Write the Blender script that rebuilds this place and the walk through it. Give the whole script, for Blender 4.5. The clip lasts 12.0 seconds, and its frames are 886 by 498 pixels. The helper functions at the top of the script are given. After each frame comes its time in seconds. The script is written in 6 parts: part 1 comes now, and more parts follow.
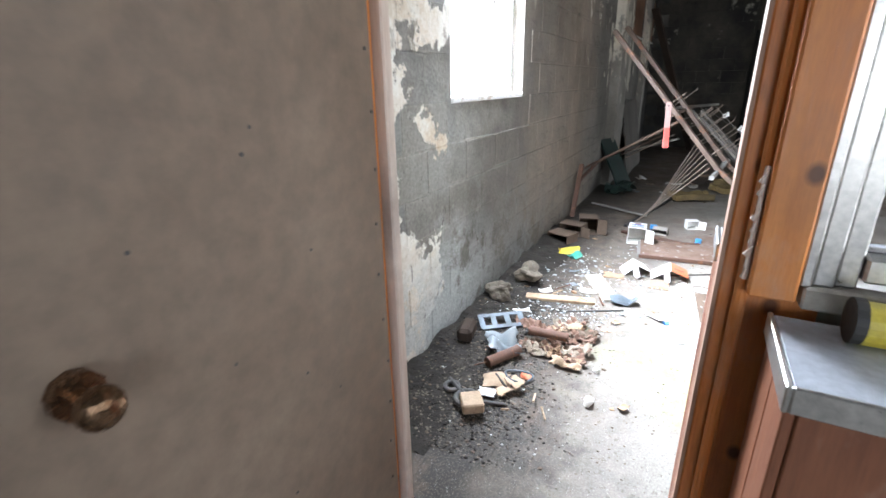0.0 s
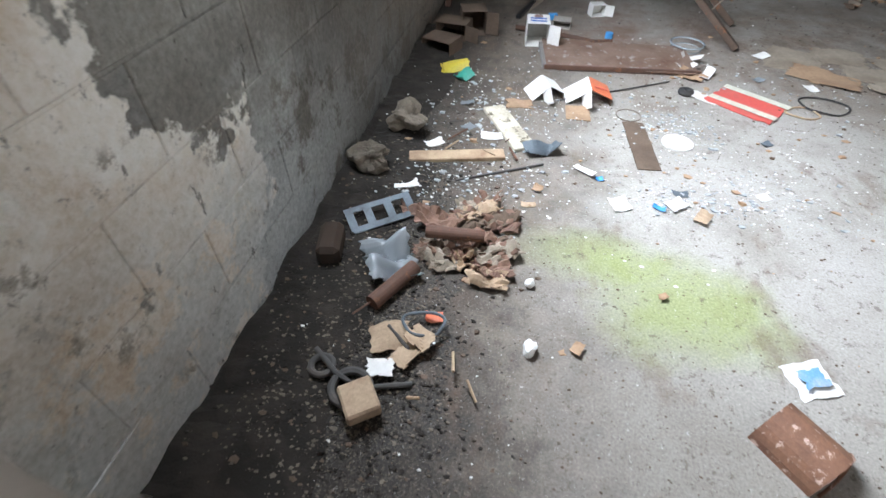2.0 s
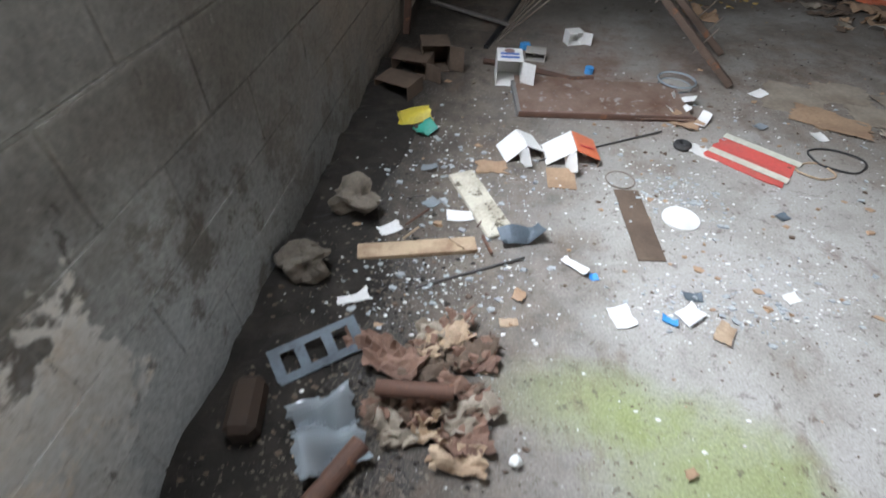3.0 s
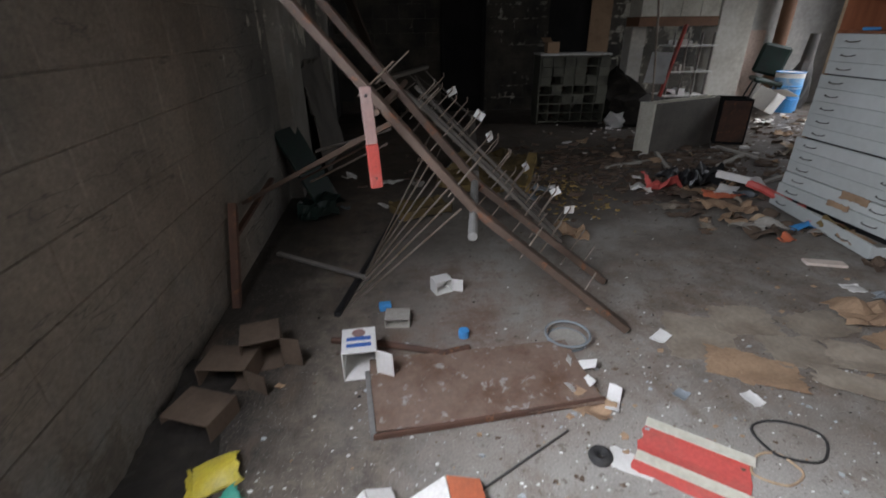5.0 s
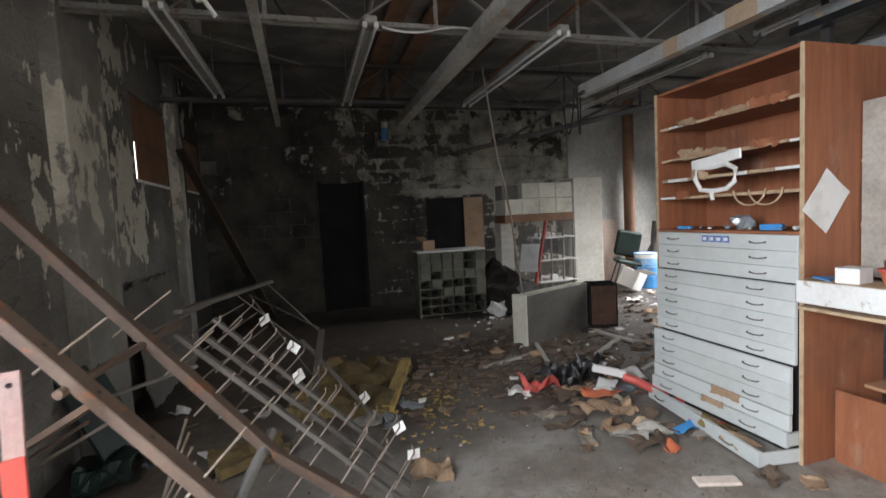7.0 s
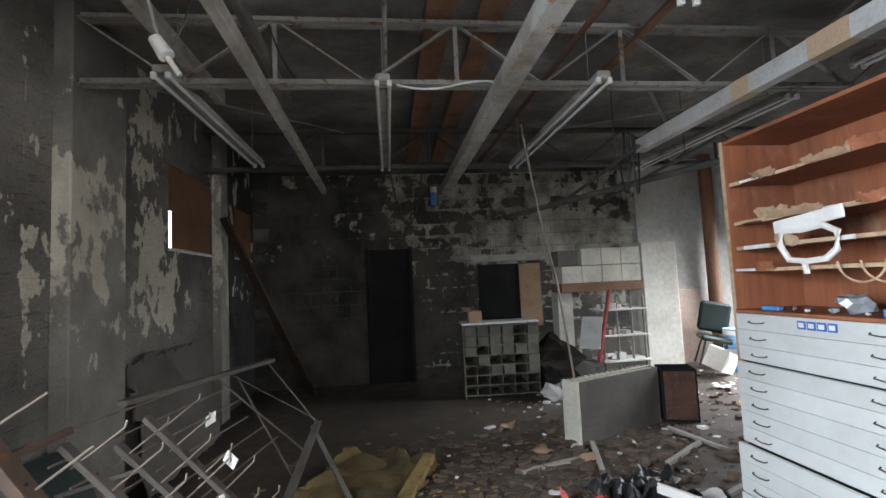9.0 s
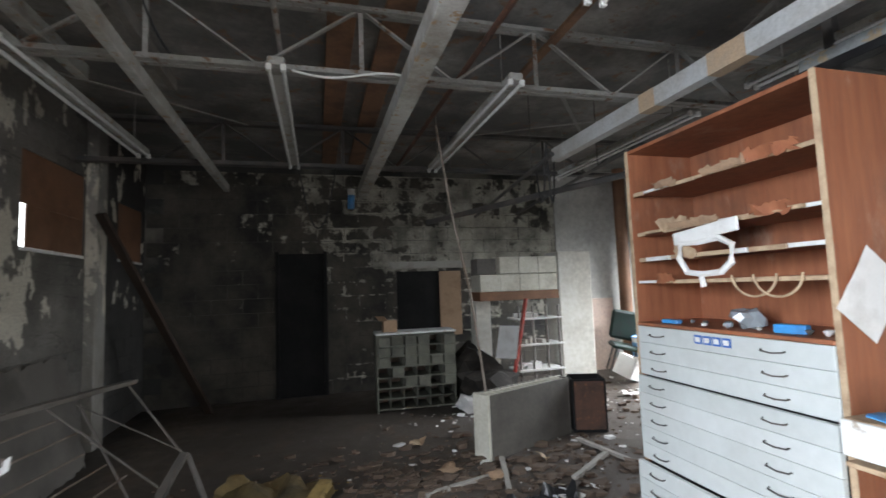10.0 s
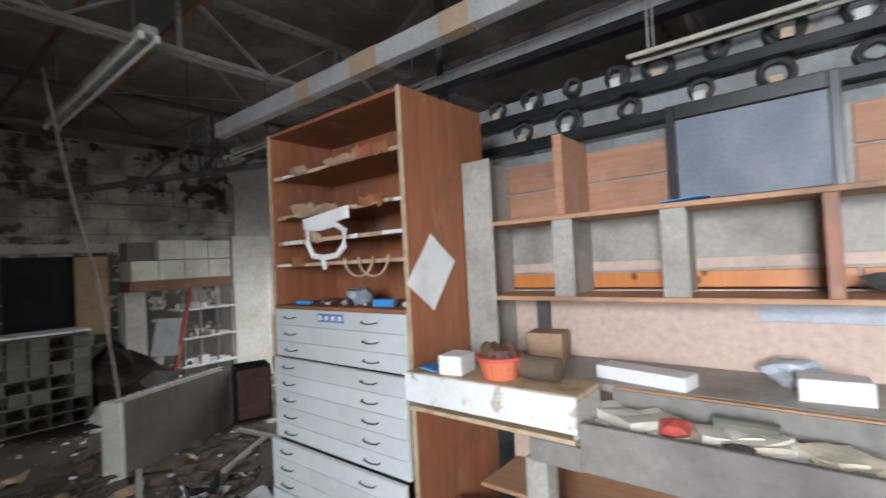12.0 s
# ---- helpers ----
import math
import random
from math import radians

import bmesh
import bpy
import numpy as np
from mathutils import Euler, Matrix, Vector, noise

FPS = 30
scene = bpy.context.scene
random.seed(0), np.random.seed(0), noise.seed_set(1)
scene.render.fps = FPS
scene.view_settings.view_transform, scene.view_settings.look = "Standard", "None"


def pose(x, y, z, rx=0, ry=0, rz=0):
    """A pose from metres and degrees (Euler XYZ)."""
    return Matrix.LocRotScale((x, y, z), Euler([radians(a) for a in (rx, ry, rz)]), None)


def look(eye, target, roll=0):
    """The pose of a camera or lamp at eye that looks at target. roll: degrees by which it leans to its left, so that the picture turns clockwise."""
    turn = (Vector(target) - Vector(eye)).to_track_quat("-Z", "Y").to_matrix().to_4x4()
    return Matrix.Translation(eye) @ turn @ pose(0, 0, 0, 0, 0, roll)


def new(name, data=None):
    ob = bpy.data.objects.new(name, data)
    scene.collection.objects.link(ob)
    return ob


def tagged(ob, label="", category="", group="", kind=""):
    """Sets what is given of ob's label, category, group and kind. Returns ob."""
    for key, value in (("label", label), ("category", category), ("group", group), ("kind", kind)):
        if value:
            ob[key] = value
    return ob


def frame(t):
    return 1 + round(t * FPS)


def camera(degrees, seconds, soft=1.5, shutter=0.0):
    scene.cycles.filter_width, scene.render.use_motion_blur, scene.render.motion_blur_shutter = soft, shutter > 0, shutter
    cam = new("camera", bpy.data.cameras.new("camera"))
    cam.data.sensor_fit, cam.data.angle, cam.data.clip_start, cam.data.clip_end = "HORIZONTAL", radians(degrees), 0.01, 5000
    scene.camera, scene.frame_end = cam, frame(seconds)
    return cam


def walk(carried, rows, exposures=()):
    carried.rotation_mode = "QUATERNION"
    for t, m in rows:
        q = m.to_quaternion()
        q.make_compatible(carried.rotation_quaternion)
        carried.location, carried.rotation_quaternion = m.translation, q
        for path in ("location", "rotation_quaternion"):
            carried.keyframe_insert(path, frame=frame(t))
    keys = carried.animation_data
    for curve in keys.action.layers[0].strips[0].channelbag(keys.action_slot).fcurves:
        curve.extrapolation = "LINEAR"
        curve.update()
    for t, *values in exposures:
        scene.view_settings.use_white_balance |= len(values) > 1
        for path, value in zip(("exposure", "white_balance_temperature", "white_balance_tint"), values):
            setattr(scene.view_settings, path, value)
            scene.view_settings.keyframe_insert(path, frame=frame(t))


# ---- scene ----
cam = camera(87.4, 12.0, 1.5, 0.3)
METRES, EYE, TILT, LEAN, TURN = 4.767, 1.3, 0.0, 0.0, 28.8
ROWS = [
    (0.0, 0.0, 0.0, 0.0, -0.38, -19.69, 1.05),
    (0.5, -0.0007, 0.0587, 0.0011, -6.16, -23.43, 0.81),
    (1.0, 0.0014, 0.1069, -0.0089, -11.77, -30.04, 0.36),
    (1.5, 0.0085, 0.1538, -0.0175, -16.26, -37.8, -0.18),
    (2.0, 0.027, 0.2102, -0.0292, -17.82, -44.92, -0.53),
    (2.5, 0.0489, 0.2635, -0.0278, -17.9, -48.55, -1.79),
    (3.0, 0.0766, 0.3227, -0.0252, -21.47, -45.44, -1.38),
    (5.0, 0.2216, 0.467, 0.0033, -34.35, -25.7, 0.57),
    (5.5, 0.2545, 0.4917, 0.0126, -39.37, -19.73, 1.32),
    (6.0, 0.2914, 0.4941, 0.0177, -41.48, -13.91, 2.25),
    (6.5, 0.3354, 0.4836, 0.0259, -41.69, -8.43, 2.06),
    (7.0, 0.3708, 0.4819, 0.0292, -44.81, -4.07, 2.96),
    (7.5, 0.4073, 0.4958, 0.0348, -42.24, 1.98, 3.09),
    (9.5, 0.5373, 0.5086, 0.0395, -34.89, 4.61, 2.74),
    (10.0, 0.5689, 0.5193, 0.0409, -43.87, 4.65, 2.1),
    (10.5, 0.5874, 0.5202, 0.0374, -48.55, 2.65, 2.8),
    (11.0, 0.5944, 0.5082, 0.0363, -55.1, 2.59, 2.4),
    (11.5, 0.6025, 0.4872, 0.0349, -65.37, 1.48, 3.14),
    (12.0, 0.6048, 0.4575, 0.0351, -79.39, 1.3, 3.04),
]
EXPOSURES = [(0.0, 0.78, 6350, 10), (0.5, 0.45, 6400, 10), (1.0, 0.2, 6500, 11), (1.5, -0.08, 6500, 11), (2.0, -0.4, 6500, 10), (2.5, -0.72, 6500, 10), (3.2, -0.95, 6550, 11), (4.8, -1.2, 6700, 14), (5.5, -1.05, 6900, 14), (6.0, -0.6, 7050, 13), (6.5, -0.13, 7050, 13), (7.0, 0.15, 6950, 12), (7.7, 0.48, 6800, 12), (9.3, 0.62, 6550, 10), (10.5, 0.58, 6550, 10), (12.0, 0.2, 6650, 11)]
walk(cam, [(t, pose(0, 0, EYE, TILT, LEAN, TURN) @ pose(METRES * x, METRES * y, METRES * z, 90 + pitch, roll, yaw)) for t, x, y, z, yaw, pitch, roll in ROWS], EXPOSURES)

# ---- world and light ----
W = bpy.data.worlds.new("sky")
scene.world = W
W.use_nodes = True
_n = W.node_tree.nodes
_sky = _n.new("ShaderNodeTexSky")
_sky.sky_type, _sky.sun_disc = "NISHITA", False
_sky.sun_elevation, _sky.sun_rotation = radians(38), radians(250)
W.node_tree.links.new(_sky.outputs[0], _n["Background"].inputs[0])
_n["Background"].inputs[1].default_value = 0.15


def lamp(name, kind, m, energy, color=(1, 1, 1), size=(1, 1), angle=0.0, spread=180):
    d = bpy.data.lights.new(name, kind)
    d.energy, d.color = energy, color
    if kind == "AREA":
        d.shape, d.size, d.size_y, d.spread = "RECTANGLE", size[0], size[1], radians(spread)
    if kind == "SUN":
        d.angle = angle
    ob = new(name, d)
    ob.matrix_world = m
    return ob


SUN = lamp("sun", "SUN", look((-6, -9, 8), (0, 0, 0)), 1.0, (1, 0.96, 0.9), angle=radians(12))
DAY = (0.9, 0.95, 1.02)
# daylight entering by the open window, and by an unseen wide bay on the far side
lamp("window_daylight", "AREA", look((-1.2, 2.6, 1.85), (0.8, 2.65, 0.4)), 228, (0.87, 0.95, 1.08), (0.98, 1.2), spread=150)
# added fill for the left wall, just inside an opening that is never seen
lamp("front_fill", "AREA", look((2.3, 1.1, 1.7), (0.0, 3.4, 1.3)), 34, DAY, (2.0, 1.2), spread=140)
lamp("bay_daylight", "AREA", look((7.38, 8.6, 1.8), (5.7, 9.0, 0.0)), 118, DAY, (2.6, 1.8), spread=100)
# added fill at an unseen window behind the walker, for door and jamb
lamp("office_fill", "AREA", look((1.0, -1.5, 1.2), (0.4, 1, 0.6)), 6.5, DAY, (1.3, 0.8), spread=120)


# ---- materials ----
def rgb(c):
    return (c, c, c, 1) if isinstance(c, (int, float)) else (*c, 1)


class Nodes:
    def __init__(self, name):
        self.m = bpy.data.materials.new(name)
        self.m.use_nodes = True
        self.t = self.m.node_tree
        self.b = self.t.nodes["Principled BSDF"]

    def add(self, kind, **values):
        n = self.t.nodes.new(kind)
        for k, v in values.items():
            n.inputs[k.replace("_", " ")].default_value = v
        return n

    def link(self, a, b):
        self.t.links.new(a, b)

    def coords(self, world):
        if world:
            return self.add("ShaderNodeNewGeometry").outputs["Position"]
        return self.add("ShaderNodeTexCoord").outputs["Object"]

    def stretch(self, vec, s):
        n = self.add("ShaderNodeMapping")
        n.inputs["Scale"].default_value = s
        self.link(vec, n.inputs["Vector"])
        return n.outputs[0]

    def noise(self, vec, scale, detail=6, rough=0.6):
        n = self.add("ShaderNodeTexNoise", Scale=scale, Detail=detail, Roughness=rough)
        self.link(vec, n.inputs["Vector"])
        return n.outputs["Fac"]

    def ramp(self, fac, lo, hi, a=0.0, b=1.0):
        n = self.add("ShaderNodeMapRange")
        for i, v in enumerate((lo, hi, a, b)):
            n.inputs[i + 1].default_value = v
        self.link(fac, n.inputs[0])
        return n.outputs[0]

    def mix(self, fac, a, b, mode="MIX"):
        n = self.t.nodes.new("ShaderNodeMix")
        n.data_type, n.blend_type = "RGBA", mode
        for sock, v in ((n.inputs[0], fac), (n.inputs[6], a), (n.inputs[7], b)):
            if isinstance(v, bpy.types.NodeSocket):
                self.link(v, sock)
            elif sock.type == "RGBA":
                sock.default_value = rgb(v)
            else:
                sock.default_value = v
        return n.outputs[2]

    def math(self, op, a, b=0.0):
        n = self.t.nodes.new("ShaderNodeMath")
        n.operation = op
        for sock, v in ((n.inputs[0], a), (n.inputs[1], b)):
            if isinstance(v, bpy.types.NodeSocket):
                self.link(v, sock)
            else:
                sock.default_value = v
        return n.outputs[0]

    def sep(self, vec):
        n = self.add("ShaderNodeSeparateXYZ")
        self.link(vec, n.inputs[0])
        return n.outputs

    def done(self, color, rough=0.85, metal=0.0, height=None, bump=0.3, dist=0.01):
        for sock, v in ((self.b.inputs["Base Color"], color), (self.b.inputs["Roughness"], rough)):
            if isinstance(v, bpy.types.NodeSocket):
                self.link(v, sock)
            else:
                sock.default_value = rgb(v) if sock.type == "RGBA" else v
        self.b.inputs["Metallic"].default_value = metal
        if height is not None:
            n = self.add("ShaderNodeBump", Strength=bump, Distance=dist)
            self.link(height, n.inputs["Height"])
            self.link(n.outputs[0], self.b.inputs["Normal"])
        return self.m


def worn(name, base, dirt, wear=None, scale=4.0, rough=0.7, metal=0.0, bump=0.25, lo=0.45, hi=0.7, grain=None, world=False, mottle=0.4):
    """A surface of one colour with dirt in broad stains, fine mottling and, if given, worn spots."""
    n = Nodes(name)
    v = n.coords(world)
    g = n.stretch(v, grain) if grain else v
    broad = n.noise(g, scale, 8)
    fine = n.noise(g, scale * 14, 4)
    col = n.mix(n.ramp(broad, lo, hi), base, dirt)
    if wear:
        spots = n.noise(v, scale * 3.1, 9, 0.7)
        col = n.mix(n.ramp(spots, 0.57, 0.62), col, wear)
    col = n.mix(mottle, col, n.mix(n.ramp(fine, 0.3, 0.7), 0.35, 0.75), "OVERLAY")
    info = n.add("ShaderNodeObjectInfo").outputs["Random"]
    col = n.mix(0.25, col, n.mix(info, 0.35, 0.62), "OVERLAY")
    return n.done(col, n.ramp(fine, 0.2, 0.8, rough - 0.12, min(1, rough + 0.12)), metal, fine, bump, 0.004)


def wood(name, base, dark, scale=3.0, rough=0.55, knots=False, grain=(14, 14, 1.2)):
    n = Nodes(name)
    v = n.coords(False)
    g = n.stretch(v, grain)
    rings = n.noise(g, scale, 8, 0.65)
    fine = n.noise(g, scale * 9, 5)
    col = n.mix(n.ramp(rings, 0.35, 0.7), base, dark)
    col = n.mix(0.28, col, n.mix(n.ramp(fine, 0.3, 0.7), 0.3, 0.7), "OVERLAY")
    dirt = n.noise(v, 2.3, 7)
    col = n.mix(n.ramp(dirt, 0.52, 0.75, 0, 0.6), col, (0.06, 0.045, 0.035))
    smear = n.noise(n.stretch(v, (1, 1, 0.5)), 5.0, 8, 0.7)
    col = n.mix(n.ramp(smear, 0.58, 0.72, 0, 0.35), col, (0.5, 0.4, 0.32))
    if knots:
        k = n.add("ShaderNodeTexVoronoi", Scale=8.0)
        k.voronoi_dimensions = "2D"
        px, py, pz = n.sep(v)
        xy = n.add("ShaderNodeCombineXYZ")
        n.link(n.math("ADD", px, py), xy.inputs[0])
        n.link(n.math("MULTIPLY", pz, 0.75), xy.inputs[1])
        n.link(xy.outputs[0], k.inputs["Vector"])
        col = n.mix(n.ramp(k.outputs["Distance"], 0.06, 0.13, 0.9, 0), col, (0.09, 0.03, 0.012))
    info = n.add("ShaderNodeObjectInfo").outputs["Random"]
    col = n.mix(0.3, col, n.mix(info, 0.35, 0.62), "OVERLAY")
    return n.done(col, n.ramp(fine, 0.2, 0.8, rough - 0.1, rough + 0.2), 0, rings, 0.2, 0.004)


def floor_material():
    n = Nodes("stained_concrete")
    v = n.coords(True)
    x, y, _ = n.sep(v)
    speck0 = n.noise(v, 9, 9, 0.75)
    a, b, f = n.noise(v, 0.9, 8, 0.65), n.noise(v, 3.2, 9, 0.7), n.noise(v, 130, 4)
    col = n.mix(n.ramp(a, 0.35, 0.68), (0.35, 0.33, 0.298), (0.2, 0.178, 0.152))
    col = n.mix(n.ramp(b, 0.52, 0.75, 0, 0.75), col, (0.12, 0.095, 0.075))
    # the far half of the floor is wet and glossy, darkening to near black and brown
    near_black = n.ramp(n.math("ADD", y, n.ramp(a, 0.3, 0.7, -0.8, 0.8)), 4.8, 6.5)
    col = n.mix(n.math("MULTIPLY", near_black, 0.9), col, n.mix(b, (0.03, 0.025, 0.02), (0.1, 0.077, 0.06)))
    # rust-brown stain round the fallen tray
    d = n.math("ADD", n.math("POWER", n.math("SUBTRACT", x, 0.25), 2.0), n.math("POWER", n.math("SUBTRACT", y, 4.3), 2.0))
    rust = n.math("MULTIPLY", n.ramp(d, 0.1, 0.75, 1, 0), n.ramp(b, 0.4, 0.62))
    col = n.mix(n.math("MULTIPLY", rust, 0.6), col, (0.17, 0.075, 0.04))
    # trodden brown dirt and rust in front of the cabinet
    d = n.math("ADD", n.math("POWER", n.math("MULTIPLY", n.math("SUBTRACT", x, 1.75), 0.8), 2.0), n.math("POWER", n.math("SUBTRACT", y, 4.3), 2.0))
    trod = n.math("MULTIPLY", n.ramp(d, 0.2, 1.5, 1, 0), n.ramp(n.noise(v, 4.2, 10, 0.72), 0.4, 0.6))
    col = n.mix(n.math("MULTIPLY", trod, 0.7), col, n.mix(n.ramp(speck0, 0.4, 0.62), (0.1, 0.072, 0.05), (0.2, 0.135, 0.09)))
    # paler concrete where the window light pools, brightness put into the colour
    d = n.math("ADD", n.math("POWER", n.math("SUBTRACT", x, 0.75), 2.0), n.math("POWER", n.math("SUBTRACT", y, 2.55), 2.0))
    pale = n.math("MULTIPLY", n.ramp(d, 0.1, 1.6, 1, 0), n.ramp(b, 0.35, 0.6))
    col = n.mix(n.math("MULTIPLY", pale, 0.6), col, (0.5, 0.49, 0.46))
    # moss: two overlapping patches
    for cx, cy, rx, ry in ((0.22, 1.98, 0.3, 0.24), (-0.08, 2.16, 0.26, 0.14)):
        d = n.math("ADD", n.math("POWER", n.math("DIVIDE", n.math("SUBTRACT", x, cx), rx), 2.0),
                   n.math("POWER", n.math("DIVIDE", n.math("SUBTRACT", y, cy), ry), 2.0))
        d = n.math("ADD", d, n.ramp(b, 0.25, 0.75, -0.7, 0.7))
        col = n.mix(n.ramp(d, 0.1, 1.3, 0.62, 0), col, n.mix(f, (0.2, 0.26, 0.05), (0.3, 0.36, 0.1)))
    # brown dirt trodden out from the wall
    dirt = n.ramp(n.math("ADD", n.math("ADD", x, n.ramp(a, 0.3, 0.7, -0.3, 0.3)), n.ramp(b, 0.3, 0.7, -0.25, 0.25)), -0.5, 0.15, 0.88, 0)
    col = n.mix(dirt, col, n.mix(n.ramp(speck0, 0.4, 0.62), (0.16, 0.128, 0.098), (0.055, 0.043, 0.033)))
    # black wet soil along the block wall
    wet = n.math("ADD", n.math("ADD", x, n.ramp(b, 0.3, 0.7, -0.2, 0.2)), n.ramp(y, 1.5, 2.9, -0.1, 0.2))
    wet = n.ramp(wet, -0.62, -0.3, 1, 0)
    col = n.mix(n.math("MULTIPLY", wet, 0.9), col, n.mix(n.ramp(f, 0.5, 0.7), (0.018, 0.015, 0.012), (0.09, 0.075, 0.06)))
    speck = n.noise(v, 24, 6, 0.75)
    col = n.mix(n.ramp(speck, 0.58, 0.62, 0, 0.6), col, (0.1, 0.08, 0.062))
    col = n.mix(n.ramp(n.noise(v, 42, 6, 0.85), 0.62, 0.65, 0, 0.6), col, (0.6, 0.6, 0.58))
    smear = n.noise(n.stretch(v, (1.4, 0.8, 1)), 2.1, 10, 0.72)
    col = n.mix(n.ramp(smear, 0.54, 0.63, 0, 0.5), col, (0.14, 0.095, 0.065))
    grit = n.noise(v, 60, 7, 0.8)
    col = n.mix(n.ramp(grit, 0.58, 0.64, 0, 0.55), col, (0.09, 0.075, 0.06))
    col = n.mix(n.ramp(n.noise(v, 85, 5, 0.8), 0.62, 0.66, 0, 0.6), col, (0.55, 0.54, 0.5))
    col = n.mix(0.45, col, n.mix(n.ramp(f, 0.3, 0.7), 0.28, 0.74), "OVERLAY")
    return n.done(col, n.math("SUBTRACT", n.ramp(b, 0.3, 0.7, 0.6, 0.95), n.math("MULTIPLY", near_black, 0.3)), 0, n.mix(0.6, b, f), 0.3, 0.006)


def block_material(name, dark):
    n = Nodes(name)
    v = n.coords(True)
    x, y, z = n.sep(v)
    a, b, f = n.noise(v, 1.6, 8, 0.65), n.noise(v, 4.5, 10, 0.62), n.noise(v, 70, 4)
    info = n.add("ShaderNodeObjectInfo").outputs["Random"]
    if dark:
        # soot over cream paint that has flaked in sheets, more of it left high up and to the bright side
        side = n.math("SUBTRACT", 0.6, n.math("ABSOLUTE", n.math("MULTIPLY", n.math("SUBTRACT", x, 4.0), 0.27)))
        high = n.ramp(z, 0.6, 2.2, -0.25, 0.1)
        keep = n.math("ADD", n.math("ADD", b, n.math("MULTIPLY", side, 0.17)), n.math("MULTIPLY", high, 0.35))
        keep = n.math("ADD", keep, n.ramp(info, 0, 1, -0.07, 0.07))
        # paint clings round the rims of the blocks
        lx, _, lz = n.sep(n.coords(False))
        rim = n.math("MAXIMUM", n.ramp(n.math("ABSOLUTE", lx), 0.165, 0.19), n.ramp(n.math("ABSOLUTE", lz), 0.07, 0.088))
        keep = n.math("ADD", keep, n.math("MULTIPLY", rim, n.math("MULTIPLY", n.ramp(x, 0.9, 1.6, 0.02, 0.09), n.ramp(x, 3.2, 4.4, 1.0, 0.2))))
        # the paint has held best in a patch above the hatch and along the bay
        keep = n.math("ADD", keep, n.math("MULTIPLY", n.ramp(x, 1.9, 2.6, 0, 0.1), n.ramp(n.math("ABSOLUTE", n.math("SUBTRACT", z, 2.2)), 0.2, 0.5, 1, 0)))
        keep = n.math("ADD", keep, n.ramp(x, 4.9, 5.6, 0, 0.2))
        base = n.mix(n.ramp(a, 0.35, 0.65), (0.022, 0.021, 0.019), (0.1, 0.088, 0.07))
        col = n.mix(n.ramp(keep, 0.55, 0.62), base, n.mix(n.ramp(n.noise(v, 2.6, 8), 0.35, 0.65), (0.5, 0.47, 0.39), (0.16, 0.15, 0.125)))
    else:
        grey = n.mix(n.ramp(a, 0.3, 0.7), (0.27, 0.275, 0.262), (0.16, 0.16, 0.148))
        grey = n.mix(n.ramp(info, 0, 1, 0, 0.35), grey, (0.31, 0.285, 0.23))
        # the wall past the window is grimed brown all over, blotched with a little bare render
        grimed = n.ramp(n.math("ADD", y, n.ramp(a, 0.3, 0.7, -0.35, 0.35)), 1.75, 2.45)
        grimed = n.math("MULTIPLY", grimed, n.ramp(n.math("ADD", z, n.ramp(b, 0.3, 0.7, -0.2, 0.2)), 0.05, 0.5, 0.78, 0.95))
        brown = n.mix(n.ramp(n.noise(v, 2.2, 9, 0.68), 0.35, 0.68), (0.125, 0.112, 0.093), (0.062, 0.055, 0.045))
        grey = n.mix(grimed, grey, brown)
        # paler mortar smeared over the rims
        lx, _, lz = n.sep(n.coords(False))
        rim = n.math("MAXIMUM", n.ramp(n.math("ABSOLUTE", lx), 0.188, 0.197), n.ramp(n.math("ABSOLUTE", lz), 0.086, 0.095))
        rim = n.math("MULTIPLY", rim, n.ramp(n.noise(v, 6, 6), 0.42, 0.64))
        rim = n.math("MULTIPLY", rim, n.ramp(y, 2.0, 3.2, 1, 0.12))
        grey = n.mix(n.math("MULTIPLY", rim, 0.45), grey, (0.38, 0.37, 0.32))
        # skim coat near the doorway: cream and tan with scuffs, broken off in sheets over grey render
        near = n.math("ADD", n.noise(v, 2.6, 10, 0.57), n.ramp(y, 1.45, 2.25, 0.2, -0.14))
        tan = n.mix(n.ramp(n.noise(v, 2.1, 8, 0.66), 0.4, 0.62), (0.8, 0.78, 0.71), (0.58, 0.48, 0.36))
        tan = n.mix(n.ramp(n.noise(v, 6.5, 9, 0.7), 0.5, 0.66, 0, 0.75), tan, (0.8, 0.82, 0.78))
        scuff = n.math("MULTIPLY", n.ramp(n.noise(v, 3.3, 4), 0.5, 0.58), n.ramp(n.noise(v, 17, 8, 0.75), 0.5, 0.56))
        tan = n.mix(n.math("MULTIPLY", scuff, 0.8), tan, (0.3, 0.27, 0.22))
        col = n.mix(n.ramp(near, 0.55, 0.565), grey, tan)
        # a dark broken edge where the coat ends
        edge = n.ramp(n.math("ABSOLUTE", n.math("SUBTRACT", near, 0.548)), 0.0, 0.012, 0.7, 0)
        col = n.mix(n.math("MULTIPLY", edge, n.ramp(n.noise(v, 8, 4), 0.45, 0.6)), col, (0.16, 0.14, 0.115))
        salt = n.math("MULTIPLY", n.ramp(n.math("ADD", z, n.ramp(a, 0.3, 0.7, -0.2, 0.2)), 0.3, 0.7, 1, 0), n.ramp(n.noise(v, 5, 10, 0.72), 0.44, 0.5))
        salt = n.math("MULTIPLY", salt, n.ramp(y, 1.9, 2.7, 1, 0.2))
        col = n.mix(n.math("MULTIPLY", salt, 0.75), col, n.mix(b, (0.42, 0.46, 0.46), (0.6, 0.64, 0.63)))
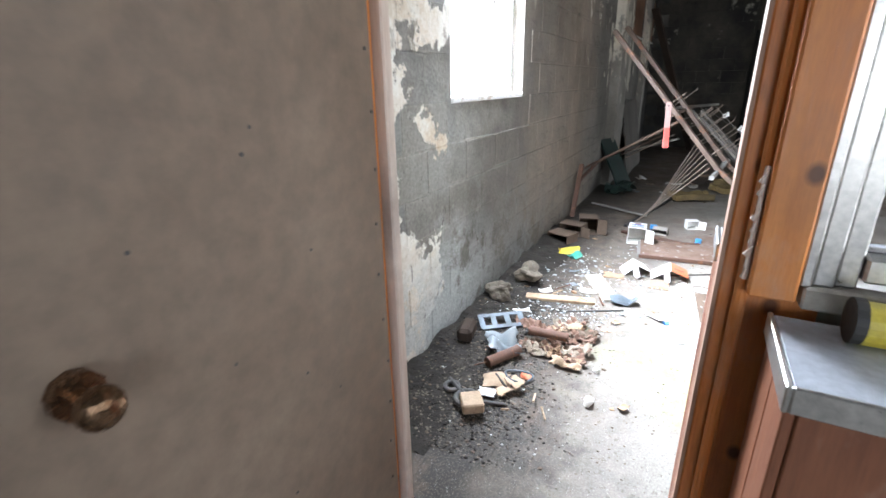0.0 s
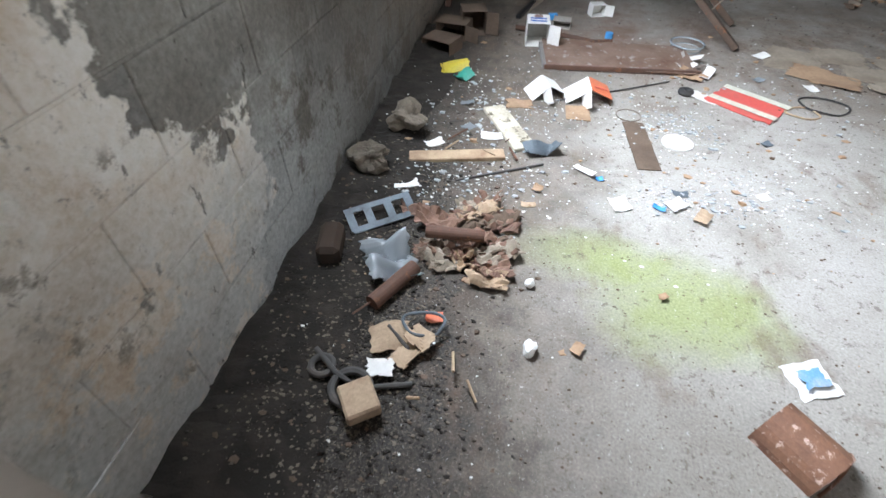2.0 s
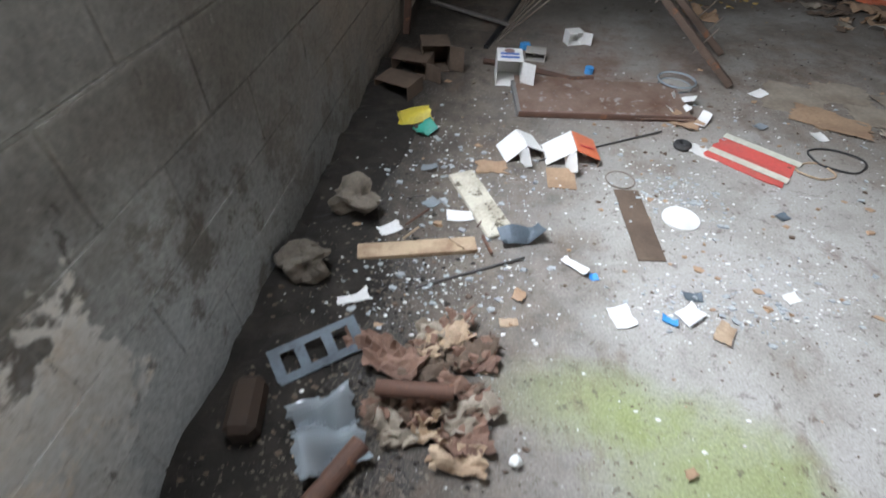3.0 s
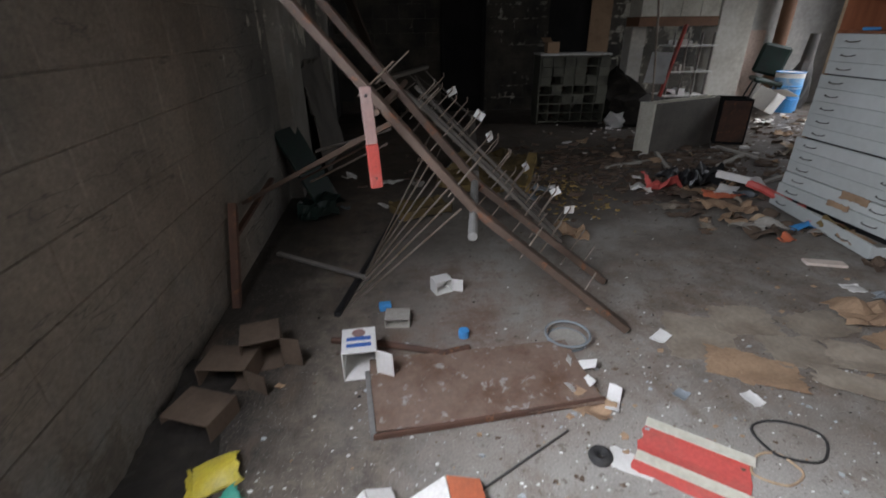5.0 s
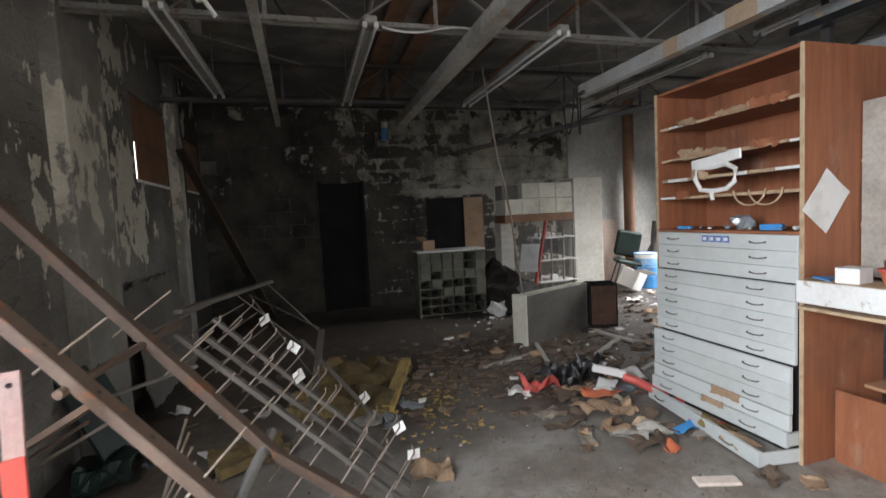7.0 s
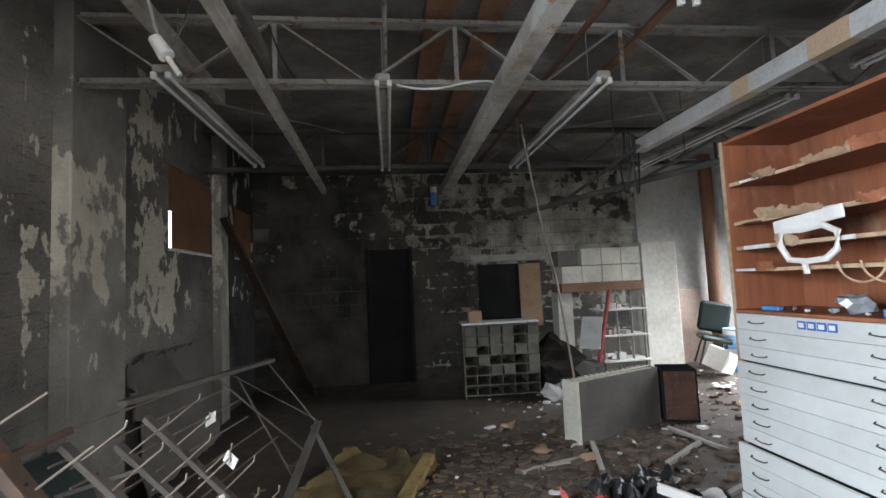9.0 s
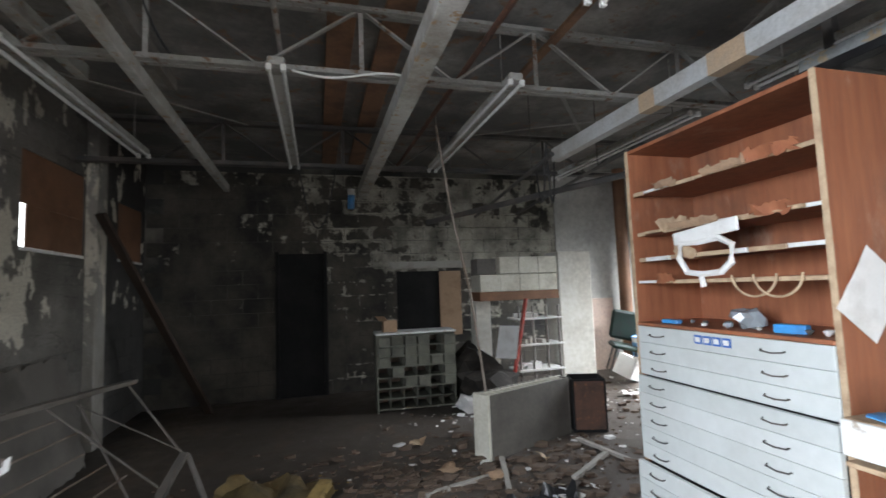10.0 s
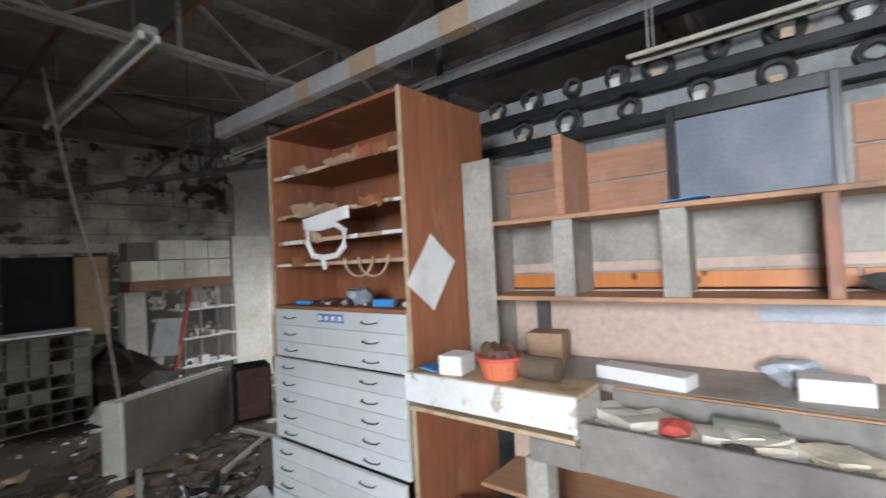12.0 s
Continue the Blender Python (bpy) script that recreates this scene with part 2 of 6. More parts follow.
        # the wall turns brown, then grey towards the far end, with cream flakes left in it
        burn = n.ramp(n.math("ADD", y, n.ramp(a, 0.3, 0.7, -0.7, 0.7)), 3.0, 5.0)
        blotch = n.noise(n.stretch(v, (1, 1, 0.75)), 1.5, 10, 0.68)
        sooty = n.mix(n.ramp(blotch, 0.38, 0.64), (0.15, 0.118, 0.088), (0.3, 0.245, 0.188))
        plain = n.mix(n.ramp(n.noise(v, 1.2, 6, 0.55), 0.36, 0.64), (0.1, 0.092, 0.08), (0.22, 0.205, 0.18))
        sooty = n.mix(n.ramp(n.math("ADD", y, n.ramp(a, 0.3, 0.7, -0.4, 0.4)), 4.7, 5.6), sooty, plain)
        ledge = n.noise(n.stretch(v, (1, 0.45, 2.6)), 1.6, 5, 0.55)
        sooty = n.mix(n.ramp(n.math("ABSOLUTE", n.math("SUBTRACT", ledge, 0.56)), 0.0, 0.006, 0.7, 0), sooty, (0.03, 0.025, 0.02))
        # near-black tone mixed in past about y = 8.2, towards the corner
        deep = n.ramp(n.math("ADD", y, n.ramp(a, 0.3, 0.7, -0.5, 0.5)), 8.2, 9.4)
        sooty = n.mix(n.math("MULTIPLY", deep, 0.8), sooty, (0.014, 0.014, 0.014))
        # flakes of cream paint in clusters, most of them beside the pilaster and the boarded window
        flake = n.math("ADD", n.noise(n.stretch(v, (1, 1, 0.6)), 6.0, 10, 0.6), n.ramp(n.noise(v, 1.1, 3), 0.4, 0.6, -0.13, 0.03))
        flake = n.math("ADD", flake, n.ramp(n.math("ADD", z, n.ramp(a, 0.3, 0.7, -0.3, 0.3)), 0.9, 1.6, -0.2, 0.0))
        flake = n.math("ADD", flake, n.ramp(n.math("ABSOLUTE", n.math("SUBTRACT", y, 7.6)), 0.1, 0.45, 0.13, 0.0))
        flake = n.math("ADD", flake, n.ramp(n.math("ABSOLUTE", n.math("SUBTRACT", y, 6.15)), 0.05, 0.3, 0.08, 0.0))
        flake = n.math("ADD", flake, n.ramp(y, 4.6, 6.0, -0.06, 0.0))
        sooty = n.mix(n.ramp(flake, 0.553, 0.575), sooty, n.mix(a, (0.64, 0.6, 0.5), (0.4, 0.37, 0.3)))
        col = n.mix(burn, col, sooty)
        fleck = n.noise(n.stretch(v, (1, 1, 0.7)), 21, 8, 0.75)
        col = n.mix(n.math("MULTIPLY", n.ramp(fleck, 0.64, 0.68, 0, 0.6), n.ramp(y, 2.0, 3.0, 1, 0.35)), col, (0.42, 0.41, 0.37))
        pits = n.noise(n.stretch(v, (1, 1, 0.4)), 16, 6, 0.7)
        col = n.mix(n.math("MULTIPLY", n.ramp(pits, 0.64, 0.67, 0, 0.75), n.ramp(y, 2.4, 3.4, 1, 0.15)), col, (0.06, 0.05, 0.042))
    col = n.mix(n.ramp(n.noise(v, 34, 7, 0.8), 0.6, 0.66, 0, 0.5), col, (0.07, 0.06, 0.05))
    col = n.mix(0.6, col, n.mix(n.ramp(f, 0.3, 0.7), 0.32, 0.7), "OVERLAY")
    return n.done(col, 0.9, 0, n.mix(0.4, b, f), 0.65, 0.02)


def pilaster_material():
    n = Nodes("flaking_cream_pilaster")
    v = n.coords(True)
    x, y, z = n.sep(v)
    a, b, f = n.noise(v, 1.5, 7, 0.6), n.noise(n.stretch(v, (1, 1, 0.7)), 4.2, 10, 0.6), n.noise(v, 70, 4)
    grey = n.mix(n.ramp(a, 0.35, 0.65), (0.3, 0.285, 0.255), (0.17, 0.155, 0.132))
    grey = n.mix(n.ramp(n.math("ADD", z, n.ramp(a, 0.3, 0.7, -0.4, 0.4)), 2.4, 3.1, 0, 0.7), grey, (0.1, 0.095, 0.085))
    # cream paint clings in a band at head height
    band = n.math("SUBTRACT", 0.11, n.math("ABSOLUTE", n.math("MULTIPLY", n.math("SUBTRACT", z, 2.0), 0.18)))
    keep = n.math("ADD", b, band)
    col = n.mix(n.ramp(keep, 0.55, 0.585), grey, n.mix(n.ramp(n.noise(v, 3, 7), 0.35, 0.65), (0.62, 0.58, 0.48), (0.44, 0.4, 0.33)))
    col = n.mix(0.4, col, n.mix(n.ramp(f, 0.3, 0.7), 0.36, 0.68), "OVERLAY")
    return n.done(col, 0.88, 0, n.mix(0.5, keep, f), 0.5, 0.015)


M = {
    "floor": floor_material(),
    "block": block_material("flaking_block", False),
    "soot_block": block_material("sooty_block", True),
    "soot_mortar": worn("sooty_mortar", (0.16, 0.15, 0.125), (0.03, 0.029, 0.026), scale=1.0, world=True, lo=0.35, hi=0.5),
    "deck": worn("sooty_deck", (0.13, 0.126, 0.12), (0.3, 0.285, 0.26), (0.2, 0.13, 0.09), scale=1.5, world=True, rough=0.8),
    "steel": worn("pale_painted_steel", (0.29, 0.28, 0.26), (0.2, 0.19, 0.17), (0.15, 0.08, 0.045), scale=3, rough=0.55, world=True),
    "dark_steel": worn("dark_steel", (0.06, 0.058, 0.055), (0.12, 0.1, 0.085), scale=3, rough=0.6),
    "beam": worn("pale_beam_paint", (0.42, 0.42, 0.39), (0.22, 0.195, 0.16), (0.3, 0.2, 0.11), scale=3.5, rough=0.6, world=True),
    "duct": worn("white_duct_paint", (0.55, 0.56, 0.55), (0.42, 0.4, 0.36), scale=3, rough=0.5, world=True),
    "tape": worn("old_tape", (0.55, 0.4, 0.26), (0.45, 0.36, 0.27), scale=6),
    "rust": worn("rusty_iron", (0.11, 0.055, 0.036), (0.06, 0.035, 0.026), (0.19, 0.085, 0.042), scale=6, rough=0.75),
    "rail": worn("dusty_brown_rail", (0.115, 0.078, 0.058), (0.065, 0.044, 0.032), (0.2, 0.085, 0.042), scale=3.5, rough=0.6),
    "grey_rail": worn("dull_grey_rail", (0.2, 0.195, 0.185), (0.1, 0.09, 0.08), scale=4, rough=0.55),
    "wire": worn("dull_wire", (0.24, 0.2, 0.165), (0.14, 0.1, 0.065), scale=9, rough=0.5, metal=0.4),
    "red": worn("faded_red_paint", (0.42, 0.06, 0.045), (0.36, 0.13, 0.11), scale=7, rough=0.5),
    "faded": worn("bleached_red_paint", (0.27, 0.19, 0.17), (0.3, 0.14, 0.12), scale=5, rough=0.6),
    "door": worn("dirty_grey_plywood", (0.255, 0.195, 0.145), (0.15, 0.108, 0.076), scale=1.6, rough=0.65, lo=0.35, hi=0.75),
    "bronze": worn("tarnished_bronze", (0.2, 0.12, 0.07), (0.08, 0.05, 0.035), scale=8, rough=0.25, metal=0.9, bump=0.1),
    "pine": wood("orange_varnished_pine", (0.66, 0.25, 0.065), (0.54, 0.18, 0.045), 3.0, 0.4, True),
    "pale_wood": wood("weathered_pale_jamb", (0.76, 0.67, 0.6), (0.64, 0.54, 0.46), 2.0, 0.7),
    "panel_wood": wood("red_brown_panelling", (0.26, 0.1, 0.05), (0.17, 0.06, 0.03), 2.5, 0.45),
    "cab_wood": wood("red_brown_plywood", (0.33, 0.125, 0.06), (0.23, 0.08, 0.04), 1.6, 0.5),
    "raw_edge": worn("splintered_edge", (0.46, 0.34, 0.22), (0.28, 0.18, 0.11), scale=14),
    "shelf_wood": wood("pale_orange_boards", (0.5, 0.29, 0.17), (0.38, 0.2, 0.11), 2.2, 0.65, grain=(14, 1.2, 14)),
    "pink": worn("pinkish_hardboard", (0.56, 0.42, 0.34), (0.46, 0.36, 0.3), scale=2.2, rough=0.7),
    "grey_wood": worn("grey_weathered_board", (0.36, 0.34, 0.3), (0.24, 0.21, 0.18), scale=4, rough=0.8),
    "ply_dark": worn("brown_boarding", (0.2, 0.1, 0.055), (0.13, 0.065, 0.035), scale=2.5, rough=0.7),
    "white_paint": worn("chipped_white_paint", (0.72, 0.73, 0.71), (0.55, 0.54, 0.5), (0.42, 0.36, 0.29), scale=3.2, rough=0.5, lo=0.5, hi=0.85),
    "drawer": worn("chalky_white_paint", (0.55, 0.585, 0.57), (0.44, 0.455, 0.43), scale=1.6, rough=0.5, lo=0.48, hi=0.85, bump=0.06, mottle=0.12),
    "black": worn("black_plastic", (0.015, 0.015, 0.016), (0.03, 0.03, 0.03), scale=8, rough=0.35),
    "metal": worn("bright_aluminium", (0.5, 0.49, 0.47), (0.36, 0.35, 0.33), scale=6, rough=0.35, metal=0.85, bump=0.1),
    "counter": worn("blue_grey_laminate", (0.4, 0.43, 0.47), (0.3, 0.32, 0.35), scale=5, rough=0.4, bump=0.1),
    "cream": worn("cream_enamel", (0.62, 0.6, 0.5), (0.4, 0.37, 0.3), scale=2.5, rough=0.5),
    "grime": worn("grimed_grey_paint", (0.2, 0.185, 0.165), (0.1, 0.09, 0.08), scale=2.2, rough=0.65),
    "pigeon": worn("grimed_green_grey_paint", (0.15, 0.15, 0.115), (0.06, 0.06, 0.048), scale=3, rough=0.7),
    "pilaster": pilaster_material(),
    "pale_board": worn("pale_blue_grey_board", (0.3, 0.32, 0.315), (0.17, 0.17, 0.16), (0.36, 0.27, 0.17), scale=2.4, rough=0.6, world=True, bump=0.08),
    "plaster": worn("pale_plaster", (0.62, 0.6, 0.53), (0.42, 0.39, 0.33), scale=1.3, rough=0.85, world=True),
    "grey_plaster": worn("grey_plaster", (0.4, 0.39, 0.36), (0.28, 0.27, 0.25), scale=1.0, rough=0.9, world=True),
    "card": worn("brown_cardboard", (0.36, 0.24, 0.15), (0.25, 0.16, 0.1), scale=5, rough=0.9),
    "dark_card": worn("damp_cardboard", (0.125, 0.088, 0.062), (0.075, 0.052, 0.037), scale=5, rough=0.9),
    "white_card": worn("white_card", (0.72, 0.71, 0.68), (0.5, 0.48, 0.44), scale=6, rough=0.75, lo=0.55, hi=0.85),
    "red_card": worn("red_printed_card", (0.6, 0.1, 0.085), (0.48, 0.12, 0.1), scale=6, rough=0.6),
    "orange_card": worn("orange_printed_card", (0.66, 0.17, 0.08), (0.5, 0.15, 0.08), scale=6, rough=0.6),
    "blue": worn("blue_plastic", (0.05, 0.28, 0.62), (0.08, 0.2, 0.4), scale=6, rough=0.45),
    "yellow": worn("yellow_wrapper", (0.62, 0.5, 0.06), (0.45, 0.4, 0.1), scale=8, rough=0.5),
    "green": worn("green_wrapper", (0.04, 0.33, 0.24), (0.1, 0.3, 0.25), scale=8, rough=0.5),
    "dark_green": worn("dark_green_vinyl", (0.008, 0.026, 0.02), (0.014, 0.018, 0.016), scale=6, rough=0.45),
    "foam": worn("yellow_foam", (0.165, 0.115, 0.045), (0.05, 0.04, 0.022), scale=3.0, rough=0.95, bump=0.8),
    "leather": worn("rotten_brown_fabric", (0.21, 0.125, 0.09), (0.1, 0.058, 0.042), scale=6, rough=0.85, bump=0.5),
    "stone": worn("broken_stone", (0.42, 0.4, 0.36), (0.25, 0.22, 0.19), scale=9, rough=0.9, bump=0.6),
    "galv": worn("galvanised_plate", (0.11, 0.135, 0.155), (0.05, 0.06, 0.068), scale=8, rough=0.5, metal=0.2),
    "glaze": worn("white_plastic", (0.75, 0.75, 0.72), (0.56, 0.55, 0.51), scale=6, rough=0.4, bump=0.08, mottle=0.2),
    "rubber": worn("black_rubber", (0.025, 0.025, 0.025), (0.05, 0.047, 0.043), scale=7, rough=0.6),
    "soil": worn("black_soil", (0.016, 0.013, 0.01), (0.04, 0.032, 0.025), scale=10, rough=0.95, bump=0.9, world=True),
    "dirty_stone": worn("dirty_stone", (0.16, 0.135, 0.105), (0.07, 0.057, 0.043), scale=8, rough=0.95, bump=0.7),
    "plank": worn("brown_roof_plank", (0.24, 0.13, 0.075), (0.1, 0.06, 0.04), scale=3, rough=0.8),
    "jamb_wood": wood("pinkish_brown_jamb", (0.42, 0.26, 0.18), (0.32, 0.19, 0.13), 2.0, 0.6),
    "beige": worn("torn_beige_fabric", (0.42, 0.31, 0.21), (0.25, 0.17, 0.11), scale=8, rough=0.9),
    "dim_steel": worn("dim_grimed_steel", (0.12, 0.108, 0.093), (0.065, 0.058, 0.05), scale=2.2, rough=0.6),
    "paper": worn("yellowed_paper", (0.66, 0.6, 0.46), (0.5, 0.46, 0.38), scale=5, rough=0.8, mottle=0.2),
    "brown_board": wood("reddish_brown_boards", (0.46, 0.24, 0.15), (0.34, 0.165, 0.1), 2.2, 0.65, grain=(14, 1.2, 14)),
    "bright_rust": worn("orange_rust", (0.2, 0.1, 0.06), (0.12, 0.06, 0.04), (0.5, 0.36, 0.3), scale=9, rough=0.7),
    "shard": worn("cloudy_shards", (0.4, 0.43, 0.44), (0.22, 0.24, 0.25), scale=12, rough=0.35),
    "pale_blue": worn("pale_blue_print", (0.16, 0.36, 0.6), (0.4, 0.45, 0.5), scale=12, rough=0.6),
    # near black for the bin and for sheets painted as shade in openings
    "near_black": worn("dull_black", (0.006, 0.006, 0.006), (0.016, 0.015, 0.014), scale=2, rough=0.95),
    "char": worn("charred_timber", (0.045, 0.028, 0.018), (0.02, 0.014, 0.011), scale=3, rough=0.85),
    "dusty_rust": worn("dusty_rust", (0.19, 0.13, 0.1), (0.12, 0.065, 0.04), (0.3, 0.28, 0.26), scale=5, rough=0.8),
    "slate": worn("dusty_blue_slate", (0.13, 0.15, 0.185), (0.24, 0.255, 0.28), scale=5, rough=0.6, lo=0.4, hi=0.8, bump=0.05),
    "foam_edge": worn("yellow_foam_edge", (0.36, 0.25, 0.085), (0.16, 0.11, 0.045), scale=8, rough=0.95, bump=0.8),
    "mould_board": worn("mouldy_board", (0.55, 0.51, 0.41), (0.3, 0.26, 0.19), (0.12, 0.1, 0.07), scale=7, rough=0.9),
    "mat": worn("rotten_floor_mat", (0.3, 0.255, 0.2), (0.17, 0.135, 0.1), scale=3, rough=0.9, bump=0.6),
}


def flat(name, color, rough=0.5):
    n = Nodes(name)
    return n.done(n.mix(n.ramp(n.noise(n.coords(False), 12), 0.3, 0.8, 0, 0.35), color, tuple(c * 0.6 for c in color)), rough)


M["ink"] = flat("blue_print", (0.04, 0.13, 0.42))
M["red_ink"] = flat("red_print", (0.6, 0.08, 0.07))
M["pane"] = bpy.data.materials.new("window_glass")
M["pane"].use_nodes = True
_p = M["pane"].node_tree.nodes["Principled BSDF"]
_p.inputs["Transmission Weight"].default_value, _p.inputs["Roughness"].default_value = 1.0, 0.05
M["poly"] = bpy.data.materials.new("clear_polythene")
M["poly"].use_nodes = True
_p = M["poly"].node_tree.nodes["Principled BSDF"]
_p.inputs["Base Color"].default_value, _p.inputs["Roughness"].default_value = (0.45, 0.5, 0.53, 1), 0.22
_p.inputs["Transmission Weight"].default_value = 0.5
_g = Nodes("overcast_glow")
_g.b.inputs["Emission Color"].default_value, _g.b.inputs["Emission Strength"].default_value = (0.95, 0.98, 1, 1), 3.0
M["sky_glow"] = _g.m
M["soft_white"] = worn("fluorescent_tube", (0.72, 0.72, 0.7), (0.6, 0.6, 0.58), scale=5, rough=0.25, bump=0.05)


# ---- building blocks ----
def put(bm, name, material):
    me = bpy.data.meshes.new(name)
    bm.normal_update()
    bm.to_mesh(me)
    bm.free()
    me.materials.append(M[material])
    return me


def part(name, bm, material, parent, label=""):
    ob = new(name, put(bm, name, material))
    ob.parent = parent
    return tagged(ob, label)


def thing(name, label, category, m=None, group="", kind=""):
    ob = new(name)
    ob.empty_display_size = 0.05
    if m is not None:
        ob.matrix_world = m
    return tagged(ob, label, category, group, kind)


def single(name, bm, material, label, category, m=None, group="", kind=""):
    ob = new(name, put(bm, name, material))
    if m is not None:
        ob.matrix_world = m
    return tagged(ob, label, category, group, kind)


def setting(name, bm, material, label="", category=""):
    ob = new(name, put(bm, name, material))
    return tagged(ob, label or name.replace("_", " "), category or name.split("_")[0], "", "structure")


def box(x0, x1, y0, y1, z0, z1, bev=0.0, bm=None, m=None):
    bm = bm or bmesh.new()
    r = bmesh.ops.create_cube(bm, size=1)["verts"]
    bmesh.ops.transform(bm, verts=r, matrix=Matrix.Translation(((x0 + x1) / 2, (y0 + y1) / 2, (z0 + z1) / 2)) @ Matrix.Diagonal((x1 - x0, y1 - y0, z1 - z0, 1)))
    if bev:
        es = list({e for v in r for e in v.link_edges})
        r = bmesh.ops.bevel(bm, geom=es, offset=bev, segments=1, affect="EDGES")["verts"]
    if m is not None:
        bmesh.ops.transform(bm, verts=list({v for v in r}), matrix=m)
    return bm


def between(p0, p1, roll=0.0):
    """A frame at p0 whose z runs to p1, and the length."""
    d = Vector(p1) - Vector(p0)
    q = d.to_track_quat("Z", "Y").to_matrix().to_4x4()
    return Matrix.Translation(p0) @ q @ Matrix.Rotation(radians(roll), 4, "Z"), d.length


def bar(p0, p1, w, h, bm=None, roll=0.0, bev=0.0):
    m, length = between(p0, p1, roll)
    b = box(-w / 2, w / 2, -h / 2, h / 2, 0, length, bev)
    b.transform(m)
    if bm is None:
        return b
    tmp = bpy.data.meshes.new("tmp")
    b.to_mesh(tmp)
    b.free()
    bm.from_mesh(tmp)
    bpy.data.meshes.remove(tmp)
    return bm


def rod(p0, p1, r, bm=None, seg=10, r2=None):
    bm = bm or bmesh.new()
    m, length = between(p0, p1)
    v = bmesh.ops.create_cone(bm, cap_ends=True, segments=seg, radius1=r, radius2=r if r2 is None else r2, depth=length)["verts"]
    bmesh.ops.transform(bm, verts=v, matrix=m @ Matrix.Translation((0, 0, length / 2)))
    return bm


def sweep(points, r, seg=8, closed=False, bm=None):
    bm = bm or bmesh.new()
    pts = [Vector(p) for p in points]
    rings = []
    n = len(pts)
    for i, p in enumerate(pts):
        a, b = (pts[i - 1], pts[(i + 1) % n]) if closed else (pts[max(i - 1, 0)], pts[min(i + 1, n - 1)])
        q = (b - a).to_track_quat("Z", "Y")
        rings.append([bm.verts.new(p + q @ Vector((r * math.cos(2 * math.pi * k / seg), r * math.sin(2 * math.pi * k / seg), 0))) for k in range(seg)])
    for i in range(n if closed else n - 1):
        a, b = rings[i], rings[(i + 1) % n]
        for k in range(seg):
            bm.faces.new((a[k], a[(k + 1) % seg], b[(k + 1) % seg], b[k]))
    if not closed:
        bm.faces.new(rings[0][::-1])
        bm.faces.new(rings[-1])
    return bm


def ring(r, thick, z=0.0, squash=1.0, wob=0.0, seed=0, n=28):
    rnd = random.Random(seed)
    ph = rnd.random() * 6
    return sweep([((r + wob * math.sin(3 * a + ph)) * math.cos(a), (r + wob * math.cos(2 * a + ph)) * squash * math.sin(a), z + thick + wob * 0.3 * (1 + math.sin(2 * a))) for a in (2 * math.pi * k / n for k in range(n))], thick, 8, True)


def sheet(w, d, thick=0.002, lift=0.0, seed=0, nx=8, ny=8, ragged=0.0, curl=0.0, freq=7.0):
    """A crumpled sheet with thickness, lying on z = 0, w by d about its centre."""
    rnd = random.Random(seed)
    off = Vector((rnd.random() * 50, rnd.random() * 50, rnd.random() * 50))
    bm = bmesh.new()
    top, low = {}, {}
    for i in range(nx + 1):
        for j in range(ny + 1):
            u, v = i / nx - 0.5, j / ny - 0.5
            edge = max(abs(u), abs(v)) > 0.49
            k = ragged * (rnd.random() - 0.5) if edge else 0
            h = lift * abs(noise.noise(Vector((u * w, v * d, 0)) * freq + off)) * 2 + curl * (2 * u) ** 2
            x, y = u * w + k, v * d + k * (rnd.random() - 0.5) * 2
            top[i, j] = bm.verts.new((x, y, h + thick))
            low[i, j] = bm.verts.new((x, y, h))
    for i in range(nx):
        for j in range(ny):
            bm.faces.new((top[i, j], top[i + 1, j], top[i + 1, j + 1], top[i, j + 1]))
            bm.faces.new((low[i, j], low[i, j + 1], low[i + 1, j + 1], low[i + 1, j]))
    for i in range(nx):
        bm.faces.new((top[i, 0], low[i, 0], low[i + 1, 0], top[i + 1, 0]))
        bm.faces.new((top[i, ny], top[i + 1, ny], low[i + 1, ny], low[i, ny]))
    for j in range(ny):
        bm.faces.new((top[0, j], top[0, j + 1], low[0, j + 1], low[0, j]))
        bm.faces.new((top[nx, j], low[nx, j], low[nx, j + 1], top[nx, j + 1]))
    return bm


def lump(rx, ry, rz, seed=0, rough=0.35, sub=2):
    """A broken stone or clod, resting on z = 0."""
    bm = bmesh.new()
    bmesh.ops.create_icosphere(bm, subdivisions=sub, radius=1)
    off = Vector((seed * 3.7, seed * 1.3, seed * 2.1))
    for v in bm.verts:
        v.co *= 1 + rough * (noise.noise(v.co * 1.3 + off) * 1.6 + (0.35 * noise.noise(v.co * 4.5 + off) if sub > 2 else 0.0))
        v.co = Vector((v.co.x * rx, v.co.y * ry, v.co.z * rz))
    low = min(v.co.z for v in bm.verts)
    for v in bm.verts:
        v.co.z -= low + rz * 0.12
    return bm


# ---- large structure ----
XL, YF, XR, ZC = -1.08, 10.6, 7.4, 3.42
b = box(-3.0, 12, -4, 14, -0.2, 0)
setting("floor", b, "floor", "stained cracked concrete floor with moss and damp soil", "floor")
b = box(-1.4, XR + 0.2, -1.8, YF + 0.2, ZC, ZC + 0.12)
setting("ceiling", b, "deck", "sooty dark roof deck above the steel trusses", "ceiling")
# bright overcast sky close outside the window
b = box(-9.05, -9.0, -30, 70, -0.3, 40)
setting("backdrop", b, "sky_glow", "plain white overcast sky outside the window", "backdrop")
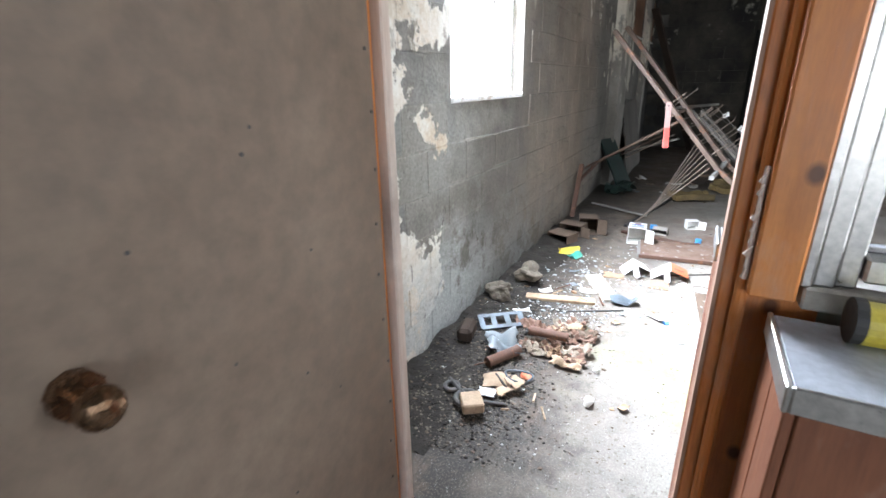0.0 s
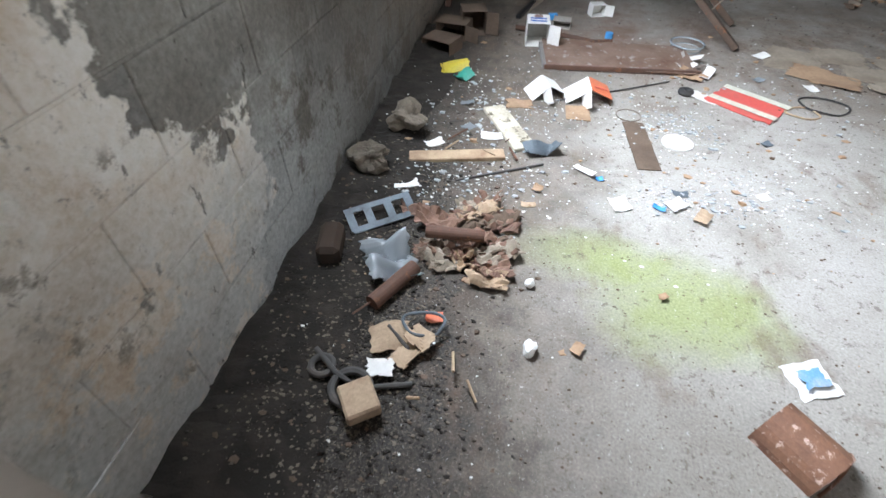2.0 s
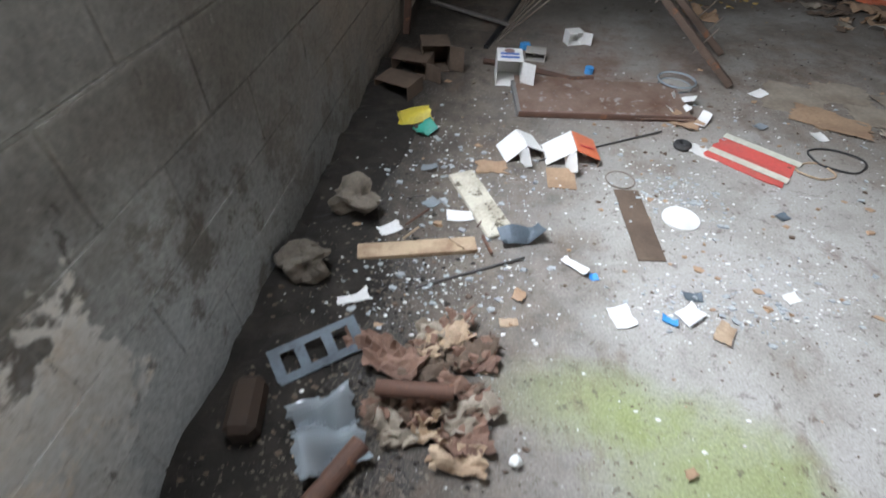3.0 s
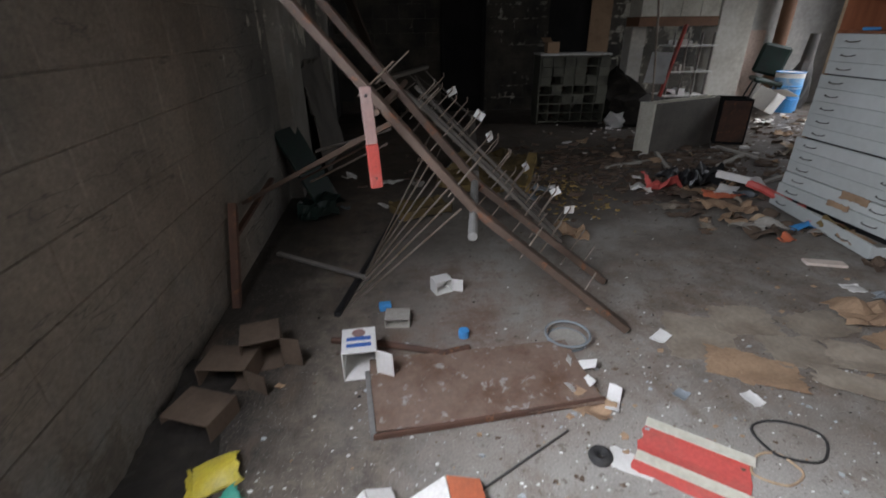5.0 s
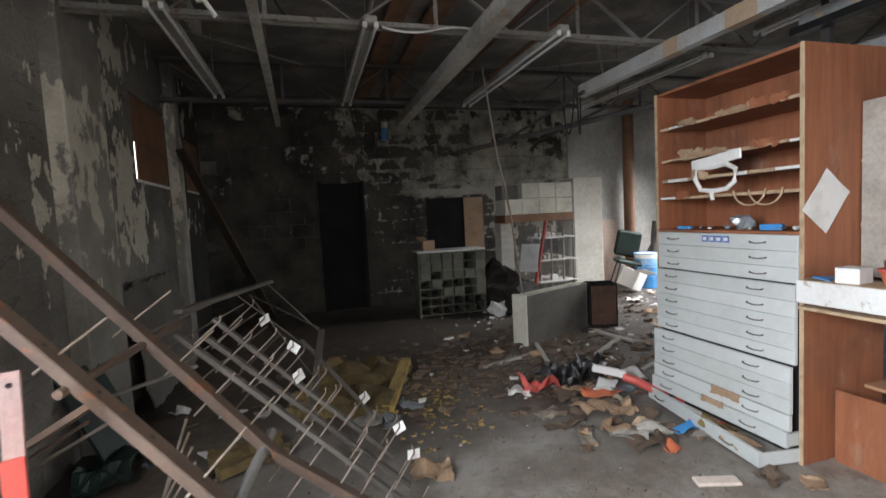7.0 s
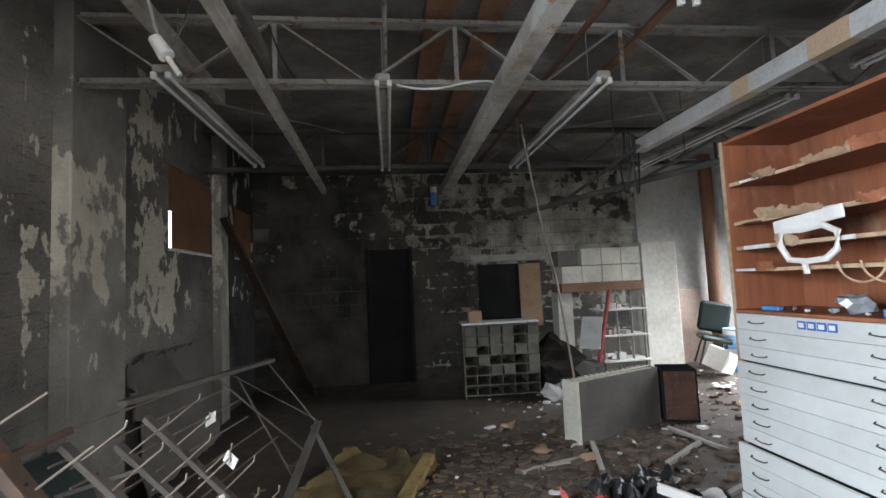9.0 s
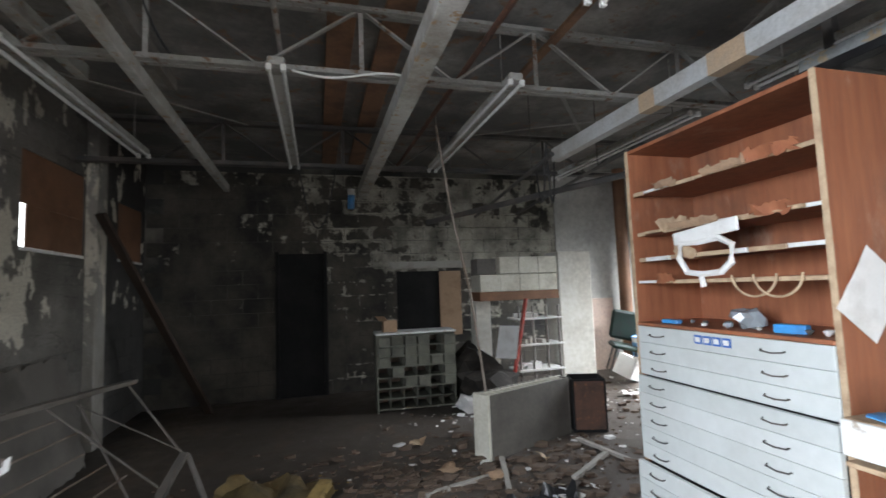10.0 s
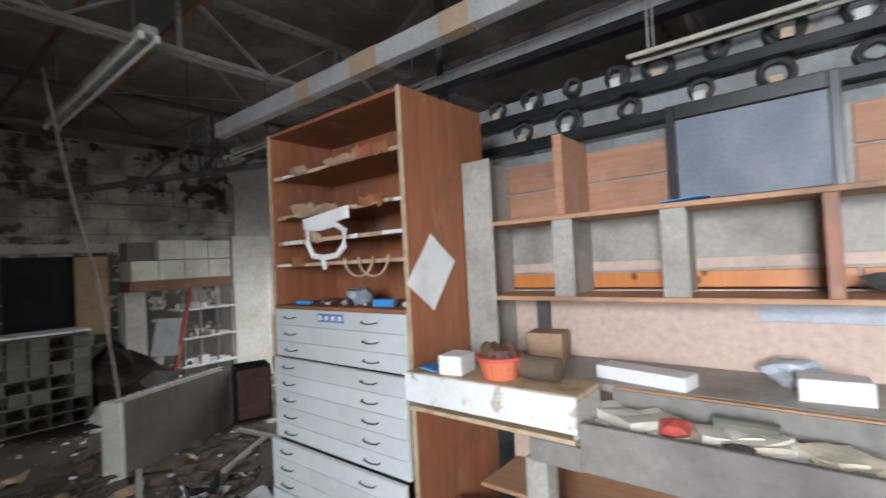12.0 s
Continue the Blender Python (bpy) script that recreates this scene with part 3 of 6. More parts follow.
# openings: the bright window by the door, two boarded windows near the burnt corner
WIN = [(2.08, 3.10, 1.205, 2.35), (7.85, 8.9, 1.905, 2.74), (9.72, 10.5, 1.93, 2.64)]
b = bmesh.new()
x0, x1 = XL - 0.22, XL - 0.003
ys = [-1.8] + [v for w in WIN for v in w[:2]] + [YF + 0.2]
for i in range(0, len(ys), 2):
    box(x0, x1, ys[i], ys[i + 1], 0, ZC, bm=b)
for y0, y1, z0, z1 in WIN:
    box(x0, x1, y0, y1, 0, z0, bm=b)
    box(x0, x1, y0, y1, z1, ZC, bm=b)
wall_left = setting("wall_left", b, "block", "concrete block wall with flaking paint, darker towards the far end", "wall")
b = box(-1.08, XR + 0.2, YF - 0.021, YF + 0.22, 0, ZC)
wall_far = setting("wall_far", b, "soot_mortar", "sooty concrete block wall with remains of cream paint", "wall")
b = bmesh.new()
box(XR, XR + 0.2, 0.9, 7.2, 0, ZC, bm=b)
box(XR, XR + 0.2, 10.0, YF + 0.01, 0, ZC, bm=b)
box(XR, XR + 0.2, 7.2, 10.0, 2.75, ZC, bm=b)
setting("wall_right", b, "grey_plaster", "grey plastered wall with a wide open bay", "wall")
b = box(5.1, XR - 0.002, YF - 0.06, YF - 0.035, 0, ZC - 0.002)
setting("wall_bay", b, "grey_plaster", "pale plastered wall at the back of the bright bay", "wall")
# partition with the doorway, its side window and an unseen opening for the fill lamp
b = bmesh.new()
box(XL, -0.76, 0.93, 1.02, 0, ZC, bm=b)
box(-0.76, 0.22, 0.93, 1.02, 2.12, ZC, bm=b)
box(0.22, XR, 0.93, 1.02, 0, 0.96, bm=b)
box(0.22, XR, 0.93, 1.02, 2.35, ZC, bm=b)
box(3.55, XR, 0.93, 1.02, 0.96, 2.35, bm=b)
setting("wall_partition", b, "grey_plaster", "thin plastered partition with doorway and window openings", "wall")
# added walls behind the walker, never in view; the opening limits the office light
b = bmesh.new()
box(XL, 0.3, -1.8, -1.66, 0, ZC, bm=b)
box(1.7, 3.6, -1.8, -1.66, 0, ZC, bm=b)
box(0.3, 1.7, -1.8, -1.66, 0, 0.9, bm=b)
box(0.3, 1.7, -1.8, -1.66, 2.0, ZC, bm=b)
box(3.46, 3.6, -1.66, 0.92, 0, ZC, bm=b)
setting("wall_office", b, "grey_plaster", "unseen added office walls with a window opening for the fill lamp", "wall")
# pilaster and pier
b = box(XL - 0.01, XL + 0.11, 6.32, 6.93, 0, ZC - 0.02, 0.008)
setting("pilaster", b, "pilaster", "flaking painted pilaster on the block wall", "pilaster")
b = box(XL - 0.01, XL + 0.1, 8.92, 9.16, 0, ZC - 0.02, 0.008)
setting("pilaster_2", b, "pilaster", "narrow flaking pilaster on the block wall", "pilaster")
b = box(4.45, 4.97, 9.35, 9.75, 0, 1.93, 0.01)
setting("pier", b, "plaster", "pale plastered pier with scuffed foot", "pier")

# ---- entrance ----
door = thing("door_1", "dirty grey plywood door standing open, with brass knob", "door")
part("door_leaf", box(-0.673, -0.633, 0.02, 0.855, 0.015, 2.04, 0.004), "door", door)
b = rod((-0.633, 0.2, 0.95), (-0.615, 0.2, 0.95), 0.032)
rod((-0.615, 0.2, 0.95), (-0.585, 0.2, 0.95), 0.012, b)
v = bmesh.ops.create_uvsphere(b, u_segments=16, v_segments=10, radius=0.028)["verts"]
bmesh.ops.transform(b, verts=v, matrix=Matrix.Translation((-0.57, 0.2, 0.95)) @ Matrix.Diagonal((0.8, 1, 1, 1)))
part("knob", b, "bronze", door, "tarnished brass knob")
for k in range(16):
    y, z = (0.835, 0.12 + 0.125 * k) if k < 15 else (0.5, 1.2)
    part("screw", rod((-0.6335, y + 0.008 * math.sin(k * 5), z), (-0.631, y + 0.008 * math.sin(k * 5), z), 0.004, seg=8), "dark_steel", door)
for k, (y, z) in enumerate(((0.52, 1.24), (0.42, 0.86), (0.57, 0.75), (0.3, 1.1), (0.62, 1.0), (0.33, 0.55), (0.5, 0.5), (0.66, 0.66))):
    part("screw", rod((-0.6335, y, z), (-0.6325, y, z), 0.0035, seg=8), "dark_steel", door)
fr = thing("door_frame_left", "weathered jamb with orange varnished pine stop", "door frame", kind="structure")
part("stop", box(-0.755, -0.679, 0.858, 0.924, 0, 2.1, 0.003), "pine", fr)
part("jamb", box(-0.758, -0.652, 0.926, 0.96, 0, 2.115, 0.004), "pale_wood", fr)
fr = thing("door_frame_right", "knotty orange pine door frame with metal strike", "door frame", kind="structure")
part("casing", box(0.104, 0.17, 0.845, 0.9, 0.96, 2.2, 0.004), "pine", fr)
part("jamb", box(0.068, 0.215, 0.903, 0.965, 0, 2.118, 0.003), "pine", fr)
part("stop", rod((0.1, 0.885, 0.0), (0.1, 0.885, 2.1), 0.011), "pine", fr)
part("edge", box(0.061, 0.0675, 0.905, 0.962, 0, 2.11), "jamb_wood", fr, "pinkish bare wood edge")
b = box(0.095, 0.1035, 0.866, 0.876, 0.98, 1.17, 0.002)
for k in range(9):
    o = 0.003 * math.sin(k * 2.3)
    rod((0.0945 + o, 0.865, 0.985 + 0.02 * k), (0.0985 - o, 0.861, 1.003 + 0.02 * k), 0.0042, b, 6, 0.0015)
part("strike", b, "pale_wood", fr, "splintered pale wood along the latch")
part("head", box(-0.76, 0.22, 0.905, 0.965, 2.118, 2.2, 0.004), "pine", fr)
# aluminium side window
win = thing("window_side", "aluminium framed side window above the counter", "window", kind="structure")
for k, (a, c) in enumerate(((0.172, 0.188), (0.19, 0.218), (0.22, 0.248))):
    part("frame_stile", box(a, c, 0.86 + 0.012 * k, 0.95, 0.985, 2.3, 0.003), "metal", win)
part("frame_rail", box(0.249, 1.6, 0.872, 0.95, 1.0, 1.04, 0.004), "metal", win)
part("frame_sill", box(0.18, 1.62, 0.862, 0.9, 0.945, 0.984, 0.004), "grey_wood", win)
part("frame_rail", box(0.249, 1.6, 0.872, 0.95, 2.26, 2.3, 0.004), "metal", win)
part("frame_stile", box(1.56, 1.6, 0.872, 0.95, 1.041, 2.259, 0.004), "metal", win)
g = part("pane", box(0.249, 1.559, 0.905, 0.911, 1.041, 2.259), "pane", win)
g.visible_shadow = False


def counter(name, label, x0, x1, y0, y1, top, planks):
    c = thing(name, label, "counter")
    part("worktop", box(x0 + 0.008, x1, y0 + 0.008, y1 - 0.002, top - 0.03, top, 0.003), "counter", c)
    part("edging", box(x0, x0 + 0.0075, y0, y1, top - 0.036, top + 0.003, 0.002), "metal", c, "bright metal edging strip")
    part("edging", box(x0 + 0.008, x1, y0, y0 + 0.0075, top - 0.036, top + 0.003, 0.002), "metal", c, "bright metal edging strip")
    part("body", box(x0 + 0.02, x1, y0 + 0.03, y1 - 0.01, 0, top - 0.031), "dark_card", c)
    w = (y1 - y0 - 0.02) / planks
    for k in range(planks):
        part("plank", box(x0 + 0.006, x0 + 0.0195, y0 + 0.012 + k * w, y0 + 0.012 + (k + 1) * w - 0.004, 0.0, top - 0.037, 0.002), "panel_wood", c)
    part("front_panel", box(x0 + 0.022, x1, y0 + 0.012, y0 + 0.029, 0.0, top - 0.04, 0.002), "panel_wood", c)
    return c


counter("office_counter", "brown panelled counter with metal-edged grey top", 0.14, 1.3, 0.63, 0.858, 0.932, 2)
counter("shop_counter", "red-brown panelled counter with metal-edged top by the doorway", 0.06, 1.1, 1.03, 1.17, 0.985, 2)
b = rod((0.235, 0.805, 0.964), (0.4, 0.81, 0.964), 0.032, seg=18)
t = thing("tape_measure_tin", "yellow tin lying on the office counter", "tin")
part("body", b, "yellow", t)
part("rim", rod((0.228, 0.805, 0.966), (0.242, 0.8052, 0.966), 0.034, seg=18), "rubber", t, "black end ring")
single("packet", box(0.55, 0.9, 0.7, 0.84, 0.932, 1.08, 0.004), "white_card", "white packet printed blue on the counter", "packet")


# ---- window of the bright side ----
def window_frame(name, label, y0, y1, z0, z1, boarded, slit=0.0):
    w = thing(name, label, "window", kind="structure")
    x = XL - 0.13
    part("frame_stile", box(x, x + 0.05, y0, y0 + 0.04, z0, z1, 0.003), "white_paint", w)
    part("frame_stile", box(x, x + 0.05, y1 - 0.04, y1, z0, z1, 0.003), "white_paint", w)
    part("frame_rail", box(x, x + 0.05, y0 + 0.041, y1 - 0.041, z0, z0 + 0.03, 0.003), "white_paint", w)
    part("frame_rail", box(x, x + 0.05, y0 + 0.041, y1 - 0.041, z1 - 0.03, z1, 0.003), "white_paint", w)
    part("sill", box(XL - 0.079, XL + 0.004, y0 + 0.002, y1 - 0.002, z0 + 0.001, z0 + 0.03, 0.006), "white_paint", w, "chipped white plaster sill")
    if boarded:
        zm = (z0 + z1) / 2 - 0.03
        part("board", box(XL - 0.03, XL - 0.014, y0 + 0.004, y1 - 0.004, zm, z1 - 0.004, 0.003), "ply_dark", w, "brown plywood boarding")
        part("board", box(XL - 0.03, XL - 0.014, y0 + slit, y1 - 0.004, z0 + 0.035, zm - 0.002, 0.003), "ply_dark", w, "brown plywood boarding")
    else:
        part("glazing_bar", box(x, x + 0.04, y1 - 0.13, y1 - 0.1, z0 + 0.031, z1 - 0.031, 0.002), "white_paint", w)
    return w


window_frame("window_1", "glassless window with white painted frame, open to daylight", *WIN[0], False)
window_frame("window_2", "window boarded over with brown plywood, a bright slit beside it", *WIN[1], True, 0.11)
window_frame("window_3", "window boarded over with brown plywood in the burnt corner", *WIN[2], True, 0.006)


# ---- roof steel ----
def truss(y, label):
    # the truss past y = 8 takes the darker steel
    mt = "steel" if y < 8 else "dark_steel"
    t = thing("roof_truss", label, "truss", pose(0, y, 0), "roof trusses")
    zb, zt = 2.86, 3.3
    for z in (zb, zt):
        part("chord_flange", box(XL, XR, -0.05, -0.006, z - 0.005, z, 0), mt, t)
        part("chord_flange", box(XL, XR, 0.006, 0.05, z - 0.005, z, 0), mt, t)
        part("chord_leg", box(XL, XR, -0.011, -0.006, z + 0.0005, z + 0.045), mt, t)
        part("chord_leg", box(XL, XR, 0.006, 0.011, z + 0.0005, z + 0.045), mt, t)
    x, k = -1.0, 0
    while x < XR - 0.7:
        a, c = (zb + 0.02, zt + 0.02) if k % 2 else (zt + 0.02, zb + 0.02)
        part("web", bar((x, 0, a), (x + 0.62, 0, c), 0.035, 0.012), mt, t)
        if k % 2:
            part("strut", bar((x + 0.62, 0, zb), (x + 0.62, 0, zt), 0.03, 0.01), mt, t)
        x, k = x + 0.62, k + 1
    return t


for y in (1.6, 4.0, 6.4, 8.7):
    truss(y, "painted steel lattice roof truss, dusty")


def beam(name, label, x, y0, y1, z, w, h, material, cat="beam", tape=False, x1=None):
    t = thing(name, label, cat)
    x1 = x if x1 is None else x1
    b = bar((x, y0, z), (x1, y1, z), w, h, bev=0.004)
    part("web", b, material, t)
    if tape:
        for k in range(7):
            y = y0 + 0.7 + 0.72 * k
            part("tape", box(x - w / 2 - 0.002, x + w / 2 + 0.002, y, y + 0.16 + 0.05 * (k % 3), z - h / 2 - 0.002, z + h / 2 + 0.002), "tape", t, "peeling brown tape patch")
    return t


beam("ceiling_beam", "pale flaking timber beam under the trusses", 0.29, 1.1, 9.6, 2.8, 0.06, 0.09, "beam", x1=0.12)
beam("ceiling_beam", "narrow grey timber above the flaking beam", 0.24, 1.1, 7.2, 3.06, 0.05, 0.09, "grime", x1=0.17)
beam("ceiling_beam", "dusty grey timber beam beside the block wall", -0.24, 1.1, 6.95, 3.0, 0.07, 0.1, "beam", x1=-0.3)
beam("ceiling_beam", "pale steel channel running under the trusses", 1.78, 1.1, 9.6, 2.795, 0.13, 0.12, "beam")
beam("air_duct", "white painted duct with brown tape patches", 3.52, 1.1, 7.6, 2.77, 0.09, 0.13, "duct", "duct", True)
for x in (1.37, 1.75):
    beam("roof_plank", "brown roof plank laid across the trusses", x, 1.1, 10.4, 3.38, 0.2, 0.03, "plank", "plank")
t = thing("rusty_pipe", "thin rusty pipe running under the roof", "pipe")
part("tube", rod((2.35, 1.1, 3.08), (2.2, 9.6, 3.08), 0.022), "rust", t)
beam("roof_batten", "brown rusty batten running under the roof", 2.78, 1.1, 9.6, 3.24, 0.07, 0.03, "plank", "batten", x1=2.9)
t = thing("thin_conduit", "thin grey conduit running under the roof", "conduit")
part("tube", rod((0.98, 1.1, 3.0), (0.98, 6.9, 3.0), 0.014), "steel", t)
t = thing("dark_pipe", "dark pipe hanging below the roof", "pipe")
part("tube", rod((2.6, 9.4, 2.35), (4.7, 6.8, 2.62), 0.035), "dark_steel", t)


def tube_light(x, y0, y1, z, label):
    t = thing("tube_light", label, "light fixture", pose(x, y0, z), "ceiling tube lights")
    n = y1 - y0
    b = box(-0.05, 0.05, 0, n, 0.02, 0.07, 0.01)
    part("housing", b, "beam", t)
    for s in (-0.042, 0.042):
        part("tube", rod((s, 0.03, 0.0), (s, n - 0.03, 0.0), 0.013), "soft_white", t, "unlit fluorescent tube")
        part("socket", box(s - 0.016, s + 0.016, 0.0, 0.028, -0.02, 0.022, 0.004), "glaze", t)
        part("socket", box(s - 0.016, s + 0.016, n - 0.028, n, -0.02, 0.022, 0.004), "glaze", t)
    for y in (0.25, n - 0.25):
        part("hanger", rod((0, y, 0.07), (0, y, ZC - z), 0.004, seg=6), "steel", t)
    return t


for x, y0, y1 in ((-0.4, 6.2, 8.4), (0.96, 6.3, 8.65), (2.49, 6.23, 8.62), (4.2, 6.5, 8.85), (2.5, 3.0, 5.35), (4.2, 3.6, 6.0)):
    tube_light(x, y0, y1, 2.84, "unlit twin fluorescent tube light hung from the roof")

t = thing("pendant_lampholder", "white lampholder hanging on a thin cable from the roof", "lamp")
part("cable", sweep([(-0.12, 5.2, ZC), (-0.08, 5.24, 3.1), (-0.03, 5.3, 2.75), (0.0, 5.33, 2.58)], 0.008, 6), "steel", t)
part("holder", rod((-0.02, 5.33, 2.6), (0.03, 5.33, 2.52), 0.028, seg=14, r2=0.035), "glaze", t, "white plastic lampholder")
part("bulb_stub", rod((0.032, 5.33, 2.517), (0.08, 5.34, 2.44), 0.012, seg=10), "glaze", t)
part("tail", sweep([(0.05, 5.33, 2.57), (0.1, 5.33, 2.66), (0.13, 5.33, 2.8), (0.1, 5.33, 3.05)], 0.005, 6), "rubber", t, "loose dark flex")

t = thing("hanging_rope", "pale slack cord hanging from the roof to the slab", "rope")
part("cord", sweep([(2.2, 7.3, 2.9), (2.34, 7.36, 2.1), (2.5, 7.42, 1.4), (2.58, 7.44, 0.8), (2.6, 7.42, 0.56)], 0.011), "wire", t)
for k, (p, q, dip) in enumerate((((3.2, 7.2, 2.75), (3.5, 7.6, 2.75), 0.5), ((3.3, 7.4, 2.75), (3.45, 7.9, 2.7), 0.42), ((0.2, 6.4, 3.3), (0.5, 6.4, 2.88), 0.15), ((1.0, 8.7, 2.88), (1.4, 8.7, 2.88), 0.7))):
    pts = [Vector(p).lerp(Vector(q), u / 12) - Vector((0, 0, dip * 4 * u / 12 * (1 - u / 12))) for u in range(13)]
    t = thing("loose_cable", "loose black cable drooping from the roof", "cable", group="loose cables")
    part("cord", sweep(pts, 0.009, 6), "rubber", t)


for p, q in (((2.9, 6.4, 2.88), (4.6, 8.7, 3.3)), ((4.6, 6.4, 2.9), (2.9, 8.7, 3.3)), ((3.0, 4.0, 2.9), (4.4, 6.4, 3.3)), ((4.9, 6.4, 2.88), (6.2, 8.7, 3.28)), ((-0.8, 6.4, 2.9), (0.5, 8.7, 3.3))):
    t = thing("roof_brace", "thin pale diagonal brace between the trusses", "brace", group="roof braces")
    part("rod", bar(p, q, 0.03, 0.008), "steel", t)
t = thing("white_cable", "loose white cable draped along the truss", "cable")
part("cord", sweep([(1.05 + 0.09 * k, 6.34, 2.845 - 0.03 * math.sin(0.7 * k)) for k in range(10)], 0.007, 6), "glaze", t)
for x, z in ((3.15, 2.6), (3.9, 2.66)):
    t = thing("ceiling_pipe", "dark conduit hung under the roof by the duct", "pipe", group="roof conduits")
    part("tube", rod((x, 7.0, z), (x + 0.5, 10.5, z), 0.02), "dark_steel", t)
    part("hanger", rod((x + 0.1, 7.6, z), (x + 0.1, 7.6, ZC), 0.005), "dark_steel", t)

# ---- leaning hook rack ----
rack = thing("hook_display_rack", "collapsed display rack of rusty rails and wire hooks", "rack")
RAIL_A = [Vector(p) for p in ((0.875, 4.18, 0.02), (0.158, 4.302, 0.611), (-0.76, 4.428, 1.685))]
RAIL_B = [Vector(p) for p in ((0.955, 4.63, 0.02), (0.246, 4.672, 0.591), (-0.72, 4.8, 1.74))]


def rail(p0, p1, material, w=0.06, h=0.035, label=""):
    b = bar(p0, p1, w, h, bev=0.003)
    r = part("rail", b, material, rack, label)
    d = (p1 - p0)
    m, n = between(p0, p1)
    k = 0.12
    while k < n:
        for s in (-1, 1):
            q = m @ Vector((0, s * (h / 2 + 0.0005), k))
            e = m @ Vector((0, s * (h / 2 - 0.004), k))
            part("bolt_hole", rod(q, e, 0.007, seg=8), "black", r)
        k += 0.19
    return r


for p in (RAIL_A, RAIL_B):
    rail(p[0], p[1], "rail", label="dusty rust-brown steel rail, lower length")
    rail(p[1], p[2], "rail", label="dusty rust-brown steel rail, upper length")
# slotted rails lying behind the second long rail, and the direction in which all the hooks point
OUT = Vector((0.66, 0.52, 0.54)).normalized()
ACROSS = Vector((0.18, 0.98, -0.03))


def along(line, f):
    return line[0].lerp(line[1], f * 2) if f < 0.5 else line[1].lerp(line[2], f * 2 - 1)


SLATS = [[along(RAIL_B, f) + ACROSS * d + Vector((0, 0, dz)) for f in (g0, g1)] for d, dz, g0, g1 in ((0.2, -0.02, 0.16, 0.7), (0.38, -0.03, 0.14, 0.68), (0.58, -0.03, 0.2, 0.7))]
for p0, p1 in SLATS:
    rail(p0, p1, "dim_steel", 0.04, 0.02, "dull grey slotted rail")
part("cross_tube", rod((0.12, 4.088, 0.575), (0.24, 4.78, 0.62), 0.019, seg=14), "grey_rail", rack, "grey steel cross tube")
part("cross_tube", rod((-0.23, 4.3, 1.02), (-0.1, 4.95, 1.06), 0.014, seg=14), "rail", rack)
rb = part("hanging_arm", bar((-0.255, 4.165, 1.13), (-0.235, 4.1, 0.8), 0.042, 0.012, bev=0.003), "faded", rack, "bleached red steel arm")
part("arm_tip", bar((-0.2425, 4.118, 0.94), (-0.2345, 4.0985, 0.785), 0.045, 0.015, bev=0.003), "red", rb, "red painted tip with holes")
for z in (0.82, 0.86, 0.9, 1.1):
    f = (1.13 - z) / 0.33
    c = Vector((-0.255, 4.165, 1.13)).lerp(Vector((-0.235, 4.1, 0.8)), f)
    part("bolt_hole", rod(c + Vector((0, -0.0092, 0.0)), c + Vector((0, 0.0092, 0.004)), 0.006, seg=8), "black", rb)
part("prop", bar((-0.15, 4.35, 0.98), (-1.04, 5.05, 0.42), 0.035, 0.02), "rail", rack, "rusty diagonal prop")
part("prop", bar((-1.03, 4.6, 0.0), (-1.02, 4.82, 0.5), 0.04, 0.03), "rust", rack, "rusty upright stub")
part("prop", bar((-1.02, 4.75, 0.34), (-0.99, 5.5, 0.42), 0.03, 0.02), "rust", rack)
rnd = random.Random(4)
# straight hooks through both rails
for k in range(11):
    f = 0.1 + 0.062 * k + rnd.uniform(-0.012, 0.012)
    p = along(RAIL_A, f)
    q = along(RAIL_B, f)
    if k % 3 == 1:
        part("hook", rod(p - OUT * 0.05, p + OUT * rnd.uniform(0.12, 0.2), 0.0045, seg=6), "wire", rack)
    part("hook", rod(q - OUT * rnd.uniform(0.04, 0.12), q + OUT * rnd.uniform(0.1, 0.18), 0.0042, seg=6), "wire", rack)
for k in range(7):
    u = k / 6
    p0 = Vector((-0.44 + 0.1 * u, 4.5 + 0.55 * u, 0.03))
    p1 = Vector((0.1 - 0.12 * u, 4.28 + 0.36 * u, 0.62 + 0.16 * u))
    part("grid_wire", rod(p0, p1, 0.005, seg=6), "wire", rack)
part("grid_edge", bar((-0.5, 4.46, 0.012), (-0.16, 5.9, 0.02), 0.03, 0.022), "black", rack)
for k, (p0, p1) in enumerate(SLATS):
    for j in range(9):
        p = p0.lerp(p1, 0.05 + 0.11 * j + rnd.uniform(-0.02, 0.02)) + Vector((0, 0, 0.02))
        q = p + OUT * rnd.uniform(0.1, 0.19)
        part("hook", sweep([p - OUT * 0.04, p, q, q + Vector((0.0, 0.01, 0.02))], 0.004, 6), "wire", rack)
        if (j * 3 + k * 2) % 5 < 1:
            tb = box(-0.03, 0.03, -0.002, 0.002, -0.024, 0.024, 0.001)
            tb.transform(Matrix.Translation(q + Vector((0, 0.012, -0.01))) @ Euler((rnd.uniform(-0.7, 0.2), rnd.uniform(-0.6, 0.6), rnd.uniform(-0.5, 0.9))).to_matrix().to_4x4())
            part("price_tag", tb, "glaze", rack, "white price tag")
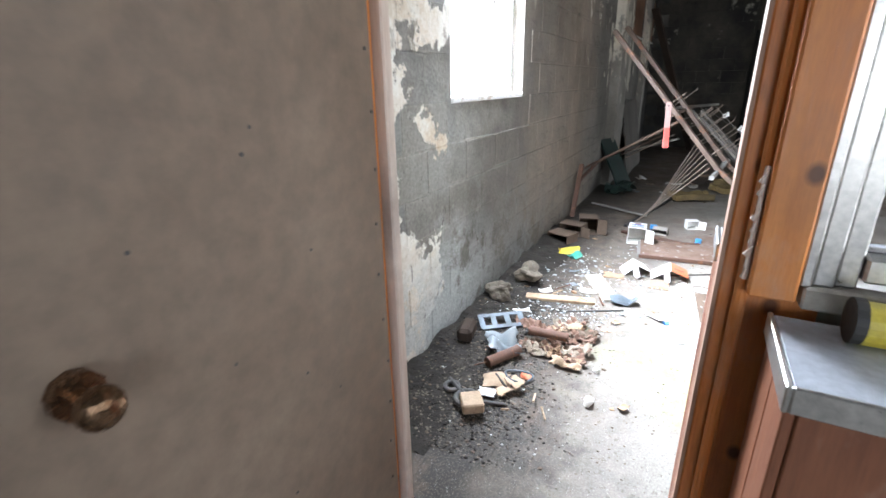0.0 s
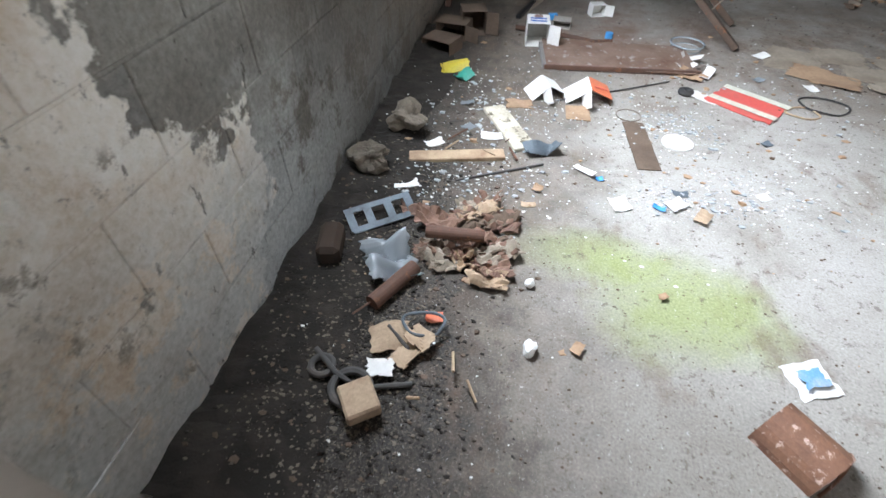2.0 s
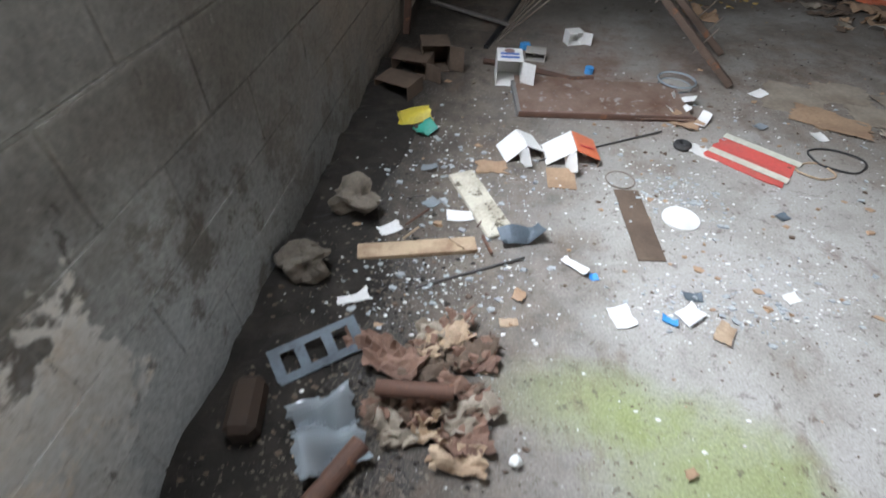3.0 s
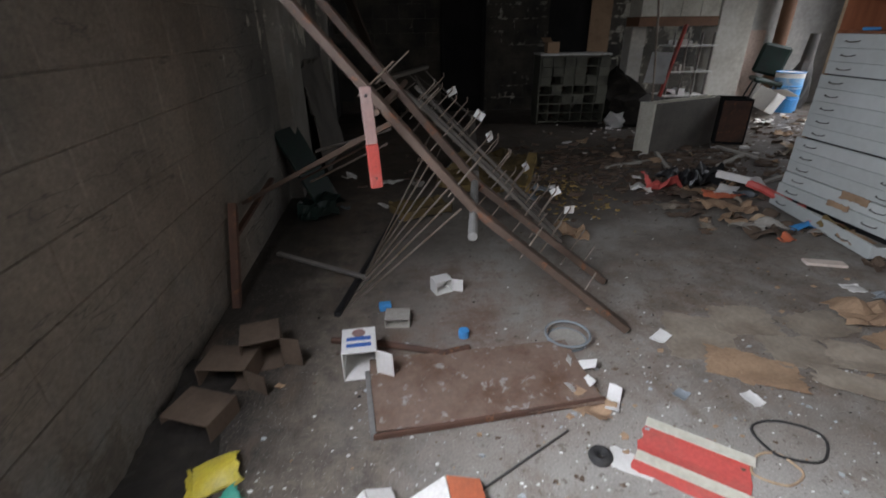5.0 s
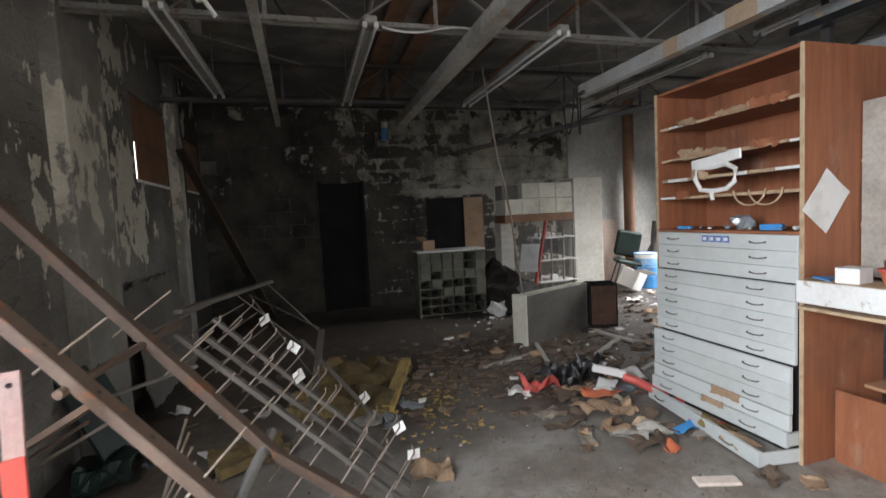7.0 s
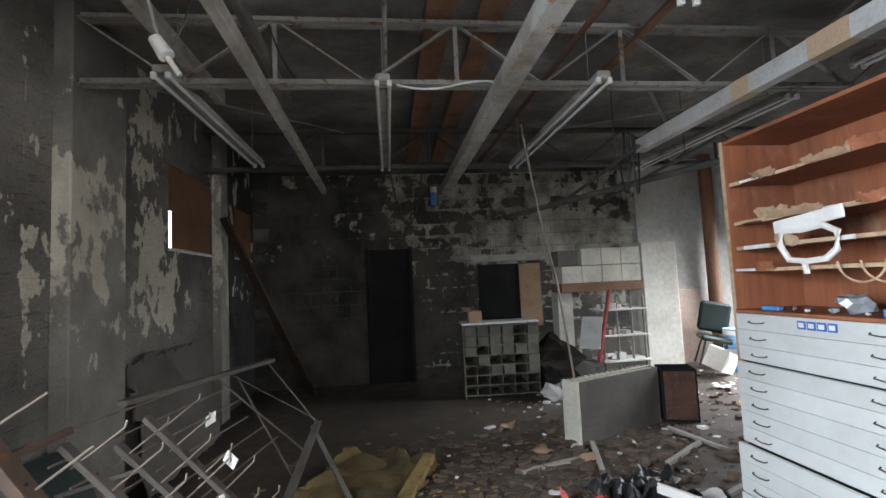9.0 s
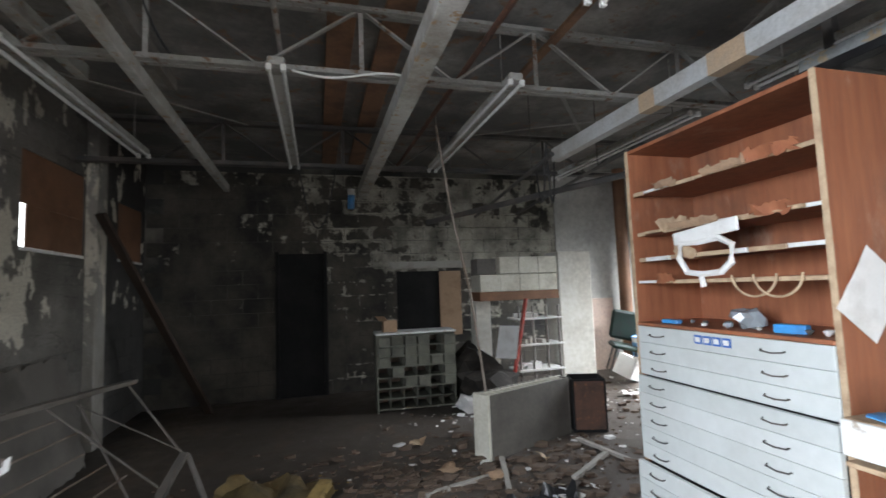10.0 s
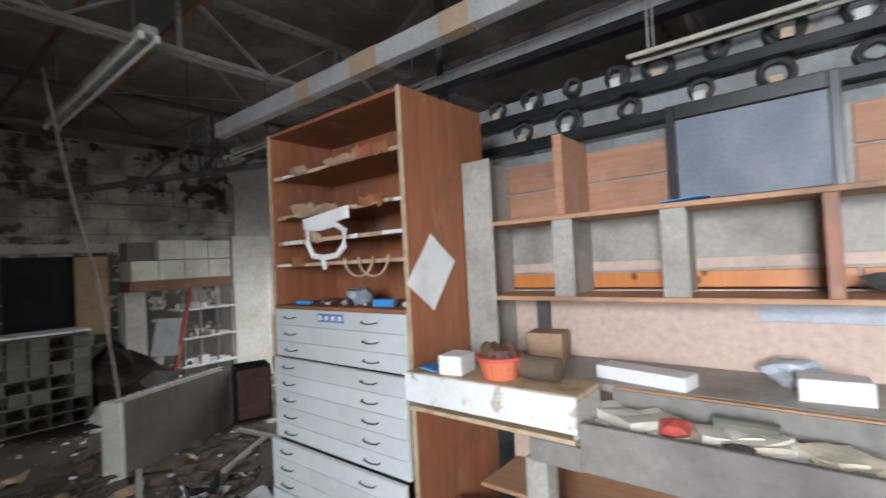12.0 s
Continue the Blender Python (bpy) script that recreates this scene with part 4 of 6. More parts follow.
# end frame of the rack, and battens fallen across it
for p, q, w in (((-0.24, 5.5, 1.02), (0.115, 6.69, 1.0), 0.05), ((0.47, 6.37, 0.64), (0.37, 5.5, 0.34), 0.045), ((0.1, 6.66, 0.98), (0.47, 6.38, 0.62), 0.014), ((-0.05, 6.1, 1.0), (0.44, 6.2, 0.5), 0.018), ((0.0, 6.3, 0.97), (0.4, 6.0, 0.42), 0.014), ((0.0, 6.25, 0.98), (0.46, 6.36, 0.66), 0.012)):
    part("end_frame_bar", bar(p, q, w, w * 0.5, bev=0.003), "dim_steel", rack)
for k in range(6):
    p = Vector((-0.3 + 0.07 * k, 5.05, 0.99 - 0.075 * k))
    part("grid_wire", rod(p, p + Vector((0.22, 1.0 + 0.05 * (k % 3), 0.02)), 0.005, seg=6), "wire", rack)
for k in range(3):
    p = Vector((-0.72 + 0.05 * k, 4.82 + 0.03 * k, 0.62 - 0.02 * k))
    part("grid_wire", rod(p, p + Vector((0.42, -0.36, 0.27)), 0.006, seg=6), "rail" if k % 2 else "wire", rack)
for p, q in (((0.8, 6.05, 0.04), (0.3, 7.15, 0.4)), ((-0.75, 5.9, 0.5), (-0.2, 5.6, 0.7)), ((-0.95, 5.2, 0.02), (-0.35, 4.75, 0.05))):
    t = thing("broken_batten", "dusty broken batten propped in the rubbish", "batten", group="broken battens")
    part("stick", bar(p, q, 0.03, 0.02, bev=0.003), "grime", t)
t = thing("leaning_plank", "dark plank leaning against the boarded window", "plank")
part("board", bar((-0.14, 10.0, 0.02), (-0.93, 8.86, 2.36), 0.13, 0.035, bev=0.003), "char", t)

# ---- parts cabinet ----
cab = thing("parts_cabinet", "tall red-brown plywood cabinet, white flat drawers below open broken shelves", "cabinet")
CX, CY0, CY1, CT, CD = 2.9, 4.66, 5.72, 2.225, 1.262
part("side_panel", box(CX, CX + 0.6, CY0, CY0 + 0.02, 0, CT, 0.002), "cab_wood", cab)
part("side_panel", box(CX, CX + 0.6, CY1 - 0.02, CY1, 0, CT, 0.002), "cab_wood", cab)
part("back_panel", box(CX + 0.43, CX + 0.445, CY0 + 0.021, CY1 - 0.021, 0, CT - 0.02), "cab_wood", cab)
part("top_panel", box(CX + 0.002, CX + 0.6, CY0 + 0.021, CY1 - 0.021, CT - 0.02, CT, 0.002), "cab_wood", cab)
part("carcass", box(CX + 0.02, CX + 0.42, CY0 + 0.022, CY1 - 0.022, 0.0, CD - 0.02), "black", cab)
part("counter_shelf", box(CX - 0.012, CX + 0.42, CY0 + 0.021, CY1 - 0.021, CD - 0.018, CD, 0.003), "cab_wood", cab)
for k, z in enumerate((1.475, 1.6, 1.74, 1.965)):
    s = part("shelf", box(CX + 0.03, CX + 0.42, CY0 + 0.022, CY1 - 0.022, z, z + 0.012), "cab_wood", cab)
    y = CY0 + 0.03
    j = 0
    while y < CY1 - 0.05:
        n = 0.06 + 0.16 * rnd.random()
        n = min(n, CY1 - 0.03 - y)
        part("splintered_edge", box(CX + 0.002 + 0.02 * rnd.random(), CX + 0.0295, y, y + n - 0.002, z - 0.002 - 0.008 * rnd.random(), z + 0.0125, 0.002), "raw_edge" if rnd.random() < 0.85 else "glaze", s)
        y += n
for j, (z0, w) in enumerate(((1.735, 0.3), (1.96, 0.22), (1.745, 0.2), (1.955, 0.24), (1.735, 0.16), (1.6, 0.12), (1.96, 0.14), (1.475, 0.12))):
    y = CY0 + (0.5, 0.08, 0.62, 0.3, 0.1, 0.55, 0.66, 0.7)[j]
    lip = sheet(w, 0.035 + 0.012 * (j % 3), 0.005, 0.012, 7 * j + 3, 12, 5, 0.035)
    lip.transform(Matrix.Translation((CX - 0.008, y + 0.12, z0 + 0.02)) @ Euler((radians(70), 0, radians(90))).to_matrix().to_4x4())
    part("torn_lip", lip, ("card", "cab_wood", "raw_edge")[j % 3], cab, "torn splintered veneer strip")
for s in (CY0 - 0.001, CY1 - 0.021):
    part("edge_lipping", box(CX - 0.006, CX - 0.0005, s, s + 0.022, 0, CT), "raw_edge", cab, "chipped pale edge strip")
h = CD / 14.2
for k in range(14):
    z1 = CD - 0.02 - k * (h - 0.001)
    out = 0.0 if k < 3 else 0.022 if k < 8 else 0.055 if k < 11 else (0.06, 0.08, 0.1)[k - 11]
    tilt = 0.0 if k < 11 else 0.02
    fr = part("drawer", box(CX - 0.012 - out, CX + 0.012 - out, CY0 + 0.024, CY1 - 0.024, z1 - h + (0.008 if k in (2, 7, 10) else 0.0025), z1, 0.002), "drawer", cab)
    if k == 13:
        fr.matrix_basis = Matrix.Translation((CX, CY1, 0)) @ Matrix.Rotation(radians(-8), 4, "Z") @ Matrix.Translation((-CX, -CY1, 0))
    if k == 13:
        TZ = z1 - h + 0.012
    if out > 0.07:
        part("tray", box(CX + 0.0125 - out, CX + 0.3 - out, CY0 + 0.04, CY1 - 0.04, z1 - h + 0.006, z1 - h + 0.012), "grey_wood", fr)
        part("tray_side", box(CX + 0.0125 - out, CX + 0.3 - out, CY0 + 0.026, CY0 + 0.038, z1 - h + 0.006, z1 - 0.012), "drawer", fr)
        part("tray_side", box(CX + 0.0125 - out, CX + 0.3 - out, CY1 - 0.038, CY1 - 0.026, z1 - h + 0.006, z1 - 0.012), "drawer", fr)
    for y in (CY0 + 0.25, CY1 - 0.17):
        zz = z1 - h / 2
        x = CX - 0.013 - out
        part("handle", sweep([(x, y - 0.05, zz + 0.004), (x - 0.014, y - 0.045, zz), (x - 0.016, y, zz - 0.005), (x - 0.014, y + 0.045, zz), (x, y + 0.05, zz + 0.004)], 0.0034, 6), "dark_steel", fr, "dark steel bow handle")
for k, (y, z, w, hh) in enumerate(((CY0 + 0.42, 0.262, 0.2, 0.05), (CY0 + 0.5, 0.185, 0.17, 0.04))):
    b = sheet(w, hh, 0.003, 0.006, 91 + k, 10, 4, 0.02)
    b.transform(Matrix.Translation((CX - 0.075 - 0.02 * k, y, z)) @ Euler((radians(78), 0, radians(-90))).to_matrix().to_4x4())
    part("torn_facing", b, "card", cab, "torn orange-brown card facing")
# blue badge of plain shapes on the top drawer
for k in range(4):
    y = CY1 - 0.42 - 0.052 * k
    part("badge_bar", box(CX - 0.0145, CX - 0.0125, y - 0.045, y, CD - 0.075, CD - 0.035), "ink", cab, "blue badge block")
    part("badge_bar", box(CX - 0.0165, CX - 0.0148, y - 0.036, y - 0.008, CD - 0.066, CD - 0.044), "glaze", cab, "white badge stroke")
b = sheet(0.27, 0.21, 0.002, 0.004, 3, 6, 6)
b.transform(Matrix.Translation((CX + 0.14, CY0 - 0.006, 1.415)) @ Euler((radians(90), 0, 0)).to_matrix().to_4x4() @ Matrix.Rotation(radians(52), 4, "Z"))
single("pinned_paper", b, "glaze", "white paper sheet pinned askew on the cabinet side", "paper")
t = thing("instrument_bezel", "broken white plastic frame hanging from the cabinet shelf", "plastic frame")
part("frame", sweep([(CX - 0.03, y, z) for y, z in ((5.32, 1.66), (5.335, 1.59), (5.29, 1.52), (5.2, 1.508), (5.1, 1.515), (5.045, 1.555), (5.035, 1.63), (5.1, 1.665), (5.22, 1.655))], 0.015, 6, True), "glaze", t)
part("wing", bar((CX - 0.03, 5.36, 1.682), (CX - 0.034, 4.995, 1.715), 0.014, 0.06, bev=0.004), "glaze", t, "torn white plastic wing")
part("lug", bar((CX - 0.03, 5.21, 1.505), (CX - 0.03, 5.2, 1.45), 0.02, 0.02, bev=0.003), "glaze", t)
t = thing("wire_loops", "brown wire looped over the cabinet shelf", "wire")
for k in range(2):
    part("loop", sweep([(CX - 0.02, 4.86 + 0.1 * k + 0.1 * math.cos(a), 1.5 + 0.09 * math.sin(a)) for a in (math.pi + math.pi * j / 12 for j in range(13))], 0.005, 6), "raw_edge", t)

# ---- workbench along the boarded partition ----
def pane_wall():
    w = thing("bench_partition", "boarded partition of pinkish panels and bare planks behind the bench", "partition", kind="structure")
    x = 3.6
    part("panel", box(x, x + 0.03, 1.2, 4.62, 0, 1.29), "pink", w)
    part("panel", box(x, x + 0.03, 1.2, 4.62, 1.3, 1.62), "grey_wood", w)
    for k, (z0, z1) in enumerate(((1.3, 1.37), (1.64, 1.784), (1.787, 1.93))):
        part("plank", box(x - 0.012, x - 0.001, 3.78, 4.6, z0, z1 - 0.004, 0.003), "brown_board" if k else "pine", w)
        part("plank", box(x - 0.012, x - 0.001, 1.3, 3.2, z0, z1 - 0.004, 0.003), "brown_board" if k else "pine", w)
        if k == 0:
            part("plank", box(x - 0.012, x - 0.001, 3.21, 3.77, z0, z1 - 0.004, 0.003), "pine", w)
            part("plank", box(x - 0.01, x - 0.001, 1.3, 4.6, 1.375, 1.42, 0.003), "pink", w)
    part("panel", box(x, x + 0.03, 1.2, 4.62, 1.63, 1.93), "grey_wood", w)
    return w


pane_wall()
sh = thing("wall_shelves", "dusty pale board shelves with grey uprights above the bench", "shelf")
for z in (1.285, 1.63):
    part("shelf_board", box(3.3, 3.586, 1.3, 4.66, z - 0.02, z, 0.003), "shelf_wood", sh)
for y, z0, z1, mt in ((4.57, 1.0, 1.93, "grey_wood"), (4.145, 1.63, 1.97, "brown_board"), (4.145, 1.286, 1.609, "grey_wood"), (3.715, 1.286, 1.609, "grey_wood"), (3.275, 1.286, 1.609, "cab_wood"), (2.4, 1.286, 1.609, "grey_wood")):
    part("upright", box(3.31, 3.585, y - 0.012, y + 0.012, z0, z1 - 0.0005, 0.002), mt, sh)
    fw = 0.08 if y > 4.5 else 0.02 if z1 > 1.96 or mt == "cab_wood" else 0.045
    part("face_board", box(3.295, 3.309, y - fw, y + fw, z0, z1 - 0.0005, 0.002), mt, sh)
bb = thing("blackboard", "blue-grey blackboard in a dark frame standing on the shelf", "blackboard")
part("board", box(3.5, 3.512, 3.26, 3.73, 1.65, 1.97), "slate", bb)
for y0, y1, z0, z1 in ((3.225, 3.259, 1.632, 2.03), (3.731, 3.765, 1.632, 2.03), (3.26, 3.73, 1.972, 2.03), (3.26, 3.73, 1.632, 1.649)):
    part("frame", box(3.485, 3.52, y0, y1, z0, z1, 0.003), "black", bb)
bench = thing("workbench", "long workbench with white boxed end and grey painted apron", "workbench")
part("worktop", box(3.18, 3.598, 1.3, 4.64, 0.945, 0.975, 0.004), "grey_wood", bench)
part("lip", box(3.15, 3.179, 1.3, 3.915, 0.915, 0.975, 0.003), "shelf_wood", bench)
part("end_top", box(2.85, 3.04, 3.92, 4.655, 1.0, 1.018, 0.003), "raw_edge", bench, "scuffed pale end top")
part("end_front", box(2.835, 2.849, 3.92, 4.655, 0.9, 1.016, 0.003), "white_paint", bench, "white painted front board")
part("end_side", box(2.85, 3.04, 3.92, 3.94, 0.88, 0.999, 0.003), "grey_wood", bench)
part("end_base", box(2.845, 3.179, 3.93, 4.655, 0.862, 0.879, 0.003), "raw_edge", bench)
part("apron", box(2.84, 2.862, 1.3, 3.915, 0.79, 0.94, 0.003), "grime", bench, "grey painted apron board")
part("apron_end", box(2.852, 2.87, 3.918, 4.1, 0.78, 0.858, 0.003), "grime", bench)
part("trough", box(2.863, 3.14, 1.3, 3.915, 0.815, 0.83), "grey_wood", bench)
part("trough_back", box(3.141, 3.149, 1.3, 3.915, 0.74, 0.97), "grime", bench)
part("leg", box(2.87, 2.95, 4.05, 4.13, 0, 0.779, 0.004), "grey_wood", bench)
part("leg", box(2.87, 2.95, 1.6, 1.68, 0, 0.779, 0.004), "grey_wood", bench)
part("lower_shelf", box(3.25, 3.59, 1.4, 4.6, 0.4, 0.42, 0.003), "shelf_wood", bench)
part("end_panel", box(3.1, 3.12, 4.2, 4.64, 0.0, 0.399), "cab_wood", bench)

# ---- burnt end of the room ----
pg = thing("pigeonhole_cabinet", "grimy green-grey pigeonhole cabinet with pale top against the sooty wall", "cabinet", pose(1.86, 9.2, 0, 0, 0, -3))
part("top", box(-0.01, 0.99, -0.02, 0.4, 0.93, 0.955, 0.003), "white_paint", pg, "pale worn top")
part("side", box(0, 0.02, 0, 0.38, 0, 0.929), "pigeon", pg)
part("side", box(0.96, 0.98, 0, 0.38, 0, 0.929), "pigeon", pg)
part("back", box(0.021, 0.959, 0.36, 0.38, 0, 0.929), "dark_card", pg)
for k in range(8):
    part("shelf", box(0.021, 0.959, 0.0, 0.358, 0.03 + 0.125 * k, 0.045 + 0.125 * k), "pigeon", pg)
for k in range(1, 6):
    part("divider", box(0.98 * k / 6 - 0.005, 0.98 * k / 6 + 0.005, 0.002, 0.357, 0.046, 0.919), "pigeon", pg)
rnd = random.Random(9)
for r in range(2, 7):
    for c in range(6):
        if rnd.random() < (0.72 if r > 3 else 0.35):
            x, z = 0.021 + 0.1625 * c, 0.047 + 0.125 * r
            o = rnd.uniform(-0.03, 0.02)
            part("drawer", box(x + 0.006, x + 0.148, o, o + 0.3, z, z + 0.105, 0.002), "pigeon", pg)
t = thing("cardboard_box", "small brown carton on top of the pigeonhole cabinet", "box")
part("body", box(1.96, 2.13, 9.25, 9.4, 0.957, 1.1, 0.003), "card", t)
part("flap", bar((1.96, 9.25, 1.1), (1.91, 9.21, 1.16), 0.15, 0.004), "card", t)

# the opening is a flat black sheet on the wall, painted for its dark depth
hatch = thing("wall_hatch", "opening in the burnt wall drawn as a flat black sheet, half boarded", "hatch", kind="structure")
part("opening", box(2.36, 3.2, YF - 0.036, YF - 0.031, 0.78, 1.75), "near_black", hatch)
part("board", box(3.03, 3.38, YF - 0.06, YF - 0.037, 0.74, 1.74, 0.003), "card", hatch)
part("lintel", box(2.25, 3.62, YF - 0.08, YF - 0.031, 1.79, 1.9, 0.004), "grey_wood", hatch)
# black sheet and jambs stand in for the shade of a doorway recess
door2 = thing("door_2", "doorway recess in the burnt wall, its shade drawn as a flat black sheet", "door", kind="structure")
part("door_leaf", box(0.65, 1.27, YF - 0.05, YF - 0.031, 0.0, 2.05, 0.003), "near_black", door2)
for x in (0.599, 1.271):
    part("jamb", box(x, x + 0.05, YF - 0.08, YF - 0.031, 0, 2.08, 0.003), "near_black", door2)
t = thing("paint_can", "dark blue tin hanging high on the burnt wall", "tin")
part("body", rod((1.67, 10.3, 2.68), (1.68, 10.3, 2.88), 0.05), "blue", t)
part("lid", rod((1.68, 10.3, 2.881), (1.68, 10.3, 2.97), 0.052), "glaze", t)
part("hanger", rod((1.68, 10.3, 2.97), (1.68, 10.3, ZC), 0.005), "dark_steel", t)

# steel cabinet lying on its side
sl = thing("steel_casing", "grimy steel casing standing on edge, cream end and ribbed top", "casing", pose(2.57, 7.3, 0, 0, 0, 23))
part("end", box(0.0, 0.03, 0, 0.19, 0, 0.55, 0.003), "cream", sl, "cream enamel end")
part("face", box(0.031, 1.1, 0, 0.012, 0.0, 0.545, 0.003), "dim_steel", sl)
part("back", box(0.031, 1.1, 0.178, 0.19, 0, 0.545, 0.003), "grime", sl)
part("end", box(1.101, 1.12, 0, 0.19, 0, 0.545, 0.003), "grime", sl)
part("deck", box(0.031, 1.1, 0.013, 0.177, 0.48, 0.49), "dark_card", sl)
for k in range(14):
    part("rib", box(0.05 + 0.075 * k, 0.062 + 0.075 * k, 0.013, 0.177, 0.491, 0.548, 0.001), "cream", sl)
part("rim", box(0.031, 1.1, 0.085, 0.1, 0.5485, 0.556), "cream", sl)
bn = thing("waste_bin", "dark square bin with reddish worn front", "bin", pose(3.63, 7.73, 0, 0, 0, -20))
b = bmesh.new()
for x0, x1, y0, y1 in ((0, 0.33, 0, 0.012), (0, 0.33, 0.288, 0.3), (0, 0.012, 0.0125, 0.2875), (0.318, 0.33, 0.0125, 0.2875)):
    box(x0, x1, y0, y1, 0, 0.52, 0.002, b)
box(0.0125, 0.3175, 0.0125, 0.2875, 0, 0.3, bm=b)
part("body", b, "near_black", bn)
part("front_panel", box(0.02, 0.31, -0.004, -0.001, 0.03, 0.5, 0.001), "rust", bn, "dark rust-red worn panel")

# white pigeonholes and shelf beside the pier
wc = thing("white_wall_boxes", "two rows of white boxes on a dark shelf by the pier", "box rack")
part("shelf", box(3.27, 4.44, 9.35, 9.75, 1.28, 1.4, 0.003), "ply_dark", wc)
for r in range(2):
    for c in range(4):
        x = 3.29 + 0.287 * c
        if r == 1 and c == 0:
            part("box", box(x, x + 0.28, 9.48, 9.74, 1.64, 1.86, 0.004), "grime", wc)
            continue
        part("box", box(x, x + 0.282, 9.36, 9.74, 1.402 + 0.238 * r, 1.632 + 0.238 * r, 0.005), "cream", wc)
part("upright", box(3.26, 3.47, 9.5, 9.74, 0, 1.279, 0.003), "plaster", wc)
ms = thing("metal_shelf_unit", "pale metal shelf unit heaped with white paper by the pier", "shelf")
for x in (3.75, 3.95, 4.15, 4.33):
    part("post", rod((x, 9.2, 0), (x, 9.2, 1.2), 0.016), "grime", ms)
for z in (0.35, 0.68, 1.02):
    part("shelf_board", box(3.7, 4.36, 9.12, 9.5, z, z + 0.02, 0.002), "glaze", ms)
for k in range(9):
    p = pose(3.78 + 0.07 * (k % 5), 9.25, (0.37, 0.7, 1.04)[k % 3], 0, 0, 30 * k)
    single("paper_bundle", box(-0.07, 0.07, -0.05, 0.05, 0, 0.05 + 0.012 * (k % 4), 0.004), ("white_card", "grey_wood", "glaze")[k % 3], "bundle of pale papers on the metal shelf", "paper", p, "paper bundles")
t = thing("red_bar", "red painted steel bar leaning by the shelf unit", "bar")
part("bar", bar((3.52, 9.06, 0.02), (3.8, 9.06, 1.3), 0.06, 0.03, bev=0.003), "red", t)
t = thing("white_sheet_metal", "white sheet metal panel leaning in the rubbish", "panel")
part("panel", bar((3.5, 9.1, 0.55), (3.62, 9.22, 0.95), 0.28, 0.01, bev=0.003), "glaze", t)
for k, (x, y, z, s) in enumerate(((3.25, 9.0, 0, 0.35), (3.1, 9.5, 0, 0.45), (3.5, 9.3, 0, 0.3), (2.9, 8.85, 0, 0.14), (4.5, 9.0, 0, 0.12))):
    single("refuse_mound", lump(s, s * 0.7, s * 0.7, k + 3, 0.5), ("soil", "soil", "dark_card", "white_card", "stone")[k], "dark heap of rubbish by the burnt wall", "rubbish", pose(x, y, z), "refuse mounds")

# bright bay beyond the pier
dr = thing("oil_drum", "blue and white steel drum in the bright bay", "drum", pose(6.12, 9.75, 0))
for k, (z0, z1, mt) in enumerate(((0.0, 0.36, "blue"), (0.361, 0.52, "pale_blue"), (0.521, 0.6, "glaze"))):
    part("band", rod((0, 0, z0), (0, 0, z1), 0.2, seg=28), mt, dr)
for z in (0.2, 0.4, 0.6):
    part("rib", ring(0.2, 0.01, z - 0.01), "blue", dr)
ch = thing("office_chair", "dark green vinyl chair tipped in the bay", "chair", pose(5.78, 9.95, 0.06, 0, 12, -25))
part("seat", box(-0.22, 0.22, -0.22, 0.22, 0.36, 0.44, 0.03), "dark_green", ch)
part("backrest", box(-0.22, 0.22, 0.2, 0.28, 0.48, 0.95, 0.04), "dark_green", ch)
for x in (-0.18, 0.18):
    for y in (-0.18, 0.18):
        part("leg", rod((x, y, -0.02), (x * 0.8, y * 0.8, 0.36), 0.014), "dark_steel", ch)
t = thing("torn_carton", "torn white carton open beside the drum", "box", pose(5.6, 9.45, 0.25, 20, 15, 30))
part("body", box(-0.18, 0.18, -0.14, 0.14, -0.18, 0.12, 0.004), "white_card", t)
part("flap", bar((-0.18, -0.14, 0.12), (-0.26, -0.34, 0.2), 0.3, 0.005), "white_card", t)
part("flap", bar((0.18, 0.14, 0.12), (0.36, 0.3, 0.1), 0.26, 0.005), "pink", t)
t = thing("brown_pipe_column", "brown rusty pipe column against the grey wall", "column")
part("tube", rod((6.26, 10.35, 0), (6.26, 10.35, ZC), 0.1, seg=20), "ply_dark", t)
t = thing("motor_casing", "dark cast motor casing standing on the floor", "casing", pose(6.5, 9.95, 0))
part("body", lump(0.17, 0.15, 0.45, 21, 0.25), "dark_steel", t)
part("dome", rod((0, 0, 0.75), (0.02, 0, 1.15), 0.09, seg=16, r2=0.07), "dark_steel", t)
t = thing("pink_board", "pinkish board standing against the far wall", "board")
part("panel", box(5.45, 6.1, YF - 0.1, YF - 0.064, 0, 1.2, 0.003), "pink", t)

# ---- things on the bench ----
bk = thing("tool_basket", "red plastic basket of rusty parts on the bench end", "basket", pose(2.95, 4.26, 1.018))
part("body", rod((0, 0, 0), (0, 0, 0.078), 0.066, seg=18, r2=0.086), "orange_card", bk)
part("rim", ring(0.086, 0.007, 0.068), "red_card", bk)
for k in range(5):
    bit = part("loose_tool", lump(0.03, 0.03, 0.03, k, 0.5), "rust", bk)
    bit.location = (0.04 * math.cos(k * 1.3), 0.04 * math.sin(k * 1.3), 0.062)
single("white_carton", box(-0.06, 0.06, -0.05, 0.05, 0, 0.075, 0.003), "white_card", "small white carton on the bench end", "box", pose(2.93, 4.45, 1.018, 0, 0, 8))
single("round_tin", rod((0, -0.07, 0.045), (0, 0.07, 0.045), 0.042, seg=18), "dark_card", "rusty brown tin lying on the bench", "tin", pose(2.97, 4.1, 1.018))
single("brown_carton", box(-0.07, 0.07, -0.08, 0.08, 0, 0.14, 0.003), "card", "brown carton at the back of the bench", "box", pose(3.42, 4.3, 0.975, 0, 0, 12))
